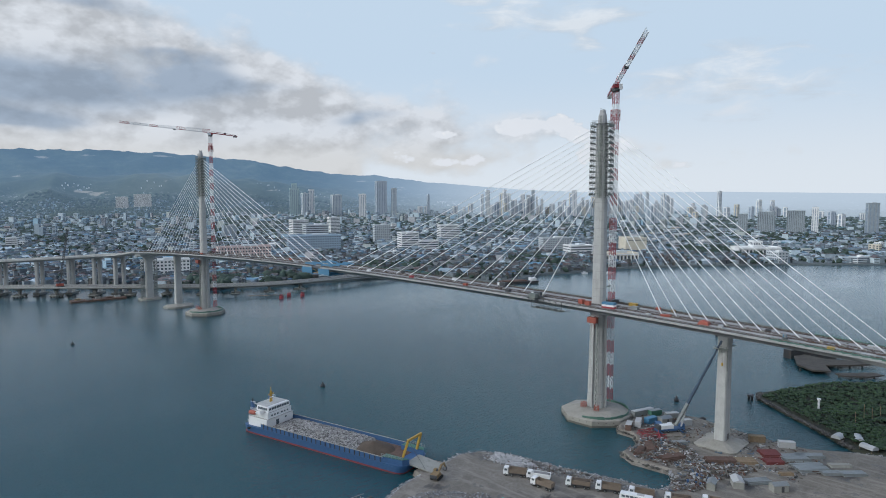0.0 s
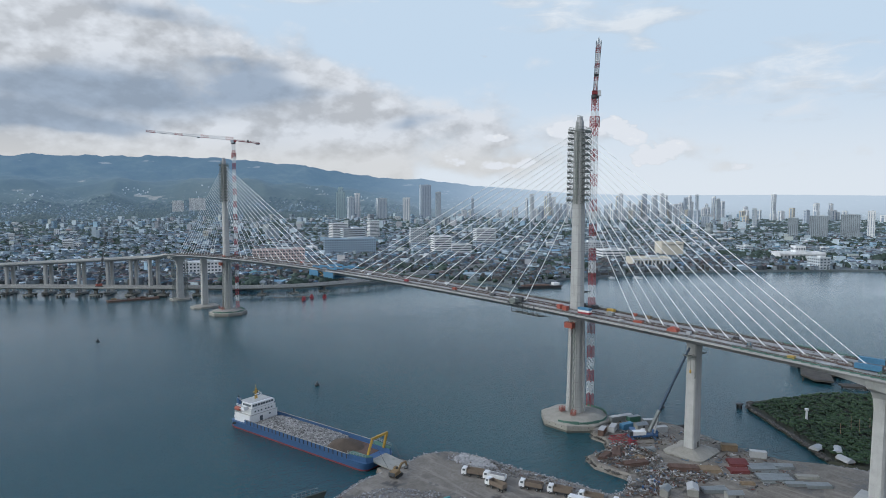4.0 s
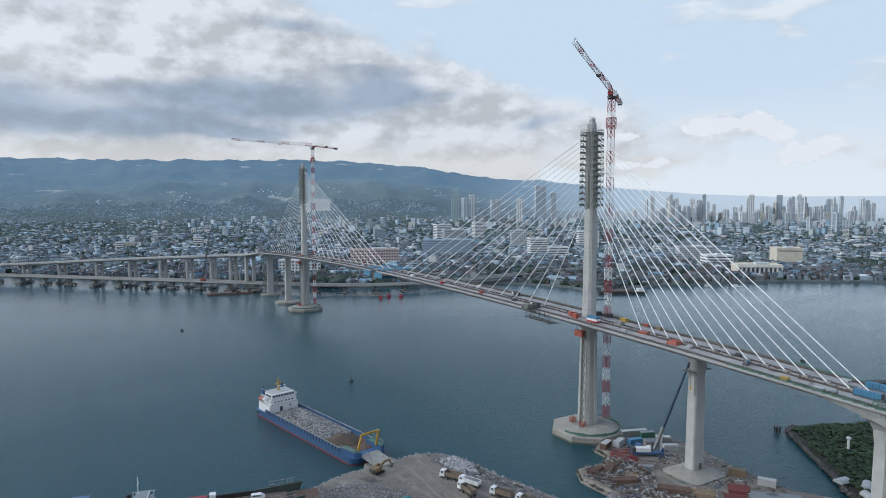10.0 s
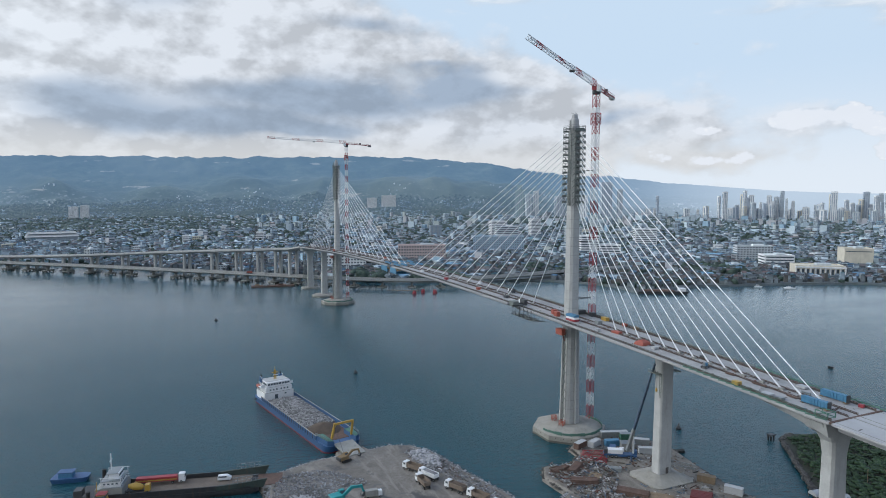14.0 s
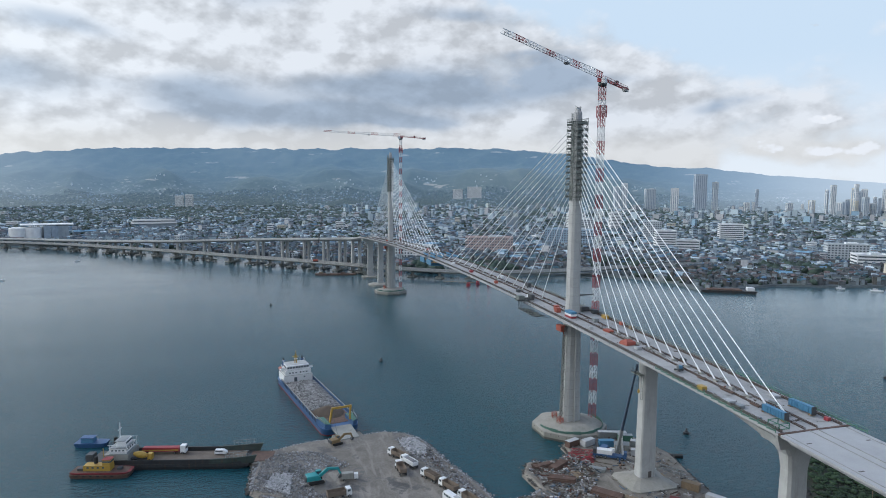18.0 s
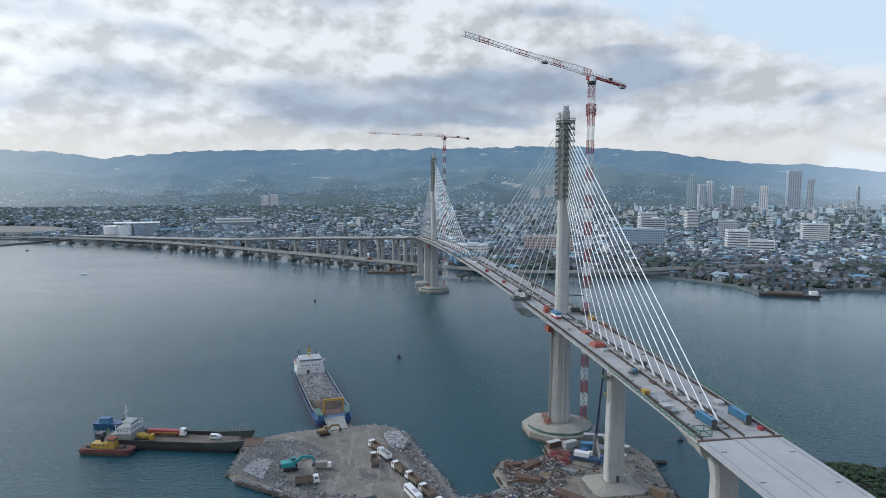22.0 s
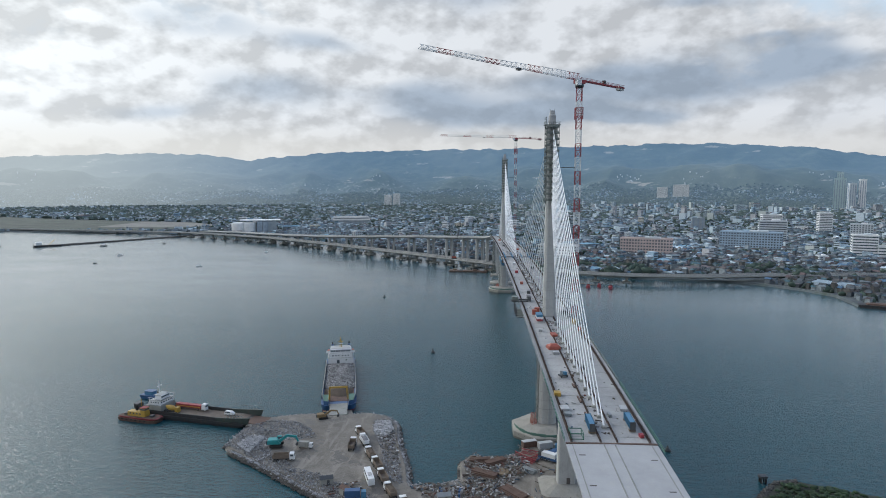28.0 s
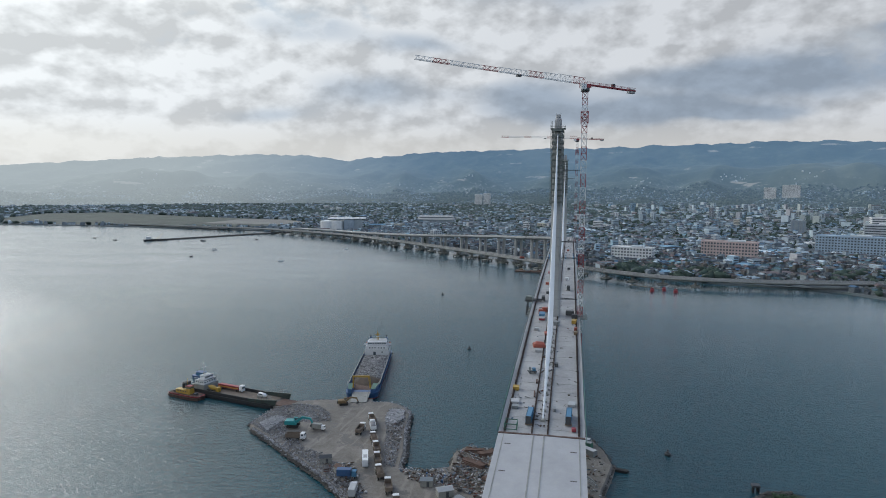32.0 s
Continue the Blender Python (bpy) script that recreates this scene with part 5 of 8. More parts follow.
SHACK = palette("shanty_walls", [(0.14, 0.14, 0.145), (0.09, 0.09, 0.095), (0.20, 0.20, 0.20), (0.13, 0.11, 0.095), (0.30, 0.30, 0.30)], vary=0.35, haze_tint=True)
town("shanty_houses", 10000, 640, 1120, 0.9, 4.0, SHANTY, SHACK, "small tin-roofed houses crowded by the shore", -30, 70)
town("town_houses", 21000, 900, 2300, 0.9, 5.4, ROOFS, WALLS, "low town houses with tin and tile roofs")
# town roof colours again, paled and blued to paint distance haze
FAR_ROOFS = palette("far_roofs", [(0.20, 0.225, 0.25), (0.16, 0.145, 0.145), (0.29, 0.315, 0.335), (0.15, 0.17, 0.185), (0.20, 0.17, 0.165), (0.62, 0.63, 0.64), (0.18, 0.20, 0.22), (0.15, 0.21, 0.23), (0.24, 0.26, 0.275), (0.50, 0.51, 0.525), (0.14, 0.155, 0.17), (0.38, 0.40, 0.42)], vary=0.3, haze_tint=True)
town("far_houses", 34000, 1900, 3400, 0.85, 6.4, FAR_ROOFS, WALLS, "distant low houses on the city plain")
BLOCK = palette("block_walls", [(0.58, 0.59, 0.60), (0.46, 0.47, 0.485), (0.66, 0.665, 0.66), (0.54, 0.51, 0.46), (0.38, 0.40, 0.43), (0.60, 0.60, 0.61), (0.50, 0.44, 0.43), (0.36, 0.45, 0.52)], vary=0.2, haze_tint=True)
# houses on the slopes carry the hills' emissive haze
PALE = palette("hazed_pale_houses", [(0.5, 0.52, 0.54), (0.62, 0.63, 0.64), (0.40, 0.43, 0.46), (0.55, 0.55, 0.54)], vary=0.2, backdrop=True)
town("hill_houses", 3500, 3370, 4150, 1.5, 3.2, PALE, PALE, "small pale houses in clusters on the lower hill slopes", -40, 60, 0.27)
HAZY = palette("slope_roofs", [(0.13, 0.16, 0.18), (0.11, 0.125, 0.13), (0.20, 0.23, 0.25), (0.09, 0.115, 0.12), (0.15, 0.14, 0.14), (0.42, 0.44, 0.46), (0.12, 0.15, 0.165), (0.10, 0.16, 0.18), (0.17, 0.20, 0.22), (0.32, 0.34, 0.36)], vary=0.3, backdrop=True, haze_tint=True)
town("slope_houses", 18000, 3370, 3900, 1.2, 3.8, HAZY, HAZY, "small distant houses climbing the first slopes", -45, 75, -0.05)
town("midrise_blocks", 1500, 900, 3300, 0.75, 8.5, ROOFS, BLOCK, "flat-roofed blocks of three to five storeys over the town", -25, 88, -0.1, 8.0)
town("uptown_blocks", 620, 1900, 3390, 0.8, 9.5, ROOFS, BLOCK, "pale blocks of five to ten storeys in the upper town", 8, 66, -0.3, 22.0)
SHED_ROOFS = palette("shed_roofs", [(0.44, 0.46, 0.48), (0.17, 0.28, 0.36), (0.26, 0.275, 0.29), (0.15, 0.26, 0.28), (0.58, 0.59, 0.60), (0.17, 0.12, 0.115), (0.33, 0.36, 0.38), (0.22, 0.34, 0.42), (0.20, 0.215, 0.23)], vary=0.25, haze_tint=True)
town("sheds", 620, 780, 3000, 0.8, 20.0, SHED_ROOFS, WALLS, "broad low sheds and workshops with shallow metal roofs", -48, 85)

FOLIAGE = mat("city_foliage", (0.036, 0.058, 0.046), 0.95, vary=0.45, scale=0.25, grain=1.2, bump=0.6, per="island", spread=0.35)


def clumps(name, x, y, r, size, label, material, sub=1, z0=2.0, flat=0.8):
    """Lumpy tree crowns as one mesh."""
    bm = bmesh.new()
    bmesh.ops.create_icosphere(bm, subdivisions=sub, radius=1.0)
    base = np.array([v.co for v in bm.verts])
    tri = np.array([[v.index for v in f.verts] for f in bm.faces])
    bm.free()
    n, m = len(x), len(base)
    size = np.broadcast_to(size, n)
    ang = rng.random(n) * math.tau
    c, s = np.cos(ang), np.sin(ang)
    jitter = 1 + 0.28 * rng.normal(size=(n, m)).clip(-1.6, 1.6)
    p = base[None] * jitter[:, :, None]
    sx = size[:, None] * (0.8 + 0.5 * rng.random((n, 1)))
    px, py, pz = p[..., 0] * sx, p[..., 1] * size[:, None], p[..., 2] * size[:, None] * flat
    v = np.stack([x[:, None] + px * c[:, None] - py * s[:, None], y[:, None] + px * s[:, None] + py * c[:, None], np.broadcast_to(z0, n)[:, None] + size[:, None] * flat * 0.75 + pz], -1).reshape(-1, 3)
    f = (np.arange(n)[:, None, None] * m + tri[None]).reshape(-1, 3)
    ob = rawmesh(name, v.tolist(), f.tolist(), material, label, "trees")
    ob.data.polygons.foreach_set("use_smooth", np.ones(len(f), bool))
    return ob


x, y, r, g = scatter(42000, 690, 2400, 0.85)
k = (g + 0.3 * rng.normal(size=len(g))) > -0.06
clumps("street_trees", x[k], y[k], r[k], (2.4 + 3.4 * rng.random(k.sum())) * np.clip(r[k] / 1600, 0.9, 1.2), "dark green tropical trees between the houses", FOLIAGE)
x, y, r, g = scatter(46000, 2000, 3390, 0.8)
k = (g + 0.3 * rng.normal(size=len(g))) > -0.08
# foliage lighter and bluer than in town: haze painted into its colour
clumps("far_trees", x[k], y[k], r[k], 4.5 + 4.0 * rng.random(k.sum()), "belts of trees on the city plain, colour paled for haze", mat("hazed_foliage", (0.065, 0.095, 0.088), 0.95, vary=0.35, scale=0.1, grain=0.6, per="island", spread=0.3), 1, 2.0 + slope(x[k], y[k], r[k]))

x, y, r, g = scatter(26000, 3370, 3950, 1.1)
# these crowns glow with the same haze as the hills
clumps("slope_trees", x, y, r, 4.0 + 4.5 * rng.random(len(x)), "hazy belts of trees between houses on the first slopes", palette("hazed_slope_foliage", [(0.03, 0.052, 0.04), (0.045, 0.07, 0.05), (0.036, 0.06, 0.05), (0.055, 0.08, 0.055)], backdrop=True), 1, 0.5 + slope(x, y, r))

# groves by the waterfront
for gx, gy, gr, n in ((930, 270, 75, 150), (985, 225, 60, 90), (745, 440, 45, 50), (90, 560, 40, 60), (160, 520, 35, 40), (350, 520, 50, 50), (560, 420, 60, 60), (1010, 120, 60, 60)):
    a, q = rng.random(n) * math.tau, gr * np.sqrt(rng.random(n))
    clumps("waterfront_grove", gx + q * np.cos(a), gy + q * np.sin(a), q, 3.5 + 3 * rng.random(n), "dark grove of tropical trees near the waterfront", FOLIAGE, 2, 2.2, 0.9)

# ---- the reclaimed yard in front ----
def yard_material():
    m = bpy.data.materials.new("yard_earth")
    m.use_nodes = True
    n = Nodes(m.node_tree)
    pos = n.add("ShaderNodeTexCoord").outputs["Object"]
    big, mid, small = n.noise(pos, 0.035, 5.0, 0.6, 0.6), n.noise(pos, 0.16, 5.0, 0.65, 0.8), n.noise(pos, 1.7, 4.0, 0.7)
    col = n.ramp(n.math("ADD", n.math("MULTIPLY", mid, 0.6), n.math("MULTIPLY", small, 0.4)), [(0.32, (0.10, 0.09, 0.078)), (0.5, (0.165, 0.15, 0.132)), (0.68, (0.25, 0.232, 0.208))])
    track = n.noise(n.add("ShaderNodeMapping", {"Vector": pos, "Scale": (1.0, 0.16, 1.0), "Rotation": (0, 0, 0.25)}).outputs[0], 0.30, 4.0, 0.6, 0.4)
    col = n.mix(n.math("MULTIPLY", n.step(track, 0.50, 0.62), 0.5), col, (0.27, 0.25, 0.222))
    damp = n.step(n.math("ADD", n.math("MULTIPLY", big, 0.55), n.math("MULTIPLY", mid, 0.45)), 0.54, 0.57)
    col = n.mix(damp, col, (0.065, 0.058, 0.052))
    hgt = n.add("ShaderNodeBump", {"Height": small, "Strength": 0.5, "Distance": 0.2})
    b = n.add("ShaderNodeBsdfPrincipled", {"Base Color": col, "Roughness": n.math("SUBTRACT", 0.95, n.math("MULTIPLY", damp, 0.5)), "Normal": hgt.outputs[0]})
    n.add("ShaderNodeOutputMaterial", {"Surface": b.outputs[0]})
    return m


YARD = [(-138, -25), (-136.5, -9), (-133, 5.4), (-118, 11), (-109, 12.4), (-97, 12.3), (-83, 14.5), (-75, 10.8), (-69, 1), (-66, -20), (-60.5, -43), (-58.5, -57), (-54, -60), (-46, -58.5), (-38, -53), (-38.5, -38), (-34.5, -31.5),
        (-26, -32.6), (-20, -32), (-13, -26), (-12.5, -19), (-6, -15), (3, -12.5), (17, -13), (22, -25), (24.5, -38), (22, -50), (19.5, -60), (18, -72), (18, -86), (26, -99), (40, -140), (60, -260), (60, -420), (-48, -420), (-50, -160), (-60, -101),
        (-71, -83), (-85, -69), (-114.5, -45), (-134.5, -30)]
EARTH = yard_material()
land("ground_yard", YARD, 2.2, 2.0, EARTH, "pale compacted earth yard with dark damp tracks", 3.0)
ROCK = mat("rubble_stone", (0.22, 0.222, 0.232), 0.95, vary=0.35, scale=0.12, grain=2.5, bump=0.5, per="island", spread=0.55)
ROCK_DARK = mat("wet_rock", (0.07, 0.066, 0.06), 0.8, vary=0.3, scale=0.5, grain=2.5, bump=0.5, per="island", spread=0.35)


def rubble(name, x, y, z, size, label, material, flat=0.7):
    """Broken stones as one mesh."""
    t = (1 + 5 ** 0.5) / 2
    base = np.array([(-1, t, 0), (1, t, 0), (-1, -t, 0), (1, -t, 0), (0, -1, t), (0, 1, t), (0, -1, -t), (0, 1, -t), (t, 0, -1), (t, 0, 1), (-t, 0, -1), (-t, 0, 1)]) / 1.9
    tri = np.array([(0, 11, 5), (0, 5, 1), (0, 1, 7), (0, 7, 10), (0, 10, 11), (1, 5, 9), (5, 11, 4), (11, 10, 2), (10, 7, 6), (7, 1, 8), (3, 9, 4), (3, 4, 2), (3, 2, 6), (3, 6, 8), (3, 8, 9), (4, 9, 5), (2, 4, 11), (6, 2, 10), (8, 6, 7), (9, 8, 1)])
    n = len(x)
    size = np.broadcast_to(size, n)
    p = base[None] * (1 + 0.3 * rng.normal(size=(n, 12, 1)).clip(-1.5, 1.5)) * size[:, None, None] * (0.7 + 0.6 * rng.random((n, 1, 3)))
    a = rng.random(n) * math.tau
    c, s = np.cos(a)[:, None], np.sin(a)[:, None]
    v = np.stack([x[:, None] + p[..., 0] * c - p[..., 1] * s, y[:, None] + p[..., 0] * s + p[..., 1] * c, np.broadcast_to(z, n)[:, None] + p[..., 2] * flat], -1).reshape(-1, 3)
    f = (np.arange(n)[:, None, None] * 12 + tri[None]).reshape(-1, 3)
    return rawmesh(name, v.tolist(), f.tolist(), material, label, "rubble")


def along(poly, i0, i1, per_m, spread):
    """Points beside a stretch of an outline."""
    xs, ys = [], []
    for a, b in zip(poly[i0:i1], poly[i0 + 1:i1 + 1]):
        n = int(math.dist(a, b) * per_m)
        u = rng.random(n)
        xs.append(a[0] + (b[0] - a[0]) * u + rng.normal(size=n) * spread)
        ys.append(a[1] + (b[1] - a[1]) * u + rng.normal(size=n) * spread)
    return np.concatenate(xs), np.concatenate(ys)


def bank_z(d):
    return 2.1 - 2.0 * np.clip(np.abs(d) / 3.0, 0, 1)


def revetment(i0, i1, name, label):
    a, b = along(YARD, i0, i1, 22.0, 0.9)
    rubble(name, a, b, 1.75, 0.18 + 0.32 * rng.random(len(a)) ** 2, label, ROCK)
    cx, cy = -85.0, -35.0
    a, b = along(YARD, i0, i1, 14.0, 0.5)
    d = np.hypot(a - cx, b - cy)
    rubble(name + "_foot", a + (a - cx) / d * 1.9, b + (b - cy) / d * 1.9, 0.5, 0.25 + 0.3 * rng.random(len(a)), label + " at the waterline", ROCK_DARK)


revetment(0, 14, "shore_rocks", "grey broken rocks along the yard's edge")
revetment(30, 40, "west_shore_rocks", "grey broken rocks along the yard's west edge")
a, b = along(YARD, 13, 30, 5.0, 0.8)
rubble("inlet_rocks", a, b, 1.2, 0.3 + 0.4 * rng.random(len(a)), "dark stones round the inlet and the pad", ROCK_DARK)


def in_area(poly, n):
    xs, ys = [q[0] for q in poly], [q[1] for q in poly]
    x, y = min(xs) + (max(xs) - min(xs)) * rng.random(n), min(ys) + (max(ys) - min(ys)) * rng.random(n)
    k = inside(poly, x, y)
    return x[k], y[k]


# heaps of broken concrete over the west of the yard and along its east edge
WEST_FIELD = [(-138, -26), (-136, -9), (-131, 2), (-117, 3), (-107, -6), (-102, -17), (-119, -21), (-117, -34), (-103, -46), (-88, -54), (-76, -67), (-64, -84), (-70, -85), (-86.5, -68), (-115.5, -45)]
EAST_FIELD = [(-76, 8), (-70, 1), (-67, -20), (-62, -43), (-60, -57), (-64, -58), (-68, -45), (-73, -25), (-79, -6), (-80, 4)]
for nm, field, n, lab in (("rubble_field", WEST_FIELD, 34000, "grey and white broken concrete dumped on the west of the yard"), ("rubble_strip", EAST_FIELD, 6000, "pale rubble and scrap along the east edge of the yard")):
    x, y = in_area(field, n)
    h = np.array([max(0.0, 0.55 + 0.9 * noise.noise((p / 9, q / 9, 3)) + 0.5 * noise.noise((p / 3.5, q / 3.5, 5))) for p, q in zip(x, y)])
    rubble(nm, x, y, 2.15 + h * rng.random(len(x)), 0.11 + 0.32 * rng.random(len(x)) ** 3.5, lab, ROCK)
PALE = mat("white_bags", (0.36, 0.36, 0.37), 0.8, vary=0.15, scale=1.0, per="island", spread=0.2)
x, y = in_area([(-79, 3), (-72, 3), (-69, -8), (-72, -16), (-78, -10)], 900)
rubble("sack_heap", x, y, 2.3 + 0.9 * rng.random(len(x)), 0.25 + 0.35 * rng.random(len(x)), "heap of white sacks and torn sheeting", PALE, 0.5)
x, y = in_area([(-134, -26), (-131, -16), (-124, -18), (-126, -34)], 1200)
rubble("pale_rubble", x, y, 2.3 + 0.7 * rng.random(len(x)), 0.16 + 0.3 * rng.random(len(x)), "whitish crushed concrete heap", PALE, 0.6)

# sunken stones of the yard's far corner and low causeway to the landing craft
land("ground_ramp_ship", [(-105, 17.5), (-93, 18.5), (-91, 11), (-106, 9)], 2.0, 2.0, EARTH, "earth landing in front of the ship's ramp", 1.5)
land("ground_ramp_barge", [(-141, 8), (-138, -4), (-130, -2), (-128, 6)], 2.0, 2.0, EARTH, "earth landing in front of the barge's ramp", 1.5)

# ---- mangrove spit ----
SPIT = [(79, -49), (88, -47), (120, -62), (139, -75), (156, -91), (190, -130), (240, -230), (240, -420), (75, -420), (58, -180), (36, -112), (34, -99), (45, -88), (58, -73)]
MUD = mat("mud_bank", (0.045, 0.05, 0.035), 0.9, vary=0.3, scale=0.1, grain=1)
land("ground_spit", SPIT, 1.2, 2.0, MUD, "dark muddy spit under mangroves", 1.5)
MANGROVE = mat("mangrove_leaves", (0.022, 0.046, 0.018), 0.9, vary=0.4, scale=0.08, grain=2.2, bump=0.5, per="island", spread=0.2)
INNER = [(82, -50), (119, -63.5), (138, -77), (154.5, -93), (188, -131), (225, -230), (225, -330), (80, -330), (60, -180), (38, -113), (37, -101), (47, -89), (60, -73)]
x, y = in_area(INNER, 26000)
hz = np.array([2.2 + 1.0 * noise.noise((p / 18, q / 18, 7)) + 0.5 * noise.noise((p / 5, q / 5, 1)) for p, q in zip(x, y)])
near = y > -190
x, y, hz = x[near], y[near], hz[near]
ob = clumps("mangrove_thicket", x, y, x, 0.6 + 0.8 * rng.random(len(x)) ** 1.5, "dense dark green mangrove thicket on the spit", MANGROVE, 1, 0.0, 0.42)
lift = np.repeat(hz, len(ob.data.vertices) // len(x))
co = np.empty(len(ob.data.vertices) * 3)
ob.data.vertices.foreach_get("co", co)
co[2::3] += lift
ob.data.vertices.foreach_set("co", co)
ob.data.update()
x, y = in_area(INNER, 2500)
near = y < -150
clumps("mangrove_wood", x[near], y[near], x[near], 1.3 + 0.9 * rng.random(near.sum()), "mangrove wood farther along the spit", MANGROVE, 1, 1.2, 0.7)
a, b = along([(34, -99), (45, -88), (58, -73), (79, -49), (88, -47)], 0, 4, 11, 0.5)
rubble("spit_wall_stones", a, b, 0.9 + 0.5 * rng.random(len(a)), 0.4 + 0.4 * rng.random(len(a)), "dark stone edging of the mangrove spit", ROCK_DARK)
t = thing("light_beacon", "white concrete beacon column with a wider head", "beacon", pose(76, -77, 1.0) @ Matrix.Diagonal((0.72, 0.72, 0.6, 1)))
part("column", lathe(bmesh.new(), (0, 0, 0), [(0.75, 0), (0.65, 9.6), (0.9, 9.9)], 14), WHITE, t)
part("gallery", lathe(bmesh.new(), (0, 0, 9.8), [(1.25, 0), (1.3, 0.5), (1.3, 1.3), (0.8, 1.4)], 14), WHITE, t)
for k in range(7):
    px, py = 66 + 9 * k % 37, -94 - (k * 5) % 23
    t = thing("dead_trunk", "thin bare grey tree trunk above the mangroves", "tree", pose(px, py, 1.0), "dead trunks")
    part("trunk", beam(bmesh.new(), (0, 0, 0), (0.25 * (-1) ** k, 0.2, 6.5 + k % 3), 0.22, sides=6), TIMBER, t)
    part("limb", beam(bmesh.new(), (0.1, 0.1, 4.6), (0.9 * (-1) ** k, 0.5, 6.0), 0.12, sides=5), TIMBER, t)
t = thing("mooring_dolphin", "dark timber mooring dolphin off the spit", "dolphin", pose(76, -46, 0))
for px, py in ((-0.9, -0.7), (0.9, -0.7), (0.8, 0.8), (-0.8, 0.8)):
    part("pile", cyl(bmesh.new(), (px, py), 0.35, -2, 2.6, 8), RUBBER, t)
part("cap", B((0, 0, 2.5), (2.8, 2.4, 0.7)), STEEL, t)

# ruined jetty beyond the bridge
ROTTEN = mat("rotten_concrete", (0.06, 0.054, 0.047), 0.95, vary=0.5, scale=0.25, grain=2)
t = thing("ruined_jetty", "dark broken concrete jetty standing in the water", "jetty")
def slab(poly, z0, z1):
    return prism(bmesh.new(), [[(*q, z0) for q in poly], [(*q, z1) for q in poly]])
part("deck", slab([(181, -40), (160, -47), (152, -57), (156, -66), (170, -60), (178, -70), (196, -84), (200, -78), (186, -58), (190, -44)][::-1], 1.6, 2.6), ROTTEN, t)
part("wall", slab([(182, -38), (190, -43), (200, -60), (204, -58), (194, -38), (184, -33)], -1, 5.5), HULLBLACK, t, "black rotten wall of the jetty")
part("broken_slab", slab([(152, -72), (160, -84), (170, -90), (172, -84), (163, -76), (156, -68)], 1.2, 2.0), ROTTEN, t)
for k in range(14):
    px, py = 155 + (k * 7.3) % 40, -50 - (k * 5.1) % 36
    part("pile", cyl(bmesh.new(), (px, py), 0.5, -2, 1.7, 8), ROTTEN, t)


# ---- vessels ----
def hull_rings(L, W, z0, z1, bow=6.0, flare=0.0, n=9):
    """Rings for a hull along +x, blunt at the stern and rounded at the bow."""
    def ring(z, k):
        w = W / 2 * (0.985 + 0.015 * k) + flare * k
        pts = [(0.8 - 0.8 * k, -w * 0.9), (2.5, -w)]
        pts += [(L - bow + bow * math.sin(a) * (0.8 + 0.2 * k), -w * (0.62 + 0.38 * math.cos(a))) for a in np.linspace(0, math.pi / 2, n)]
        return [(x, y, z) for x, y in pts] + [(x, -y, z) for x, y in pts[::-1]]
    return [ring(z0, 0), ring(z1, 1)]


def ribs(n, x0, x1, y, z0, z1, material, t, name="bulwark_rib"):
    me = None
    for i in range(n):
        m = pose(x0 + (x1 - x0) * i / (n - 1), y, (z0 + z1) / 2)
        if me is None:
            ob = part(name, B((0, 0, 0), (0.32, 0.3, z1 - z0)), material, t)
            ob.matrix_basis, me = m, ob.data
        else:
            share(name, me, t, m)


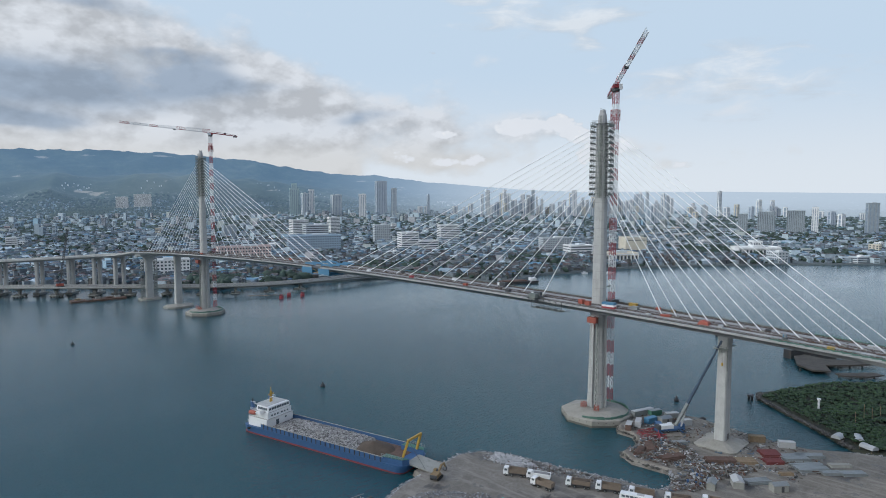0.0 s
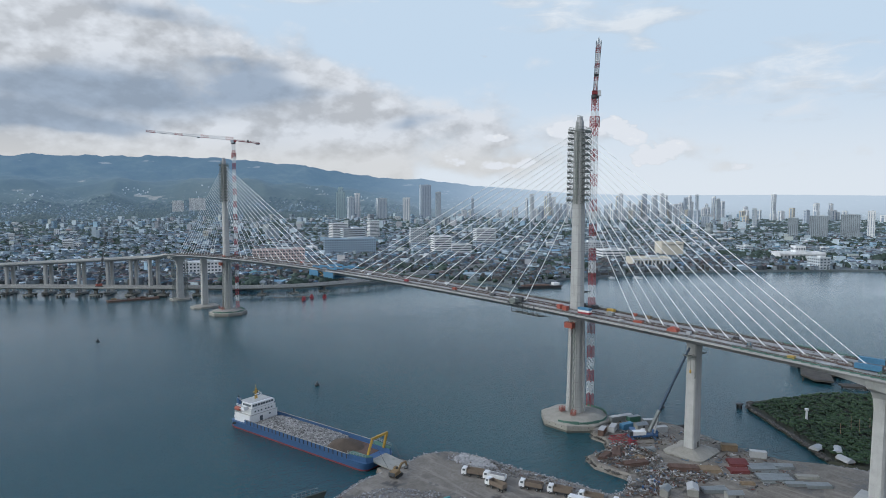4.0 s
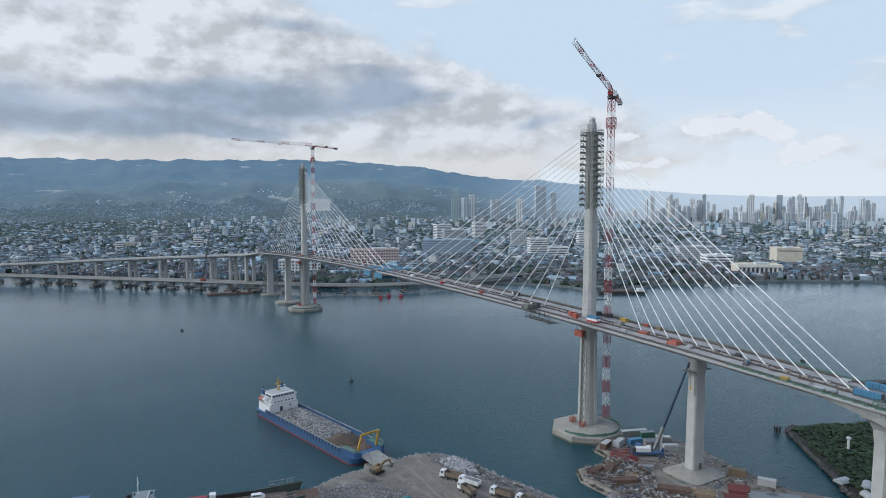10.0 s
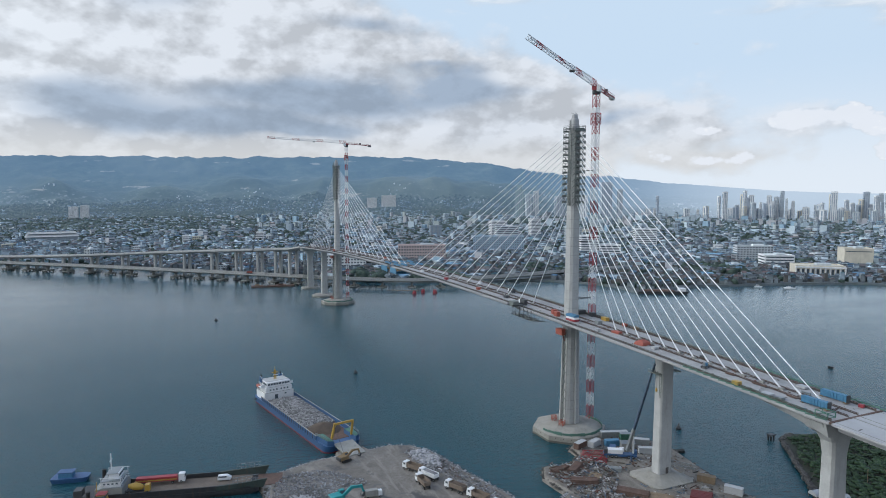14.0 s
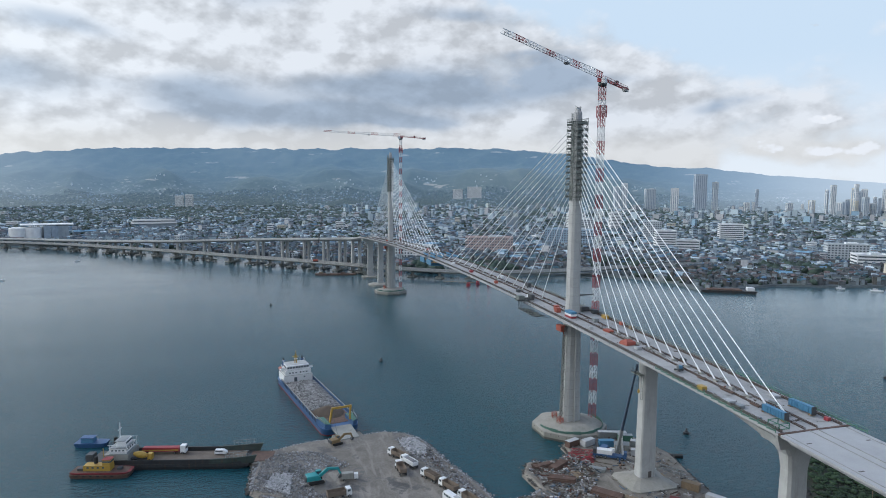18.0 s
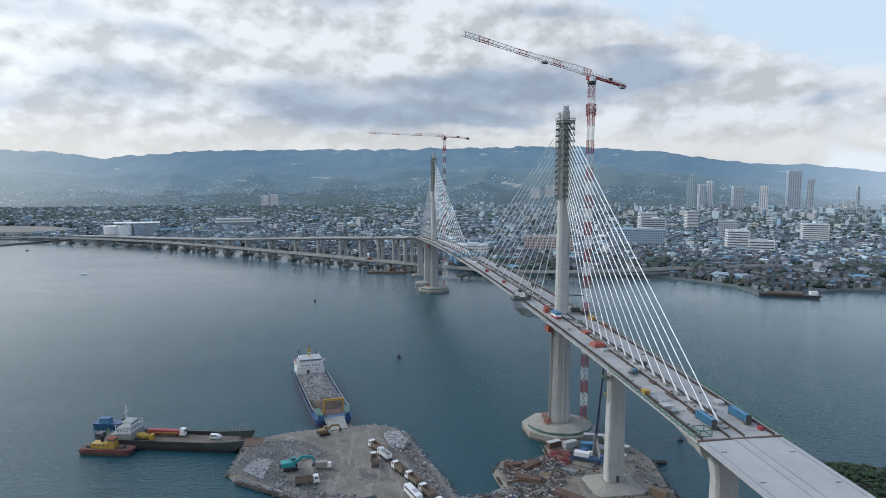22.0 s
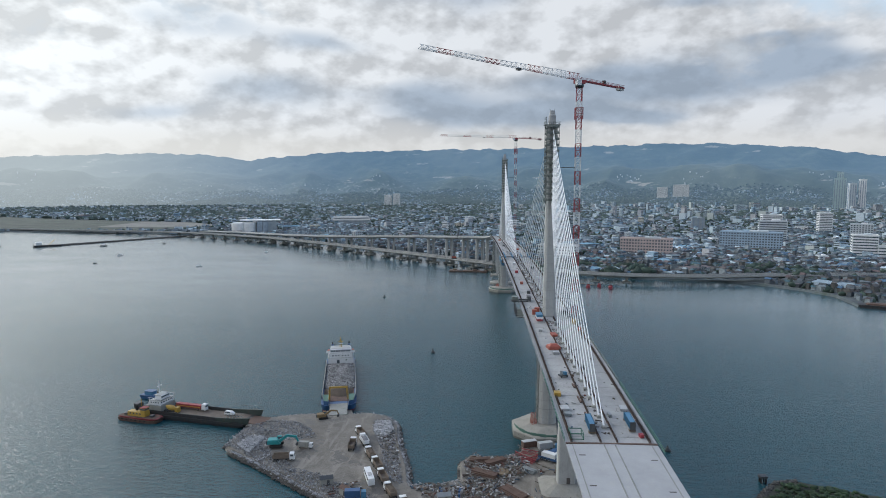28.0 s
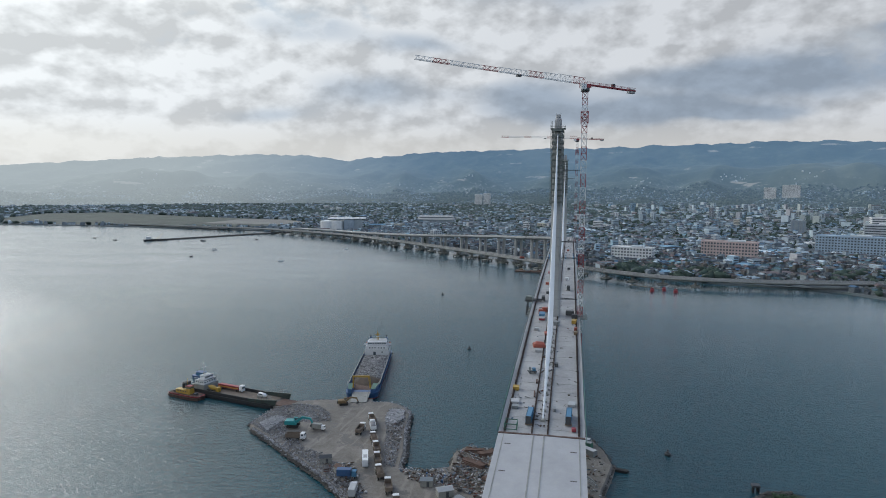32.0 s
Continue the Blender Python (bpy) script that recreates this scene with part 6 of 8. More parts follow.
def cargo_ship():
    t = thing("cargo_ship", "blue landing-craft cargo ship laden with grey rock, bow ramp down", "ship", pose(-116.6, 107.6, 0, 0, 0, math.degrees(math.atan2(-75.2, 14.3))))
    L, W = 88.0, 17.2
    part("bottom_hull", prism(bmesh.new(), hull_rings(L - 1, W - 0.4, -1.6, 0.75, 5)), HULLRED, t, "red antifouling band at the waterline")
    part("hull", prism(bmesh.new(), hull_rings(L, W, 0.7, 3.5, 5, 0.2)), BLUE, t)
    part("cargo_deck", B((45, 0, 3.55), (74, 15.6, 0.12)), RUST, t)
    for s in (-1, 1):
        part("bulwark", B((44.5, s * 8.5, 4.4), (67, 0.28, 2.0)), BLUE, t)
        part("bulwark_cap", B((44.5, s * 8.5, 5.45), (67, 0.42, 0.12)), CONCRETE_OLD, t)
        ribs(26, 13, 77, s * 8.7, 3.5, 5.4, HULLBLACK if s < 0 else BLUE, t)
        part("bow_cheek", prism(bmesh.new(), [[(77, s * 5.0, z), (88, s * 5.0, z), (86.5, s * 7.4, z), (77, s * 8.5, z)][::s] for z in (3.4, 5.5)]), BLUE, t, "blue raised bow cheek")
        part("bow_deck", prism(bmesh.new(), [[(77.2, s * 5.1, z), (87.8, s * 5.1, z), (86.3, s * 7.3, z), (77.2, s * 8.3, z)][::s] for z in (5.52, 5.6)]), GREEN, t, "green bow deck plate")
        bm = bmesh.new()
        for k in range(7):
            beam(bm, (77.5 + k * 1.5, s * (8.7 - k * 0.2), 5.7), (77.5 + k * 1.5, s * (8.7 - k * 0.2), 6.8), 0.12)
        beam(bm, (77.5, s * 8.7, 6.8), (86.5, s * 7.5, 6.8), 0.12), beam(bm, (77.5, s * 8.7, 6.2), (86.5, s * 7.5, 6.2), 0.1)
        part("bow_rail", bm, GALV, t)
        part("gantry_leg", beam(bmesh.new(), (84.8, s * 4.6, 5.6), (87.0, s * 4.2, 12.4), 0.75, 0.85), YELLOW, t)
    part("gantry_beam", beam(bmesh.new(), (87.0, -4.6, 12.4), (87.0, 4.6, 12.4), 0.65, 0.85), YELLOW, t, "yellow ramp gantry beam")
    part("bow_ramp", prism(bmesh.new(), [[(86, -4.6, 3.2), (98.5, -4.2, 2.0), (98.5, 4.2, 2.0), (86, 4.6, 3.2)], [(86, -4.6, 3.7), (98.5, -4.2, 2.5), (98.5, 4.2, 2.5), (86, 4.6, 3.7)]]), CONCRETE_OLD, t, "lowered bow ramp on the earth landing")
    for s in (-1, 1):
        part("ramp_wire", beam(bmesh.new(), (87, s * 4.6, 12.8), (95, s * 4.2, 2.7), 0.09), STEEL, t)
    # white deckhouse at the stern
    h = part("deckhouse", B((8.2, 0, 5.4), (11.5, 15.6, 3.9)), WHITE, t)
    part("house_tier", B((9.0, 0, 8.6), (9.6, 14.0, 2.7)), WHITE, t)
    for u in (-4.6, -2.9, -1.2, 1.2, 2.9, 4.6):
        part("port", B((13.85, u, 8.7), (0.12, 0.8, 0.7)), GLASS, t)
    wh = part("wheelhouse", B((9.8, 0, 11.2), (7.4, 12.6, 2.6), 0, 0.97), WHITE, t)
    for u in range(8):
        part("bridge_window", B((13.4, -5.25 + 1.5 * u, 11.5), (0.3, 1.15, 0.95)), GLASS, wh)
    for s in (-1, 1):
        part("bridge_window", B((9.8, s * 6.22, 11.5), (5.6, 0.25, 0.95)), GLASS, wh)
        part("bridge_wing", B((9.4, s * 7.0, 9.95), (3.4, 3.6, 0.3)), WHITE, t)
        part("wing_rail", B((10.9, s * 7.0, 10.6), (0.12, 3.4, 1.0)), WHITE, t)
        part("funnel", prism(bmesh.new(), [octa(2.2, 1.7, 0.4, 7.3, 2.6, s * 5.2), octa(2.0, 1.5, 0.4, 13.2, 2.3, s * 5.2)]), BLUE, t, "dark blue funnel")
        part("exhaust_pipe", cyl(bmesh.new(), (2.3, s * 5.2), 0.35, 13.2, 14.6, 8), RUBBER, t)
        part("lifeboat", lathe(bmesh.new(), (0, 0, -2.2), [(0.2, 0), (0.9, 0.6), (1.0, 2.2), (0.9, 3.8), (0.2, 4.4)], 10), ORANGE, t).matrix_basis = pose(4.6, s * 7.4, 9.2, 0, 90, 0)
    part("house_door", B((14.0, -1.5, 5.0), (0.15, 1.6, 2.3)), GLASS, t)
    part("port", B((14.0, 3.4, 6.0), (0.15, 0.9, 0.7)), GLASS, t)
    for z, w in ((7.45, 15.2), (10.05, 13.2), (12.6, 11.6)):
        part("deck_edge", B((8.2, 0, z), (12.2 if z < 8 else 10.8 if z < 11 else 7.4, w, 0.18)), CONCRETE, t)
        bm = bmesh.new()
        for s in (-1, 1):
            beam(bm, (2.4, s * w / 2, z + 0.95), (5.0 if z > 11 else 12.5, s * w / 2, z + 0.95), 0.1)
            for k in range(5):
                beam(bm, (2.4 + k * 0.6, s * w / 2, z), (2.4 + k * 0.6, s * w / 2, z + 0.95), 0.08)
        part("house_rail", bm, WHITE, t)
    part("mast", beam(beam(bmesh.new(), (8.4, -0.5, 12.6), (8.4, -0.2, 17.6), 0.45), (8.4, 0.5, 12.6), (8.4, 0.2, 17.6), 0.45), YELLOW, t, "yellow signal mast")
    part("mast_yard", B((8.4, 0, 16.2), (0.3, 3.4, 0.35)), YELLOW, t)
    part("mast_top", cyl(bmesh.new(), (8.4, 0), 0.14, 17.5, 19.3, 6), YELLOW, t)
    part("radar", B((9.0, 0, 15.0), (0.3, 2.2, 0.3)), WHITE, t)
    part("stern_rail", B((0.6, 0, 4.5), (0.1, 13.5, 1.1)), WHITE, t)
    for s in (-1, 1):
        part("fender_tyre", lathe(bmesh.new(), (4.2, s * 9.25, 2.6), [(0.75, -0.25), (0.85, 0), (0.75, 0.25)], 10), RUBBER, t)
    return t


ship = cargo_ship()
ship_m = ship.matrix_basis.copy()


def on_ship(n, x0, x1, half, height, size, material, name, label, crown):
    u = rng.random(n)
    x, y = x0 + (x1 - x0) * u, (rng.random(n) * 2 - 1) * half
    e = np.clip(np.minimum((x - x0), (x1 - x)) / 5, 0, 1) * np.clip((half - np.abs(y)) / 4 + 0.25, 0, 1)
    h = 3.6 + height * e * (1 + 0.25 * np.array([noise.noise((a / 6, b / 6, 2)) for a, b in zip(x, y)]))
    w_ = np.array(ship_m.to_3x3())[:2, :2] @ np.stack([x, y])
    return rubble(name, w_[0] + ship_m.translation.x, w_[1] + ship_m.translation.y, h, size * (0.6 + 0.8 * rng.random(n)), label, material, 0.8)


on_ship(6500, 15.5, 62, 7.7, 1.4, 0.56, mat("quarry_rock", (0.215, 0.21, 0.208), 0.95, vary=0.3, scale=0.6, grain=2, per="island", spread=0.65), "rock_cargo", "grey quarry rock heaped on the ship's deck", 1)
SOIL = mat("brown_soil", (0.08, 0.06, 0.045), 0.95, vary=0.3, scale=0.4, grain=3, bump=0.6)
bm = bmesh.new()
rings = []
for k in range(7):
    f = k / 6
    rings.append([(67 + 8.5 * (1 - f) * math.cos(a) * (1 + 0.1 * math.sin(3 * a)), 7.4 * (1 - f) ** 0.9 * math.sin(a), 3.6 + 2.9 * f ** 0.8) for a in np.linspace(0, math.tau, 25)[:-1]])
rings[-1] = [(67 + 0.6 * math.cos(a), 0.6 * math.sin(a), 6.5) for a in np.linspace(0, math.tau, 25)[:-1]]
heap = tagged(part("soil_mound", prism(bm, rings), SOIL), "conical heap of brown soil on the ship's deck", "soil heap")
heap.matrix_basis = ship_m


HULLGREEN = mat("dark_green_hull", (0.035, 0.05, 0.045), 0.65, vary=0.4, scale=0.5, stain=(0.09, 0.05, 0.03))


def landing_barge():
    t = thing("landing_barge", "long black landing barge with a muddy deck", "barge", pose(-198.3, 18.1, 0, 0, 0, -13.5))
    L, W = 62.0, 13.8
    part("hull", prism(bmesh.new(), [[(2, -W / 2 + 0.6, -1.2), (L - 7, -W / 2 + 0.6, -1.2), (L - 7, W / 2 - 0.6, -1.2), (2, W / 2 - 0.6, -1.2)], [(0, -W / 2, 1.2), (L, -W / 2, 1.2), (L, W / 2, 1.2), (0, W / 2, 1.2)], [(0, -W / 2, 2.2), (L, -W / 2, 2.2), (L, W / 2, 2.2), (0, W / 2, 2.2)]]), HULLBLACK, t)
    part("deck_plate", B((34, 0, 2.26), (50, 11.4, 0.1)), mat("muddy_deck", (0.13, 0.105, 0.085), 0.9, vary=0.35, scale=0.3, grain=2), t)
    for s in (-1, 1):
        part("bulwark", B((33, s * 6.2, 3.0), (52, 0.4, 1.7)), HULLBLACK, t)
        part("bow_cheek", prism(bmesh.new(), [[(47, y, 2.2), (63.5, y * 0.93, 2.0), (65, y * 0.93, 5.2), (58, y, 4.5), (47, y, 3.8)][::s] for y in (s * 5.8, s * 6.6)]), HULLGREEN, t, "dark green raised bow cheek")
        bm = bmesh.new()
        for k in range(6):
            beam(bm, (53 + k * 1.6, s * 6.2, 3.8), (53 + k * 1.6, s * 6.2, 6.2), 0.14)
        beam(bm, (53, s * 6.2, 6.2), (62, s * 5.7, 6.9), 0.16), beam(bm, (53, s * 6.2, 5.1), (62, s * 5.7, 5.7), 0.12)
        part("bow_rail", bm, GALV, t)
    part("bow_ramp", prism(bmesh.new(), [[(61, -5, 1.7), (70, -4.6, 2.0), (70, 4.6, 2.0), (61, 5, 1.7)], [(61, -5, 2.2), (70, -4.6, 2.35), (70, 4.6, 2.35), (61, 5, 2.2)]]), RUST, t)
    part("deckhouse", B((5.5, 0, 3.9), (9.0, 10.4, 3.4)), CONCRETE_OLD, t)
    part("house_tier", B((6.0, 0, 6.7), (6.0, 8.8, 2.3)), WHITE, t)
    for k in range(5):
        for s in (-1, 1):
            part("cabin_window", B((6.0 + s * 3.02, -3.4 + k * 1.7, 6.9), (0.1, 0.8, 0.7)), GLASS, t)
    for k in range(4):
        for s in (-1, 1):
            part("cabin_window", B((4.0 + k * 1.35, s * 4.42, 6.9), (0.7, 0.1, 0.7)), GLASS, t)
    part("wheelhouse", B((6.8, 0, 9.0), (3.6, 6.0, 2.1), 0, 0.94), WHITE, t)
    for k in range(6):
        for s in (-1, 1):
            part("bridge_window", B((6.8 + s * 1.76, -2.3 + k * 0.92, 9.3), (0.16, 0.72, 0.7)), GLASS, t)
    for z, u, v in ((5.7, 7.2, 10.2), (7.95, 6.6, 9.2), (10.1, 3.8, 6.2)):
        part("deck_edge", B((6.2, 0, z), (u, v, 0.16)), GALV, t)
    bm = bmesh.new()
    for x in (3.0, 9.4):
        for y in (-4.6, 4.6):
            beam(bm, (x, y, 5.7), (x, y, 9.4), 0.16)
    for y in (-4.6, 4.6):
        beam(bm, (2.4, y, 6.7), (10, y, 6.7), 0.12), beam(bm, (2.4, y, 9.3), (10, y, 9.3), 0.12)
    part("house_rail", bm, WHITE, t)
    part("mast", beam(bmesh.new(), (5.2, 0, 10.6), (5.2, 0, 16.5), 0.3), WHITE, t)
    part("mast_yard", beam(bmesh.new(), (5.2, -1.5, 14), (5.2, 1.5, 14), 0.2), WHITE, t)
    part("exhaust_stack", cyl(bmesh.new(), (1.8, 3.4), 0.7, 5.5, 9.4, 10), RUBBER, t)
    part("stern_machinery", B((1.0, -3.2, 4.4), (2.6, 3.6, 2.4)), STEEL, t)
    return t


barge = landing_barge()
for ob in barge.children:
    if ob.name.split(".")[0] in ("deckhouse", "house_tier", "cabin_window", "wheelhouse", "bridge_window", "deck_edge", "house_rail", "mast", "mast_yard", "exhaust_stack"):
        ob.location.x += 5.6
barge_m = barge.matrix_basis.copy()


def tug():
    t = thing("tug_boat", "small yellow and rust-brown tug moored at the barge's stern", "tug", pose(-203.0, 9.0, 0, 0, 0, math.degrees(math.atan2(-5.5, 21))))
    part("hull", prism(bmesh.new(), hull_rings(22, 6.4, -0.8, 1.5, 6, 0.5)), RUST, t)
    part("bulwark", prism(bmesh.new(), hull_rings(21.8, 6.3, 1.5, 2.2, 6, 0.2)), HULLRED, t, "dull red bulwark")
    part("deck_plate", prism(bmesh.new(), hull_rings(20.8, 5.6, 2.15, 2.26, 6, 0.2)), RUST, t)
    part("winch", B((17.4, 0, 2.7), (1.6, 2.0, 1.0)), STEEL, t)
    part("stern_locker", B((3.4, 0, 2.7), (2.4, 2.8, 0.9)), STEEL, t)
    part("cabin", B((9.5, 0, 3.3), (10, 3.4, 2.0)), YELLOW, t)
    for k in range(4):
        for s in (-1, 1):
            part("cabin_window", B((6.2 + k * 1.9, s * 1.72, 3.6), (0.8, 0.08, 0.6)), GLASS, t)
    part("wheelhouse", B((13.0, 0, 5.3), (3.0, 3.0, 2.2), 0, 0.92), YELLOW, t)
    part("wheelhouse_roof", B((13.0, 0, 6.5), (3.2, 3.2, 0.16)), HULLRED, t)
    part("bridge_window", B((13.0, 0, 5.7), (2.98, 2.96, 0.6), 0, 0.97), GLASS, t)
    part("funnel", cyl(bmesh.new(), (8.6, 0), 0.7, 4.7, 7.2, 10), RUBBER, t)
    part("mast", beam(bmesh.new(), (11.4, 0, 7), (11.4, 0, 10.5), 0.2), YELLOW, t)
    for k in range(6):
        for s in (-1, 1):
            part("fender_tyre", lathe(bmesh.new(), (3 + k * 2.6, s * 3.45, 1.2), [(0.5, -0.2), (0.62, 0), (0.5, 0.2)], 8), RUBBER, t)


tug()
t = thing("work_boat", "blue work boat moored behind the barge", "boat", pose(-209, 39.5, 0, 0, 0, -14))
part("hull", prism(bmesh.new(), hull_rings(13, 5.0, -0.6, 1.8, 5, 0.4)), BLUE, t)
part("cabin", B((5, 0, 2.7), (5.0, 3.4, 1.9), 0, 0.9), SKYBLUE, t)
part("cabin_roof", B((5, 0, 3.75), (5.6, 3.8, 0.2)), BLUE, t)


# ---- vehicles and plant ----
TAN = mat("tipper_tan", (0.17, 0.135, 0.105), 0.75, vary=0.25, scale=0.8)


def wheels(t, xs, half, r=0.52, w=0.4):
    for x in xs:
        for s in (-1, 1):
            wl = part("wheel", lathe(bmesh.new(), (0, 0, -w / 2), [(r * 0.9, 0), (r, 0.08), (r, w - 0.08), (r * 0.9, w)], 12), RUBBER, t)
            wl.matrix_basis = pose(x, s * half, r, 90, 0, 0)
            part("rim", lathe(bmesh.new(), (0, 0, -w / 2 - 0.01), [(r * 0.5, 0), (r * 0.5, w + 0.02)], 10), GALV, wl)


def dump_truck(bed, m, label, load=None, cab=WHITE):
    t = thing("dump_truck", label, "truck", m, "trucks on the yard")
    part("chassis", B((0, 0, 0.95), (8.4, 1.0, 0.35)), STEEL, t)
    c = part("cab", prism(bmesh.new(), [[(2.3, -1.2, 0.8), (4.3, -1.2, 0.8), (4.3, 1.2, 0.8), (2.3, 1.2, 0.8)], [(2.3, -1.2, 2.0), (4.3, -1.2, 2.0), (4.3, 1.2, 2.0), (2.3, 1.2, 2.0)], [(2.35, -1.15, 3.2), (3.95, -1.15, 3.2), (3.95, 1.15, 3.2), (2.35, 1.15, 3.2)]]), cab, t)
    part("windscreen", B((4.19, 0, 2.55), (0.1, 2.1, 0.9)), GLASS, c)
    for s in (-1, 1):
        part("side_window", B((3.2, s * 1.19, 2.5), (1.0, 0.06, 0.75)), GLASS, c)
    bm = bmesh.new()
    box(bm, (-1.2, 0, 1.45), (6.2, 2.5, 0.2)), box(bm, (1.95, 0, 2.3), (0.15, 2.5, 1.7)), box(bm, (-4.3, 0, 2.15), (0.15, 2.5, 1.4))
    for s in (-1, 1):
        box(bm, (-1.2, s * 1.22, 2.2), (6.2, 0.12, 1.5))
    b = part("tipper_body", bm, bed, t)
    for s in (-1, 1):
        for k in range(5):
            part("body_rib", B((-3.9 + k * 1.35, s * 1.32, 2.2), (0.14, 0.1, 1.5)), bed, b)
    if load:
        part("load", prism(bmesh.new(), [[(-4.2, -1.15, 1.6), (1.85, -1.15, 1.6), (1.85, 1.15, 1.6), (-4.2, 1.15, 1.6)], [(-4.0, -1.1, 2.75), (1.7, -1.1, 2.75), (1.7, 1.1, 2.75), (-4.0, 1.1, 2.75)], [(-2.6, -0.4, 3.2), (0.4, -0.4, 3.2), (0.4, 0.4, 3.2), (-2.6, 0.4, 3.2)]]), load, t)
    wheels(t, (3.3, 1.0, -2.4, -3.7), 1.05)
    return t


G = 2.2
TRUCKS = [(-83.2, -13.1, 118, TAN, None), (-84.5, -26, 92, TAN, None), (-80.2, -21.5, 112, WHITE, ROCK), (-75.5, -35, 114, TAN, SOIL), (-71.3, -44.5, 114, TAN, None), (-67.6, -55, 112, TAN, None), (-63.4, -66, 115, TAN, SOIL), (-57, -76, 110, TAN, None), (-109.5, -40, 8, TAN, None), (-50.5, -88, 110, TAN, None)]
for x, y, a, bed, load in TRUCKS:
    dump_truck(bed, pose(x, y, G, 0, 0, a), ("white-cabbed dump truck with a tan tipper body" if bed is TAN else "white dump truck with a pale tipper body") + (" laden with fill" if load else ", empty"), load)


def bus():
    t = thing("bus", "white passenger bus parked on the earth track", "bus", pose(-72.6, -55.5, G, 0, 0, 108))
    body = part("body", prism(bmesh.new(), [[(-5.4, -1.25, 0.5), (5.4, -1.25, 0.5), (5.4, 1.25, 0.5), (-5.4, 1.25, 0.5)], [(-5.4, -1.25, 2.0), (5.4, -1.25, 2.0), (5.4, 1.25, 2.0), (-5.4, 1.25, 2.0)], [(-5.3, -1.15, 3.1), (5.1, -1.15, 3.1), (5.1, 1.15, 3.1), (-5.3, 1.15, 3.1)]]), WHITE, t)
    for s in (-1, 1):
        for k in range(7):
            part("window", B((-4.4 + k * 1.4, s * 1.22, 2.3), (1.15, 0.08, 0.75)), GLASS, body)
    part("windscreen", B((5.27, 0, 2.3), (0.12, 2.1, 1.1)), GLASS, body)
    part("roof_unit", B((-1.5, 0, 3.2), (2.4, 1.4, 0.25)), CONCRETE_NEW, body)
    wheels(t, (3.6, -3.2), 1.05, 0.48)


bus()


def excavator(m, material, label):
    t = thing("excavator", label, "excavator", m, "excavators")
    for s in (-1, 1):
        part("track", prism(bmesh.new(), [[(x, s * 1.35 + d, z) for x, z in ((-2.2, 0.3), (-1.8, 0), (1.8, 0), (2.2, 0.3), (2.1, 0.85), (-2.1, 0.85))] for d in (-0.35, 0.35)]), RUBBER, t)
    part("turntable", cyl(bmesh.new(), (0, 0), 1.0, 0.8, 1.15, 14), STEEL, t)
    part("house", prism(bmesh.new(), [[(-2.9, -1.4, 1.1), (1.4, -1.4, 1.1), (1.4, 1.4, 1.1), (-2.9, 1.4, 1.1)], [(-2.9, -1.4, 2.3), (0.6, -1.4, 2.3), (0.6, 1.4, 2.3), (-2.9, 1.4, 2.3)], [(-2.6, -1.3, 2.55), (0.4, -1.3, 2.55), (0.4, 1.3, 2.55), (-2.6, 1.3, 2.55)]]), material, t)
    cab = part("cab", B((0.9, 0.85, 2.2), (1.6, 1.05, 2.0), 0, 0.92), material, t)
    part("cab_window", B((1.1, 0.85, 2.5), (1.5, 1.1, 0.9), 0, 0.95), GLASS, cab)
    part("counterweight", B((-2.9, 0, 1.75), (0.7, 2.7, 1.2)), STEEL, t)
    part("boom", beam(beam(bmesh.new(), (0.9, -0.3, 1.8), (3.6, -0.3, 3.7), 0.55, 0.85), (3.5, -0.3, 3.68), (6.6, -0.3, 3.2), 0.5, 0.7), material, t)
    part("stick", beam(bmesh.new(), (6.4, -0.3, 3.5), (7.3, -0.3, 1.3), 0.42, 0.55), material, t)
    part("bucket", prism(bmesh.new(), [[(6.9, y, 1.5), (7.6, y, 1.6), (7.5, y, 0.6), (6.6, y, 0.3), (6.3, y, 0.8)] for y in (-0.95, 0.35)]), STEEL, t)
    part("ram", beam(bmesh.new(), (1.5, -0.3, 1.6), (3.4, -0.3, 3.1), 0.2, sides=8), GALV, t)


excavator(pose(-116.3, -27.5, G + 0.6, 0, 0, 8) @ Matrix.Scale(1.25, 4), CYAN, "teal crawler excavator on the rubble")
excavator(pose(-104.5, 6.5, G, 0, 0, 20), OCHRE, "dusty yellow crawler excavator by the ship's ramp")


def box_truck(m, body, cabm, label, name="box_truck"):
    t = thing(name, label, "truck", m, "trucks on the yard")
    part("chassis", B((0, 0, 0.85), (7.6, 0.9, 0.3)), STEEL, t)
    part("cargo_box", B((-1.0, 0, 2.3), (5.4, 2.4, 2.6)), body, t)
    c = part("cab", B((2.9, 0, 1.9), (1.8, 2.2, 2.2), 0, 0.92), cabm, t)
    part("windscreen", B((3.78, 0, 2.3), (0.1, 1.9, 0.8)), GLASS, c)
    wheels(t, (2.8, -2.6), 1.0, 0.48)


box_truck(pose(-104.0, -27.5, G, 0, 0, -5) @ Matrix.Scale(0.8, 4), CONCRETE_OLD, WHITE, "grey truck with a white cab beside the teal excavator")
box_truck(pose(-75.2, -70, G, 0, 0, 8), BLUE, SKYBLUE, "blue truck among the rubble")
box_truck(pose(-68.5, -82, G, 0, 0, 100), TARP, WHITE, "white box truck on the yard")
# on the barge's deck
m = barge_m @ pose(27, 3.7, 2.32)
t = thing("trailer_truck", "red flat trailer with an orange load and a white cab", "truck", m)
part("trailer", B((-2, 0, 1.35), (15, 2.5, 0.35)), RED, t)
part("load", B((-2, 0.1, 2.1), (14, 2.2, 1.1)), RED, t)
part("load_edge", B((-2, -1.25, 1.75), (14.2, 0.12, 0.4)), YELLOW, t)
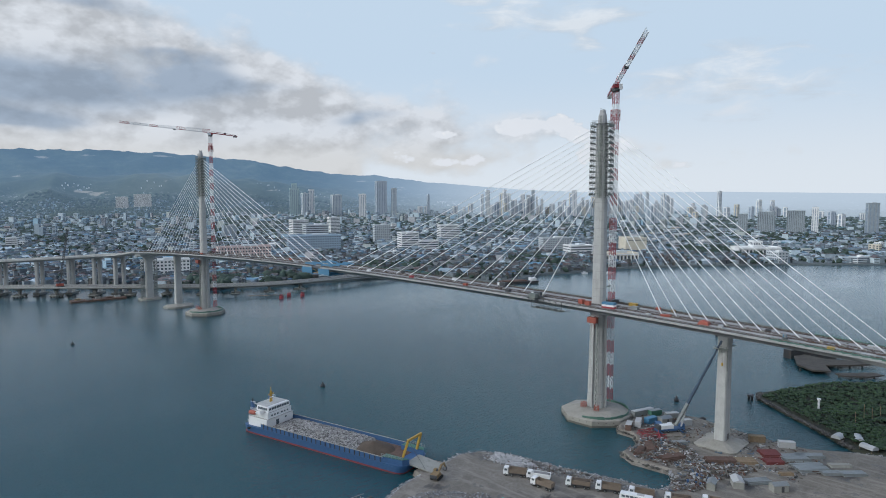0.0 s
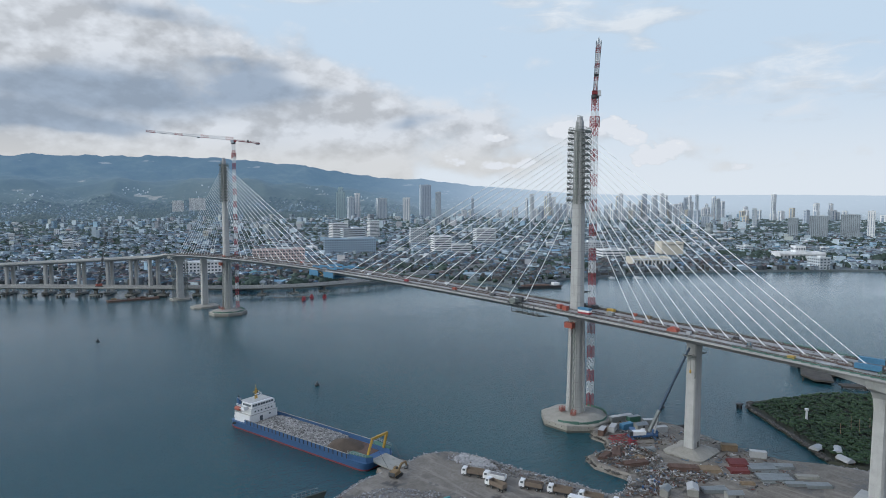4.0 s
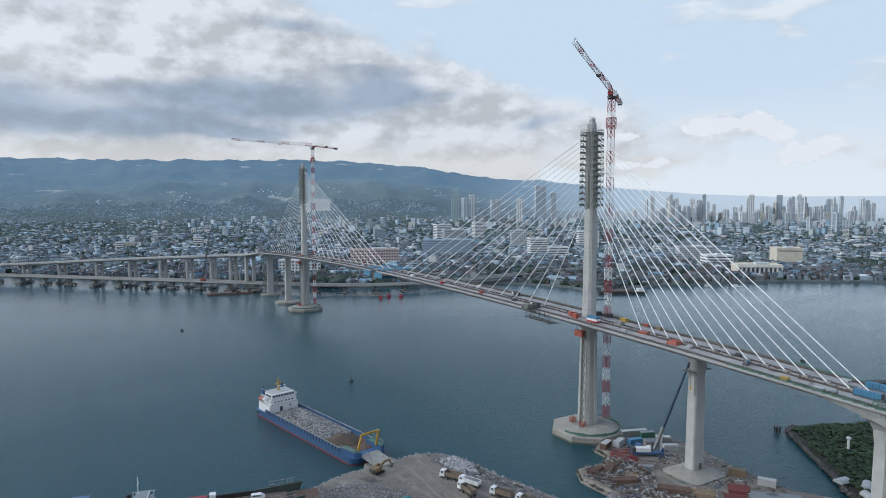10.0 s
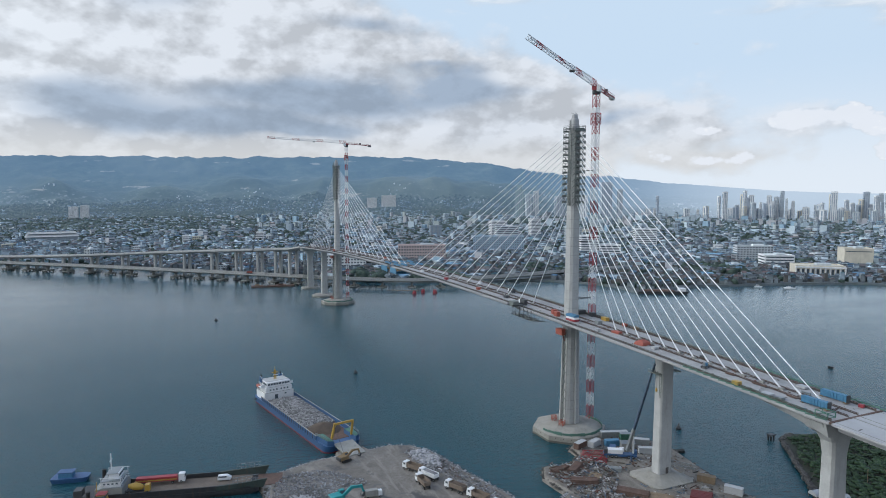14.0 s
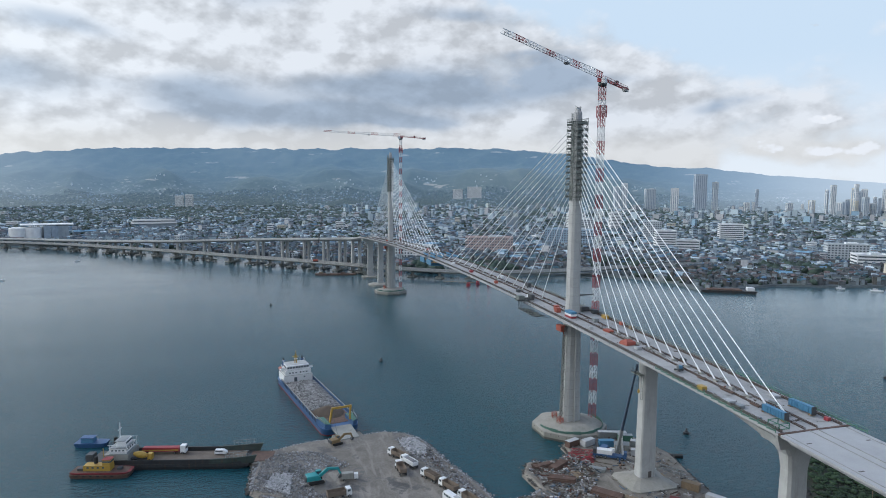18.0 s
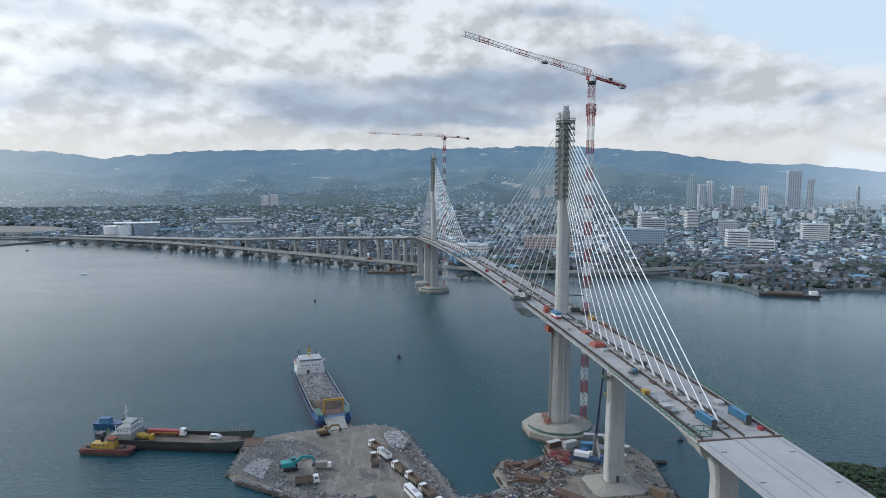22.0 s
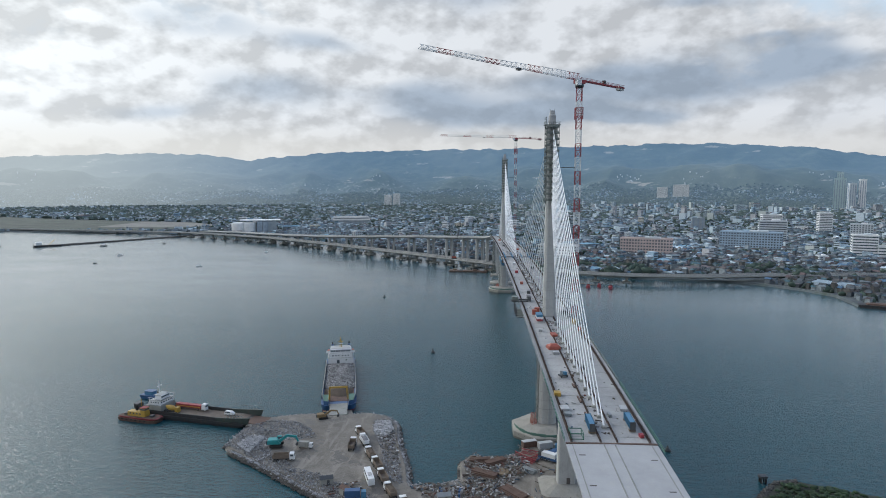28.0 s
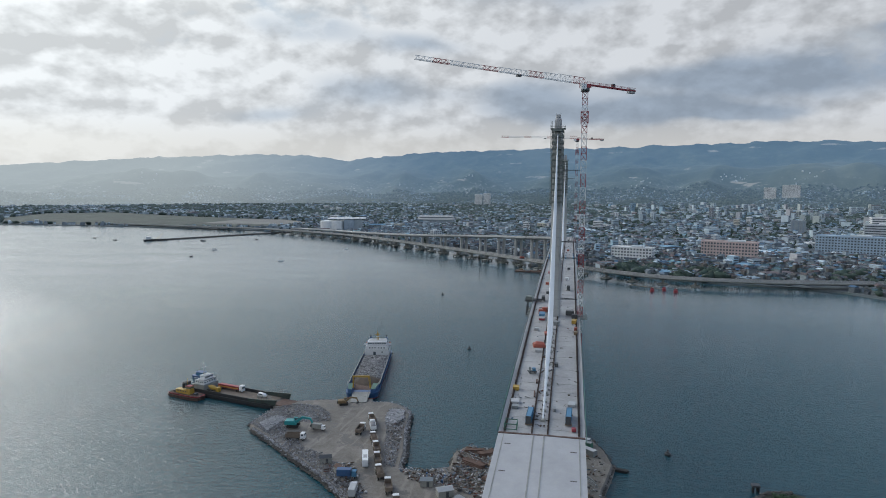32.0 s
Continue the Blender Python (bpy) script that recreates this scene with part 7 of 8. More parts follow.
c = part("cab", B((6.8, 0, 2.0), (2.2, 2.4, 2.9), 0, 0.94), WHITE, t)
part("windscreen", B((7.9, 0, 2.5), (0.1, 2.0, 0.9)), GLASS, c)
wheels(t, (6.6, 3.6, -6, -7.3), 1.05)
m = barge_m @ pose(20, -2.9, 2.32)
t = thing("mixer_truck", "yellow concrete mixer truck on the barge's deck", "truck", m)
part("chassis", B((0, 0, 0.9), (8.2, 1.0, 0.35)), STEEL, t)
part("drum", lathe(bmesh.new(), (0, 0, -2.9), [(0.7, 0), (1.25, 1.4), (1.3, 3.2), (0.6, 5.2)], 14), YELLOW, t).matrix_basis = pose(-0.8, 0, 2.5, 0, -80, 0)
part("cab", B((3.4, 0, 1.9), (1.7, 2.3, 2.3), 0, 0.93), YELLOW, t)
wheels(t, (3.3, -2.0, -3.3), 1.0)
m = barge_m @ pose(49, 2.0, 2.32)
t = thing("van", "white van parked on the barge's deck", "van", m)
part("body", prism(bmesh.new(), [[(-2.4, -0.95, 0.4), (2.4, -0.95, 0.4), (2.4, 0.95, 0.4), (-2.4, 0.95, 0.4)], [(-2.4, -0.95, 1.15), (2.4, -0.95, 1.1), (2.4, 0.95, 1.1), (-2.4, 0.95, 1.15)], [(-2.2, -0.85, 2.0), (1.0, -0.85, 2.0), (1.0, 0.85, 2.0), (-2.2, 0.85, 2.0)]]), WHITE, t)
for s in (-1, 1):
    part("window", B((-0.6, s * 0.92, 1.55), (2.9, 0.06, 0.5)), GLASS, t)
wheels(t, (1.5, -1.5), 0.8, 0.36, 0.25)

# ---- the pad under the near pylon ----
def container(m, material, label, L=6.1, name="shipping_container", roof=None):
    t = thing(name, label, "container", m, "containers on the pad")
    part("body", B((0, 0, 1.3), (L, 2.44, 2.5)), material, t)
    n = int(L / 0.6)
    for s in (-1, 1):
        for k in range(n):
            part("corrugation", B((-L / 2 + (k + 0.5) * L / n, s * 1.24, 1.3), (0.28, 0.08, 2.2)), material, t)
    for x in (-1, 1):
        for s in (-1, 1):
            part("corner_post", B((x * (L / 2 - 0.05), s * 1.2, 1.3), (0.16, 0.16, 2.56)), material, t)
    part("roof_panel", B((0, 0, 2.62), (L + 0.1, 2.5, 0.1)), roof or material, t)
    for s in (-1, 1):
        part("door", B((L / 2 + 0.03, s * 0.6, 1.3), (0.06, 1.12, 2.3)), material, t)


P = 2.2
for x, y, a, mt, lab, L, rf in ((-10, -21.6, 20, RUST, "rust-brown container with a pale roof", 6.1, TARP), (-3.4, -22.8, 20, TARP, "white site container on the pad", 6.1, None), (3.6, -25.5, -15, SKYBLUE, "light blue container on the pad", 6.1, None), (11, -18, -20, GALV, "grey container near the water", 12.0, TARP),
                               (14.5, -22.5, -25, GREEN, "green container near the water", 6.1, GALV), (-1.6, -31.8, 40, BLUE, "blue container beside the crane", 6.1, None), (11, -38, -30, TARP, "white container behind the crane", 6.1, None), (16, -30, -40, GALV, "grey site office container", 6.1, TARP),
                               (12.5, -68, -55, TIMBER, "brown container by the pier footing", 6.1, None), (14, -79, -60, TARP, "white container on the pad's edge", 6.1, None)):
    container(pose(x, y, P, 0, 0, a), mt, lab, L, roof=rf)


def mobile_crane():
    t = thing("mobile_crane", "dark blue mobile crane with a long navy telescopic boom raised", "mobile crane", pose(-1.5, -36.5, P, 0, 0, -35))
    part("carrier", B((0, 0, 1.25), (13, 2.8, 0.9)), BLUE, t)
    c = part("cab", B((5.8, 0.2, 2.4), (1.9, 2.3, 1.7), 0, 0.9), BLUE, t)
    part("windscreen", B((6.7, 0.2, 2.6), (0.12, 1.9, 0.8)), GLASS, c)
    wheels(t, (5, 3.4, -1.5, -3.1, -4.7), 1.2, 0.68, 0.5)
    part("superstructure", B((-2.2, 0, 2.6), (6.5, 2.7, 1.6)), WHITE, t)
    part("counterweight", B((-5.6, 0, 2.6), (1.4, 2.8, 1.9)), STEEL, t)
    part("crane_cab", B((0.9, 1.7, 2.6), (2.0, 1.0, 1.8), 0, 0.9), WHITE, t)
    for x in (-5.5, 4.2):
        for s in (-1, 1):
            o = part("outrigger", beam(bmesh.new(), (x, s * 1.2, 0.9), (x, s * 3.8, 0.75), 0.4), BLUE, t)
            part("outrigger_pad", B((x, s * 3.8, 0.2), (1.1, 1.1, 0.4)), STEEL, o)
    return t


mc = mobile_crane()
inv = mc.matrix_basis.inverted()
foot, tip = inv @ Vector((0.5, -38.5, P + 3.2)), inv @ Vector((-5.0, -58.3, 46.6))
d = tip - foot
for k, wdt in enumerate((1.05, 0.85, 0.7, 0.55)):
    part("boom_section", beam(bmesh.new(), foot + d * k * 0.25, foot + d * min(1, (k * 0.25 + 0.27)), wdt, wdt * 1.15), NAVY if k else GALV, mc, "navy telescopic boom section" if k else "grey foot section of the boom")
part("boom_ram", beam(bmesh.new(), foot + Vector((2.4, 0, -1)), foot + d * 0.24, 0.8, sides=8), WHITE, mc, "white hydraulic boom ram")
part("hoist_rope", beam(bmesh.new(), tip, tip + Vector((0.8, 0.3, -9)), 0.12), STEEL, mc)
part("hook_block", lathe(bmesh.new(), tip + Vector((0.8, 0.3, -10.6)), [(0.15, 0), (0.45, 0.5), (0.4, 1.3), (0.1, 1.6)], 8), YELLOW, mc)


def lattice_piece(m, tone, L, label):
    t = thing("crane_jib_piece", label, "lattice piece", m, "lattice pieces on the pad")
    part("truss", jib_mesh(L, 1.7, 1.5, 0.22), tone, t)


lattice_piece(pose(-13.5, -27.5, P + 0.1, 0, 0, -25), RED, 9, "red lattice crane piece lying on the pad")
lattice_piece(pose(-16.5, -30.2, P + 0.1, 0, 0, -50), RED, 11, "red lattice crane piece lying on the pad")
lattice_piece(pose(-14.5, -38, P + 0.1, 0, 0, 30), RED, 8, "short red lattice piece among the scrap")
lattice_piece(pose(12.5, -49.5, P + 0.1, 0, 0, -60), GALV, 10, "grey lattice piece beside the pier footing")

# stacks of beams, pipes, planks and sheets
def stack(m, material, n, size, label, name, rows=3):
    t = thing(name, label, name.replace("_", " "), m, "stacked material on the pad")
    me = None
    L, w_, h_ = size
    for r in range(rows):
        for k in range(n - r):
            mm = pose(rng.normal() * 0.15, (k - (n - r) / 2) * w_ * 1.15, h_ / 2 + r * h_, 0, 0, rng.normal() * 1.2)
            if me is None:
                ob = part("piece", B((0, 0, 0), size), material, t)
                ob.matrix_basis, me = mm, ob.data
            else:
                share("piece", me, t, mm)


STACKS = [(-25, -38, 35, RUST, 8, (9, 0.45, 0.45), "stack of rusty steel beams", "beam_stack"), (-31, -36.5, 10, RUST, 7, (8, 0.4, 0.4), "stack of rusty steel sections", "beam_stack"), (-22.5, -47, 60, TIMBER, 9, (5, 0.5, 0.25), "pile of weathered timber planks", "plank_pile"),
          (-29, -49, -30, RUST, 8, (10, 0.5, 0.5), "stack of rusty brown piles", "beam_stack"), (-12, -45, -40, GALV, 6, (6, 0.5, 0.4), "stack of grey scaffold tubes", "tube_stack"), (1.5, -76, -48, DULLRED, 8, (7, 0.9, 0.4), "stack of dull red formwork panels", "panel_stack"),
          (-5, -79, -48, DULLRED, 6, (7, 0.8, 0.3), "stack of dull red formwork panels", "panel_stack"), (4, -84, -45, GALV, 9, (10, 0.7, 0.35), "stack of grey steel sheets", "sheet_stack"), (-2, -91, -45, GALV, 10, (12, 0.7, 0.35), "stack of grey steel sheets", "sheet_stack"),
          (10, -88, -50, GALV, 7, (11, 0.6, 0.35), "stack of galvanised decking", "sheet_stack"), (-19, -64, -50, RUST, 9, (11, 0.5, 0.5), "stack of long rusty beams", "beam_stack"), (-12, -71, -48, TIMBER, 9, (8, 0.6, 0.3), "pile of pale timber", "plank_pile"),
          (7.5, -58, 80, TIMBER, 6, (5, 0.5, 0.3), "timber baulks on the pier footing's side", "plank_pile"), (-14, -86, -45, TIMBER, 5, (5, 0.4, 0.3), "pale timber beams on the ground", "beam_stack"), (-28, -80, -40, GALV, 7, (9, 0.6, 0.35), "stack of grey decking sheets", "sheet_stack"), (-2, -98, -45, GALV, 6, (7, 0.5, 0.3), "grey steel decking on timber", "beam_stack"), (3, -104, -45, GALV, 7, (9, 0.55, 0.3), "stack of grey steel decking", "beam_stack"), (8, -99, -48, CONCRETE_OLD, 6, (8, 0.5, 0.3), "stack of grey formwork beams", "beam_stack")]
for x, y, a, mt, n, size, lab, nm in STACKS:
    stack(pose(x, y, P, 0, 0, a), mt, n, size, lab, nm)
stack(pose(26, -37.6, 0.0, 0, 0, -12), RUBBER, 2, (10, 1.0, 0.9), "black floating pipes beside the pad", "pipe_float", 1)

SCRAP = palette("scrap_mix", [(0.09, 0.062, 0.052), (0.28, 0.28, 0.285), (0.19, 0.19, 0.19), (0.45, 0.45, 0.46), (0.24, 0.24, 0.245), (0.11, 0.105, 0.10), (0.05, 0.05, 0.05), (0.14, 0.125, 0.105), (0.15, 0.065, 0.05), (0.36, 0.36, 0.365), (0.09, 0.13, 0.18), (0.13, 0.085, 0.06), (0.15, 0.145, 0.135), (0.07, 0.05, 0.04), (0.11, 0.10, 0.09)], scale=1.2)


def scrap(name, field, n, label, high=1.3, z0=P, k_=0.78):
    """Loose bars, sheets and lumps thrown together."""
    x, y = in_area(field, n)
    n = len(x)
    h = np.array([max(0.05, 0.5 + 0.9 * noise.noise((p / 6, q / 6, 11))) for p, q in zip(x, y)])
    ground = np.array([deck_z(q) + 0.02 for q in y]) if z0 is None else z0
    z = ground + 0.15 + h * high * rng.random(n)
    long_ = rng.random(n) < 0.45
    sx = np.where(long_, 1.0 + 3.0 * rng.random(n), 0.4 + 1.1 * rng.random(n)) / 2
    sy = np.where(long_, 0.12 + 0.2 * rng.random(n), 0.4 + 0.8 * rng.random(n)) / 2
    sz = np.where(rng.random(n) < 0.5, 0.06, 0.2 + 0.5 * rng.random(n)) / 2
    sx, sy, sz = sx * k_, sy * k_, sz * k_
    a, tilt = rng.random(n) * math.tau, rng.normal(size=n) * 0.25
    c, s = np.cos(a), np.sin(a)
    vs = []
    for u, v, w_ in ((-1, -1, -1), (1, -1, -1), (1, 1, -1), (-1, 1, -1), (-1, -1, 1), (1, -1, 1), (1, 1, 1), (-1, 1, 1)):
        pu, pv = u * sx, v * sy
        vs.append(np.stack([x + pu * c - pv * s, y + pu * s + pv * c, z + w_ * sz + pu * np.sin(tilt)], 1))
    v = np.stack(vs, 1).reshape(-1, 3)
    k = np.arange(n)[:, None] * 8
    f = np.concatenate([k + q for q in ([0, 3, 2, 1], [4, 5, 6, 7], [0, 1, 5, 4], [1, 2, 6, 5], [2, 3, 7, 6], [3, 0, 4, 7])])
    rawmesh(name, v.tolist(), f.tolist(), SCRAP, label, "scrap")


scrap("scrap_field", [(-37, -53), (-37, -38), (-33, -33), (-22, -33), (-15, -29), (-11, -36), (-12, -48), (-20, -58), (-30, -62)], 1300, "tangle of rusty scrap, sheeting and timber on the pad", 1.5)
scrap("scrap_strip", [(-58, -59), (-46, -58), (-36, -55), (-22, -62), (-12, -66), (-18, -78), (-36, -70), (-50, -68)], 1500, "scrap metal, torn sheets and barrels beside the inlet", 1.4)
scrap("pad_litter", [(-12, -18), (16, -14), (22, -40), (17, -84), (2, -100), (-20, -90), (-12, -62), (-8, -48)], 1000, "scattered small scrap and formwork on the pad", 0.5)
scrap("deck_litter", [(-10, -127), (10, -127), (10, 195), (-10, 195)], 260, "small tools, timbers and rebar offcuts lying on the deck", 0.1, None, 0.45)
scrap("cable_strip_litter", [(-2.2, -124), (1.4, -124), (1.4, 190), (-2.2, 190)], 700, "rebar offcuts and fittings along the cable strip", 0.3, None, 0.5)
scrap("far_deck_litter", [(-10, 215), (10, 215), (10, 515), (-10, 515)], 200, "small stores lying on the far half of the deck", 0.3, None, 0.6)
scrap("yard_litter", [(-72, 4), (-66, -20), (-60, -56), (-62, -58), (-70, -30), (-77, -4)], 420, "scattered scrap along the yard's east edge", 0.8)
scrap("field_scrap", [(-88, -60), (-78, -57), (-64, -80), (-70, -84), (-85, -67)], 420, "scrap metal and timber at the yard's west edge", 1.2)
for k in range(16):
    x, y = -46 + 2.3 * (k % 6) + rng.random(), -62 - 2.1 * (k // 6) - rng.random()
    b = thing("oil_drum", ("blue", "rust-brown", "white")[k % 3] + " steel drum among the scrap", "drum", pose(x, y, P + 0.0), "drums beside the inlet")
    part("shell", cyl(bmesh.new(), (0, 0), 0.42, 0, 1.25, 12), (BLUE, RUST, TARP)[k % 3], b)
    for z in (0.4, 0.85):
        part("hoop", cyl(bmesh.new(), (0, 0), 0.45, z, z + 0.05, 12), (BLUE, RUST, TARP)[k % 3], b)
for x, y, a, s in ((44, -99, 20, 3.6), (41, -92, -10, 2.6), (36, -104, 60, 3)):
    t = thing("tarpaulin_shelter", "low shelter with a curved white tarpaulin on the spit's edge", "shelter", pose(x, y, 1.1, 0, 0, a), "shelters on the spit")
    part("canopy", prism(bmesh.new(), [[(s * u, 1.9 * math.cos(b), 1.2 + 1.5 * math.sin(b)) for b in np.linspace(0, math.pi, 9)] for u in (-1, 1)]), TARP, t)
    for u in (-0.9, 0.9):
        for v in (-1.8, 1.8):
            part("post", beam(bmesh.new(), (s * u, v, 0), (s * u, v, 1.4), 0.14), TIMBER, t)
# sheds on the pad
for x, y, a, L, W, mt, lab in ((-44, -70, 12, 5, 3.2, GALV, "grey-roofed site shed"), (-36, -76, 30, 6, 4, TARP, "white-roofed site shed"), (-30, -88, -40, 6, 3.5, GALV, "grey-roofed site shed"), (8, -30, -25, 6, 4, GALV, "grey-roofed site shed"), (-88, -59, 20, 5, 3.4, STEEL, "small dark site shed on the rubble"), (-79, -67, -40, 5, 3.2, RUST, "rusty site shed")):
    t = thing("site_shed", lab + " with open sides", "shed", pose(x, y, P, 0, 0, a), "site sheds")
    part("wall", B((0, 0, 1.2), (L - 0.4, W - 0.4, 2.4)), CONCRETE_OLD, t)
    part("roof", prism(bmesh.new(), [[(-L / 2, -W / 2, 2.4), (L / 2, -W / 2, 2.4), (L / 2, W / 2, 2.4), (-L / 2, W / 2, 2.4)], [(-L / 2, -0.1, 3.3), (L / 2, -0.1, 3.3), (L / 2, 0.1, 3.3), (-L / 2, 0.1, 3.3)]]), mt, t)
    part("door", B((0.5, -W / 2 + 0.17, 1.0), (1.0, 0.1, 2.0)), STEEL, t)

# stores and formwork on the pylon's cap
for y0 in PYLONS:
    for x, y, a in ((-6.5, -3.5, 20), (-5.8, 3.6, -15)):
        t = thing("rebar_cage", "orange-brown rebar cage standing on the pile cap", "rebar cage", pose(x, y0 + y, 5.0, 0, 0, a), "rebar cages")
        tagged(part("cage", mast_mesh(2.6, 2.0, 0.16), ORANGE, t), kind="stuff")
    t = thing("edge_barrier", "green mesh barrier along the pile cap's edge", "barrier", pose(0, y0, 3.3), "pile cap barriers")
    for k in range(15):
        a = radians(-170 + k * 13)
        q = 14.7
        part("panel", B((q * math.cos(a), q * math.sin(a), 0.75), (0.1, 3.3, 0.9 + 0.3 * (k % 3)), a), NETTING, t)

# ---- on the deck ----
def deck_item(name, x, y, size, mt, label, category, a=0.0, z=0.12, taper=1.0):
    t = thing(name, label, category, pose(x, y, deck_z(y) + z, 0, 0, a), "plant and stores on the deck")
    part("body", B((0, 0, size[2] / 2), size, 0, taper), mt, t)
    return t


# striped site cabin beside the pylon
for x, y, a in ((-5.2, -8.0, 0),):
    t = thing("site_cabin", "blue, white and red striped site cabin on the deck", "cabin", pose(x, y, deck_z(y) + 0.1, 0, 0, 90), "site cabins on the deck")
    for k, mt in enumerate((RED, WHITE, SKYBLUE)):
        part("panel_band", B((0, 0, 0.45 + k * 0.88), (6.1, 2.5, 0.88)), mt, t)
    part("roof_panel", B((0, 0, 2.72), (6.2, 2.6, 0.12)), SKYBLUE, t)
    part("window", B((0.8, -1.27, 1.6), (1.1, 0.06, 0.8)), GLASS, t)
for x, y, s, mt, lab in ((-4.6, 6.5, (2.6, 3.0, 2.4), ORANGE, "orange steel formwork box at the pylon's foot"), (-6.2, 2.2, (2.4, 3.0, 2.4), ORANGE, "orange steel formwork box at the pylon's foot"), (-2.0, -33.5, (2.6, 5.0, 0.9), ORANGE, "orange-red covered pump beside the cables"), (-6.6, -27.5, (1.8, 2.2, 1.1), TARP, "white covered bundle on the deck"), (1.4, -17.6, (2.4, 4.0, 1.8), GALV, "grey steel frame crate behind the cables"),
                         (7.0, 2.0, (4.5, 2.8, 2.2), STEEL, "dark generator set beside the crane mast"), (9.0, -3.8, (3.0, 3.0, 1.9), STEEL, "dark compressor beside the crane mast"), (9.4, -25, (1.5, 2.6, 1.3), ORANGE, "orange tool box at the deck edge"),
                         (9.4, -32, (1.6, 2.4, 1.4), TIMBER, "timber crate at the deck edge"), (8.8, -13, (2.2, 4.6, 1.6), YELLOW, "yellow formwork bundle at the deck edge"), (-4.4, -57.5, (2.6, 2.0, 1.0), TARP, "white covered pallet on the deck"), (-9.2, -97.6, (2.2, 2.8, 1.2), YELLOW, "yellow lifting frame on the deck"),
                         (-8.6, -108, (2.8, 3.4, 0.7), TARP, "white panels stacked on the deck"), (-8.2, -112, (2.2, 2.2, 0.8), GALV, "grey fittings stacked on the deck"), (7.8, -107.5, (2.4, 3.6, 0.7), TARP, "white panels stacked on the deck"), (2.6, -73.4, (1.4, 2.4, 1.2), STEEL, "dark pump on the deck"),
                         (-3.3, -101, (0.5, 6.0, 0.4), RUST, "rusty steel beam lying beside the cables"), (-3.2, -90, (0.6, 4.0, 0.4), RUST, "rusty steel bars lying beside the cables"), (-3.3, -112, (0.5, 4.0, 0.4), RUST, "rusty steel bars lying beside the cables"), (3.0, -112, (0.8, 3.0, 0.8), GALV, "grey steel fittings beside the cables"), (8.3, -125, (1.2, 1.6, 0.9), RED, "red tool box at the deck's end")):
    s = tuple(v * 0.82 for v in s)
    t = deck_item("store_box", x, y, s, mt, lab, "store box", rng.normal() * 5)
    part("lid", B((0, 0, s[2] + 0.05), (s[0] * 1.04, s[1] * 1.04, 0.1)), mt, t)
    for u in (-0.35, 0.35):
        part("skid", B((s[0] * u, 0, 0.02), (0.2, s[1] * 1.02, 0.16)), STEEL, t)
# orange tarpaulin tent
t = thing("tarpaulin_tent", "orange-red tarpaulin tent over work on the deck", "tent", pose(-4.4, -50.8, deck_z(-50.8) + 0.1, 0, 0, 8))
part("canopy", prism(bmesh.new(), [[(-2.3, -2.2, 0), (2.3, -2.2, 0), (2.3, 2.2, 0), (-2.3, 2.2, 0)], [(-2.0, -1.9, 1.2), (2.1, -1.8, 1.1), (2.0, 1.9, 1.25), (-2.1, 1.8, 1.1)], [(-0.9, -0.3, 1.9), (0.9, -0.3, 1.8), (0.9, 0.3, 1.8), (-0.9, 0.3, 1.9)]]), ORANGE, t)
# dark trolley with stressing gear
t = thing("stressing_trolley", "dark stressing jack trolley beside the cables", "trolley", pose(-5.2, -81.5, deck_z(-81.5) + 0.1, 0, 0, 20))
part("frame", B((0, 0, 0.6), (2.8, 1.8, 0.3)), STEEL, t)
part("pump", B((0.6, 0, 1.2), (1.0, 1.2, 0.9)), SKYBLUE, t)
part("jack", cyl(bmesh.new(), (-0.7, 0), 0.4, 0.7, 2.0, 10), GALV, t)
wheels(t, (-0.9, 0.9), 0.8, 0.35, 0.2)
# trucks on the main span
for x, y, a in ((-6.3, 31, 92), (6, 62, 90)):
    box_truck(pose(x, y, deck_z(y) + 0.1, 0, 0, a) @ Matrix.Scale(0.72, 4), STEEL, WHITE, "white-cabbed dark truck on the bridge deck")
for x, y, mt, lab in ((-6, 78, ORANGE, "orange store box on the main span"), (5, 96, WHITE, "white store box on the main span"), (-6, 120, RED, "red store box on the main span"), (6, 140, STEEL, "dark machine on the main span"), (-5, 160, WHITE, "white store box on the main span"), (-4.6, 50, STEEL, "dark pump on the main span"),
                      (-5, 240, TARP, "white pallet on the far half of the span"), (5, 262, ORANGE, "orange store box on the far half of the span"), (-5, 300, STEEL, "dark machine on the far half of the span"), (-5, 340, TARP, "white store box near the far pylon"), (-5, 384, ORANGE, "orange formwork box at the far pylon's foot"), (5, 400, STEEL, "dark generator at the far pylon's foot")):
    deck_item("store_box", x, y, (1.7, 2.4, 1.3), mt, lab, "store box", rng.normal() * 8)

# blue truss boxes of the launching gear, just before the joint
for x, y in ((-3.6, -119.5), (7.0, -118.0)):
    t = thing("gantry_leg", "light blue steel box of dismantled lifting gantry", "gantry leg", pose(x, y, deck_z(y) + 0.1, 0, 0, 88), "blue gantry boxes")
    part("box_beam", B((0, 0, 1.35), (7.6, 1.2, 1.8)), SKYBLUE, t)
    for k in range(9):
        for s in (-1, 1):
            part("stiffener", B((-3.9 + k * 0.97, s * 0.7, 1.35), (0.14, 0.14, 2.0)), SKYBLUE, t)
    part("end_plate", B((-4.17, 0, 1.35), (0.14, 1.4, 2.2)), STEEL, t)
    part("marking_bar", B((1.0, -0.8, 1.5), (2.6, 0.05, 0.3)), BLUE, t)
    for u in (-3.6, 3.6):
        part("support", B((u, 0, 0.15), (1.0, 1.8, 0.35)), TIMBER, t)
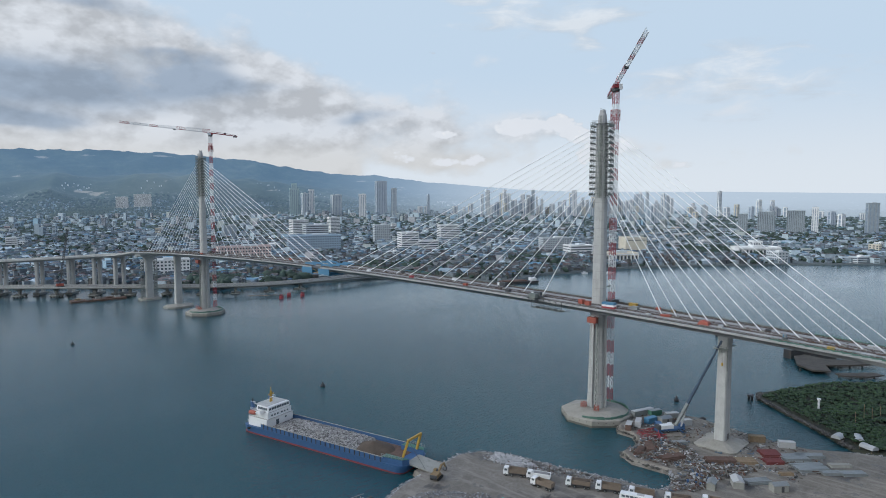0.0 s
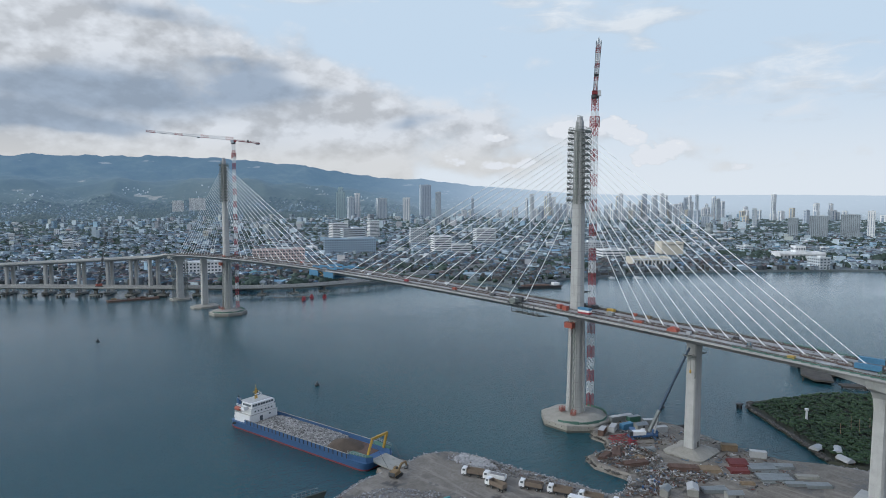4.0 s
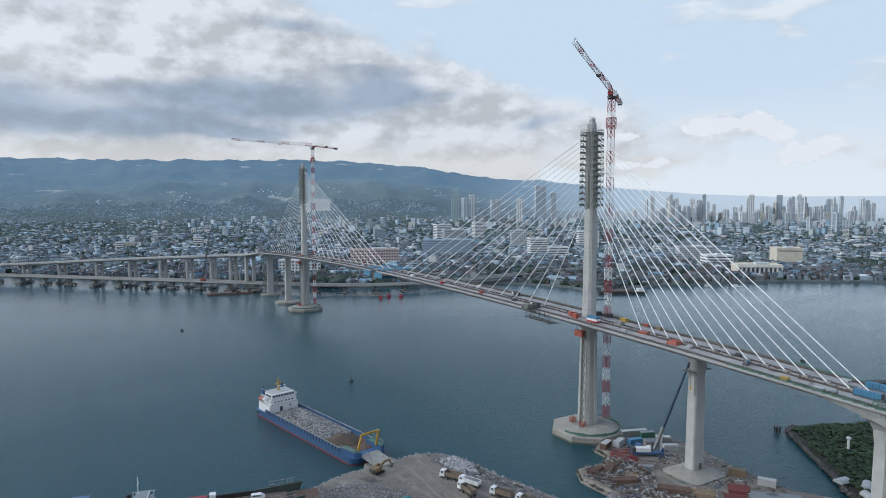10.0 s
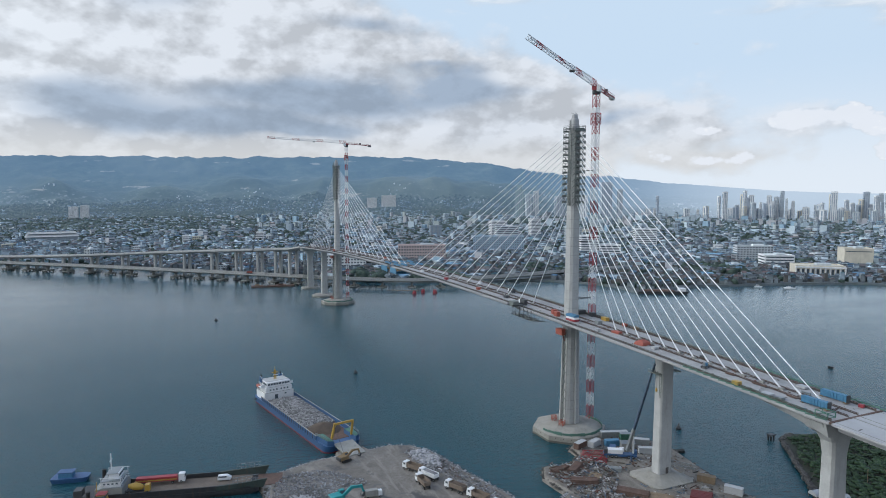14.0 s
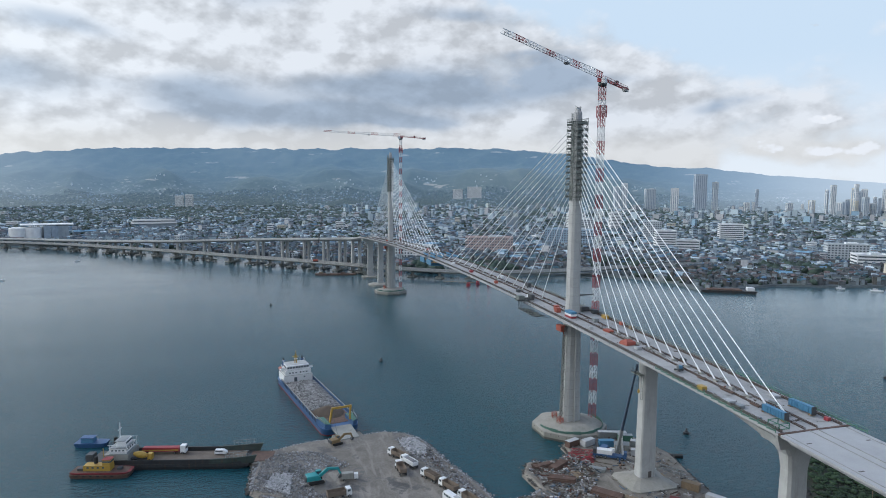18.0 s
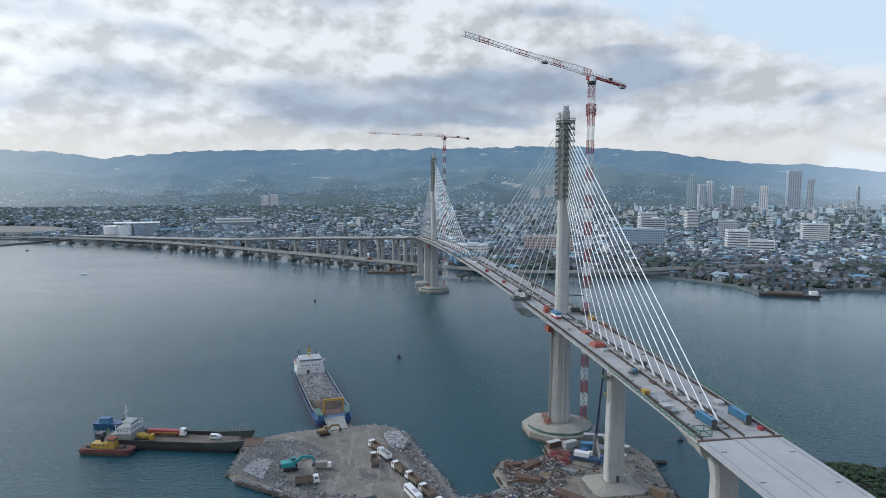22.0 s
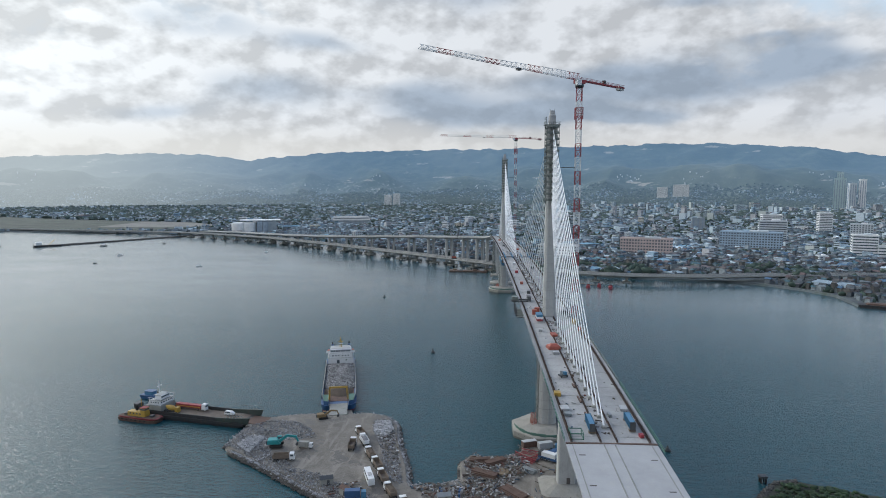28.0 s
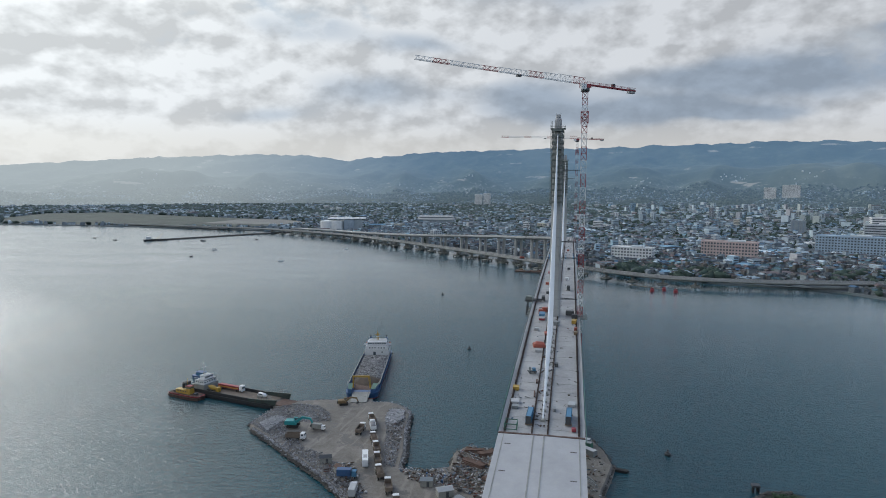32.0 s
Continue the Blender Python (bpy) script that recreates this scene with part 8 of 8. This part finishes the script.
t = thing("green_frame", "green rectangular steel frame standing on the deck", "frame", pose(-8.2, -125.5, deck_z(-125.5) + 0.1))
for a, b in (((-1.6, -1.8), (1.6, -1.8)), ((1.6, -1.8), (1.6, 1.8)), ((1.6, 1.8), (-1.6, 1.8)), ((-1.6, 1.8), (-1.6, -1.8))):
    part("rail", beam(bmesh.new(), (*a, 1.6), (*b, 1.6), 0.18), GREEN, t)
    part("lower_rail", beam(bmesh.new(), (*a, 0.2), (*b, 0.2), 0.18), GREEN, t)
    part("post", beam(bmesh.new(), (*a, 0), (*a, 1.7), 0.18), GREEN, t)
# safety netting and rails along the edges
def edge_rail(x, y0, y1, mt, label, net):
    t = thing("edge_railing", label, "railing", group="deck edge railings")
    n = round((y1 - y0) / 3)
    for k in range(n + 1):
        y = y0 + (y1 - y0) * k / n
        part("post", beam(bmesh.new(), (x, y, deck_z(y)), (x, y, deck_z(y) + 1.3), 0.1), mt, t)
    for h in (0.65, 1.25):
        part("rail", sweep(bmesh.new(), straight(y0, y1, 3.0), [(x - 0.04, h - 0.04), (x + 0.04, h - 0.04), (x + 0.04, h + 0.04), (x - 0.04, h + 0.04)]), mt, t)
    if net:
        for k in range(n):
            a, b = y0 + (y1 - y0) * k / n, y0 + (y1 - y0) * (k + 1) / n
            part("net_panel", beam(bmesh.new(), (x, a + 0.05, (deck_z(a) + deck_z(b)) / 2 + 0.55), (x, b - 0.05, (deck_z(a) + deck_z(b)) / 2 + 0.35), 0.04, 0.42), net, t)


edge_rail(-11.5, -128, -78, GREEN, "green netted railing at the deck's edge near the joint", NETTING)
edge_rail(11.5, -134, -88, GREEN, "green netted railing at the deck's edge near the joint", NETTING)
edge_rail(11.3, -87, 118, SCAFF, "dark sheeted scaffold railing along the deck's edge", SCAFF)
edge_rail(-11.5, -77, 200, SCAFF, "thin scaffold railing along the deck's edge", False)
edge_rail(-11.5, 213, 515, SCAFF, "thin scaffold railing along the far deck's edge", False)
edge_rail(11.5, 213, 515, SCAFF, "dark scaffold railing along the far deck's edge", False)
edge_rail(11.5, 120, 200, NETTING, "green netted railing along the main span's edge", NETTING)
# hanging form traveller under the deck's west edge
t = thing("hanging_platform", "dark netted work platform hung from the deck's side by the pylon", "hanging platform")
for k in range(6):
    y = 12 + k * 3.4
    z = deck_z(y)
    part("hanger", beam(bmesh.new(), (-13.6, y, z + 1.2), (-13.6, y, z - 3.5), 0.2), STEEL, t)
    part("bearer", beam(bmesh.new(), (-14.2, y, z - 3.5), (-6, y, z - 4.6), 0.25), STEEL, t)
    if k < 5:
        part("side_rail", beam(bmesh.new(), (-13.7, y + 0.1, z - 2.2), (-13.7, y + 3.3, z - 2.2), 0.12), STEEL, t)
        part("side_brace", beam(bmesh.new(), (-13.6, y, z - 3.4), (-13.6, y + 3.4, z + 0.9), 0.14), STEEL, t)
        part("floor_grating", B((-11.4, y + 1.7, z - 3.75), (4.4, 3.3, 0.12)), SCAFF, t)
part("outrigger_beam", beam(bmesh.new(), (-15.5, 26, deck_z(26) + 1.0), (-7, 26, deck_z(26) + 1.0), 0.6), STEEL, t)
part("outrigger_beam", beam(bmesh.new(), (-15.5, 30, deck_z(30) + 1.0), (-7, 30, deck_z(30) + 1.0), 0.6), STEEL, t)
part("machine_house", B((-13.2, 28, deck_z(28) + 1.6), (3.0, 4.0, 2.6)), SCAFF, t)
for y0 in PYLONS:
    t = thing("formwork_box", "orange formwork box under the deck beside the pylon", "formwork", pose(-5.6, y0, 47.5), "orange formwork boxes")
    part("shell", B((0, 0, 0), (2.2, 4.6, 2.6)), ORANGE, t)
    part("bracket", beam(bmesh.new(), (1.0, 0, -1.2), (2.2, 0, -4.5), 0.4), ORANGE, t)
# steel platform round the crane mast at deck level
t = thing("crane_platform", "dark steel platform between the deck and the crane mast", "platform", pose(11.4, -0.4, deck_z(0) - 0.2))
part("floor_grating", B((0.5, 0, 0), (5.2, 9.0, 0.3)), SCAFF, t)
for a, b in (((-2, -4.4), (3, -4.4)), ((3, -4.4), (3, 4.4)), ((3, 4.4), (-2, 4.4))):
    part("rail", beam(bmesh.new(), (*a, 1.2), (*b, 1.2), 0.12), SCAFF, t)
    part("post", beam(bmesh.new(), (*b, 0), (*b, 1.2), 0.12), SCAFF, t)

# form travellers at the closing gap of the main span
for y, s in ((202, -1), (213, 1)):
    t = thing("form_traveller", "blue form traveller hung at the open end of the span", "form traveller", pose(0, y + s * 4, deck_z(y)), "form travellers")
    for x in (-9, -3.5, 3.5, 9):
        part("main_truss", beam(bmesh.new(), (x, -6, 1.4), (x, 6, 1.4), 0.5, 1.3), SKYBLUE, t)
        part("hanger", beam(bmesh.new(), (x, -s * 5, 1.4), (x, -s * 5, -4.6), 0.25), SKYBLUE, t)
    for u in (-5, 0, 5):
        part("cross_beam", beam(bmesh.new(), (-12, u, -4.6), (12, u, -4.6), 0.7, 0.8), SKYBLUE, t)
    for x in (-12, 12):
        part("side_panel", B((x, 0, -2.6), (0.4, 12, 3.6)), SKYBLUE, t, "blue side form panel")
t = thing("closure_platform", "orange-yellow work platform in the closing gap", "platform", pose(0, 207.5, deck_z(207) - 4.4))
part("floor", B((0, 0, 0), (22, 8.6, 0.4)), TIMBER, t)
for x in (-11, -6, 0, 6, 11):
    part("yoke", beam(bmesh.new(), (x, -4.2, 0.2), (x, 4.2, 2.8), 0.3), YELLOW, t)
    part("post", beam(bmesh.new(), (x, -4.2, 0), (x, -4.2, 3), 0.25), YELLOW, t)

# ---- in the harbour ----
def buoy(x, y, label, mt):
    t = thing("buoy", label, "buoy", pose(x, y, 0), "harbour buoys")
    part("float", lathe(bmesh.new(), (0, 0, -0.5), [(0.8, 0), (1.3, 0.4), (1.3, 1.2), (0.6, 1.5)], 12), mt, t)
    part("tower", lathe(bmesh.new(), (0, 0, 0.9), [(0.9, 0), (0.6, 0.7), (0.3, 1.0), (0.4, 1.3), (0.1, 1.9)], 8), STEEL, t)


buoy(-60.2, 135.3, "dark channel buoy with a small tower", HULLBLACK)
buoy(-121.3, 345.3, "dark channel buoy with a small tower", HULLBLACK)
buoy(48.8, -18.5, "black mooring buoy off the pad", HULLBLACK)


def small_boat(x, y, a, L, mt, label, house=True):
    L = L * 0.5
    t = thing("boat", label, "boat", pose(x, y, 0, 0, 0, a), "small boats in the harbour")
    part("hull", prism(bmesh.new(), hull_rings(L, L * 0.24, -0.4, 1.3, L * 0.35, 0.3)), mt, t)
    if house and L > 8:
        part("cabin", B((L * 0.4, 0, 2.1), (L * 0.4, L * 0.16, 1.7), 0, 0.9), WHITE, t)
        part("cabin_window", B((L * 0.4, 0, 2.35), (L * 0.41, L * 0.163, 0.5), 0, 0.97), GLASS, t)


for x, y, a, L, mt, lab in ((-414, 573, 20, 16, WHITE, "pale outrigger boat on the harbour"), (-379, 759, 30, 13, WHITE, "small pale boat on the harbour"), (-574, 597, 10, 10, HULLBLACK, "small dark boat on the harbour"), (-714, 850, 0, 26, HULLBLACK, "dark boat near the jetty"), (-596, 697, 20, 18, WHITE, "pale boat on the harbour"), (-829, 834, 0, 24, HULLBLACK, "dark boat near the jetty"), (-891, 825, 10, 16, HULLBLACK, "small dark boat on the harbour"), (-966, 859, 0, 16, HULLBLACK, "small dark boat on the harbour"), (-621, 898, 15, 12, HULLBLACK, "small dark boat on the harbour"),
                            (513, 276, -50, 26, WHITE, "white ferry by the shore"), (490, 298, -40, 18, WHITE, "small white boat by the shore"), (217, 19, 90, 7, HULLBLACK, "small dark boat beyond the bridge"), (870, 60, -45, 34, YELLOW, "yellow work boat at the quay"), (812, 140, -45, 48, WHITE, "white ferry moored at the quay"), (860, 95, -45, 30, WHITE, "white boat moored at the quay")):
    small_boat(x, y, a, L, mt, lab)
t = thing("barge", "dark moored barge along the shore", "barge", pose(350, 305, 0, 0, 0, -28))
part("hull", prism(bmesh.new(), [[(-26, -7, -1), (25, -7, -1), (25, 7, -1), (-26, 7, -1)], [(-28, -7, 3), (28, -7, 3), (28, 7, 3), (-28, 7, 3)]]), HULLBLACK, t)
part("deckhouse", B((22, 0, 4.6), (7, 8, 3.4)), WHITE, t)
part("cargo", B((-4, 0, 3.6), (36, 10, 1.4), 0, 0.9), RUST, t)
for x, y in ((93.9, 414), (107, 420), (117.5, 411)):
    t = thing("pontoon_drum", "red floating drum beside the far pylon", "float", pose(x, y, 0), "red floats")
    part("drum", lathe(bmesh.new(), (0, 0, -1.2), [(1.7, 0), (2.2, 0.5), (2.2, 3.6), (1.7, 4.0)], 14), RED, t)
    part("deck_frame", mast_mesh(1.4, 2.4, 0.2), RED, t).location = (0, 0, 2.8)
t = thing("footbridge", "timber gangway from the viaduct to the floats", "gangway")
part("deck", beam(bmesh.new(), (72, 440, 2.6), (104, 421, 2.2), 2.0, 0.4), TIMBER, t)
for k in range(5):
    part("pile", beam(bmesh.new(), (74 + k * 7, 438.6 - k * 4.2, -2), (74 + k * 7, 438.6 - k * 4.2, 2.6), 0.5, sides=6), WET, t)
# temporary dock and barges at the far pier
t = thing("work_pontoon", "rusty work pontoon with plant beside the far pier", "pontoon", pose(-38, 540, 0, 0, 0, -8))
part("hull", B((0, 0, 0.4), (50, 12, 2.4)), RUST, t)
for k in range(5):
    part("deck_load", B((-18 + k * 9, (-1) ** k * 2, 2.4), (5, 3, 1.8)), (TIMBER, GALV, CONCRETE_OLD, RUST, TARP)[k], t)
t = thing("crawler_crane", "orange crawler crane with a dark lattice boom by the ramp", "crawler crane", pose(-58, 589, 10.95))
part("house", B((0, 0, 2.2), (6, 4, 2.6)), ORANGE, t)
part("track", B((0, 2, 0.6), (7, 1.2, 1.2)), STEEL, t)
part("track", B((0, -2, 0.6), (7, 1.2, 1.2)), STEEL, t)
bm = jib_mesh(58, 1.6, 1.5, 0.3)
part("lattice_boom", bm, STEEL, t).matrix_basis = pose(0.5, 0, 3, 0, -80, 8)
# scaffold tower round the far end pier and at the far crane's foot
t = thing("scaffold_tower", "grey-green scaffold tower round the far pier", "scaffold", pose(0, 508, 2))
for x in (-6.6, 6.6):
    for k in range(7):
        ob = part("scaffold_bay", mast_mesh(5.6, 2.6, 0.22), SCAFF, t)
        ob.location = (x, 0, k * 5.6)
# breakwater with a moored vessel at its head
t = tagged(part("breakwater", sweep(bmesh.new(), curve([(-806, 836, 0), (-752, 922, 0), (-697, 1010, 0), (-630, 1110, 0)], 20), [(-7, -2), (7, -2), (4, 2.4), (-4, 2.4)]), ROCK_DARK), "low dark rock breakwater reaching into the harbour", "breakwater", kind="structure")
t = thing("dredger", "dark dredger moored at the breakwater's head", "ship", pose(-822, 824, 0, 0, 0, 40))
part("hull", prism(bmesh.new(), hull_rings(44, 10, -1, 3, 8, 0.3)), HULLBLACK, t)
part("deckhouse", B((9, 0, 5.5), (10, 8, 5)), WHITE, t)
part("crane_boom", beam(bmesh.new(), (24, 0, 3), (36, 0, 14), 0.6), YELLOW, t)

# the white drum-fronted mall on the shore, and the barn-roofed hall
t = thing("shopping_mall", "white mall with rounded drums, blue glass and flat canopy", "shopping mall", pose(-538, 1178, 2.0, 0, 0, 16) @ Matrix.Diagonal((0.7, 0.7, 0.92, 1)))
for x, r in ((-52, 21), (-16, 22)):
    part("drum", lathe(bmesh.new(), (x, -18, 0), [(r, -1), (r, 24), (r - 1.2, 25.5), (r - 2, 25.5)], 28), TONES[0], t)
for k in range(2):
    part("glass_front", B((17 + k * 18, -24, 14), (17, 26, 29)), GLASSBLUE, t, "blue glass bay")
part("side_wall", B((52, -10, 14), (34, 44, 28)), TONES[3], t)
part("main_block", B((0, 18, 12), (130, 46, 25)), TONES[0], t)
part("canopy", B((18, 2, 31), (128, 62, 1.6)), TONES[0], t, "thin white overhanging canopy")
for k in range(7):
    part("canopy_post", B((-36 + k * 18, 4, 28), (1.2, 1.2, 5)), GALV, t)
t = thing("market_hall", "large grey hall with a stepped curved roof", "hall", pose(-378, 1530, 2.0, 0, 0, 10) @ Matrix.Scale(0.84, 4))
part("wall", B((0, 0, 6), (124, 60, 13)), TONES[3], t)
part("lower_roof", prism(bmesh.new(), [[(-64, -34, 12.4), (64, -34, 12.4), (64, 34, 12.4), (-64, 34, 12.4)], [(-62, -14, 18), (62, -14, 18), (62, 14, 18), (-62, 14, 18)]]), CONCRETE, t)
part("clerestory", B((0, 0, 19), (112, 26, 3)), TONES[3], t)
part("upper_roof", prism(bmesh.new(), [[(-60, -18, 20.4), (60, -18, 20.4), (60, 18, 20.4), (-60, 18, 20.4)], [(-58, -2, 25), (58, -2, 25), (58, 2, 25), (-58, 2, 25)]]), CONCRETE, t)
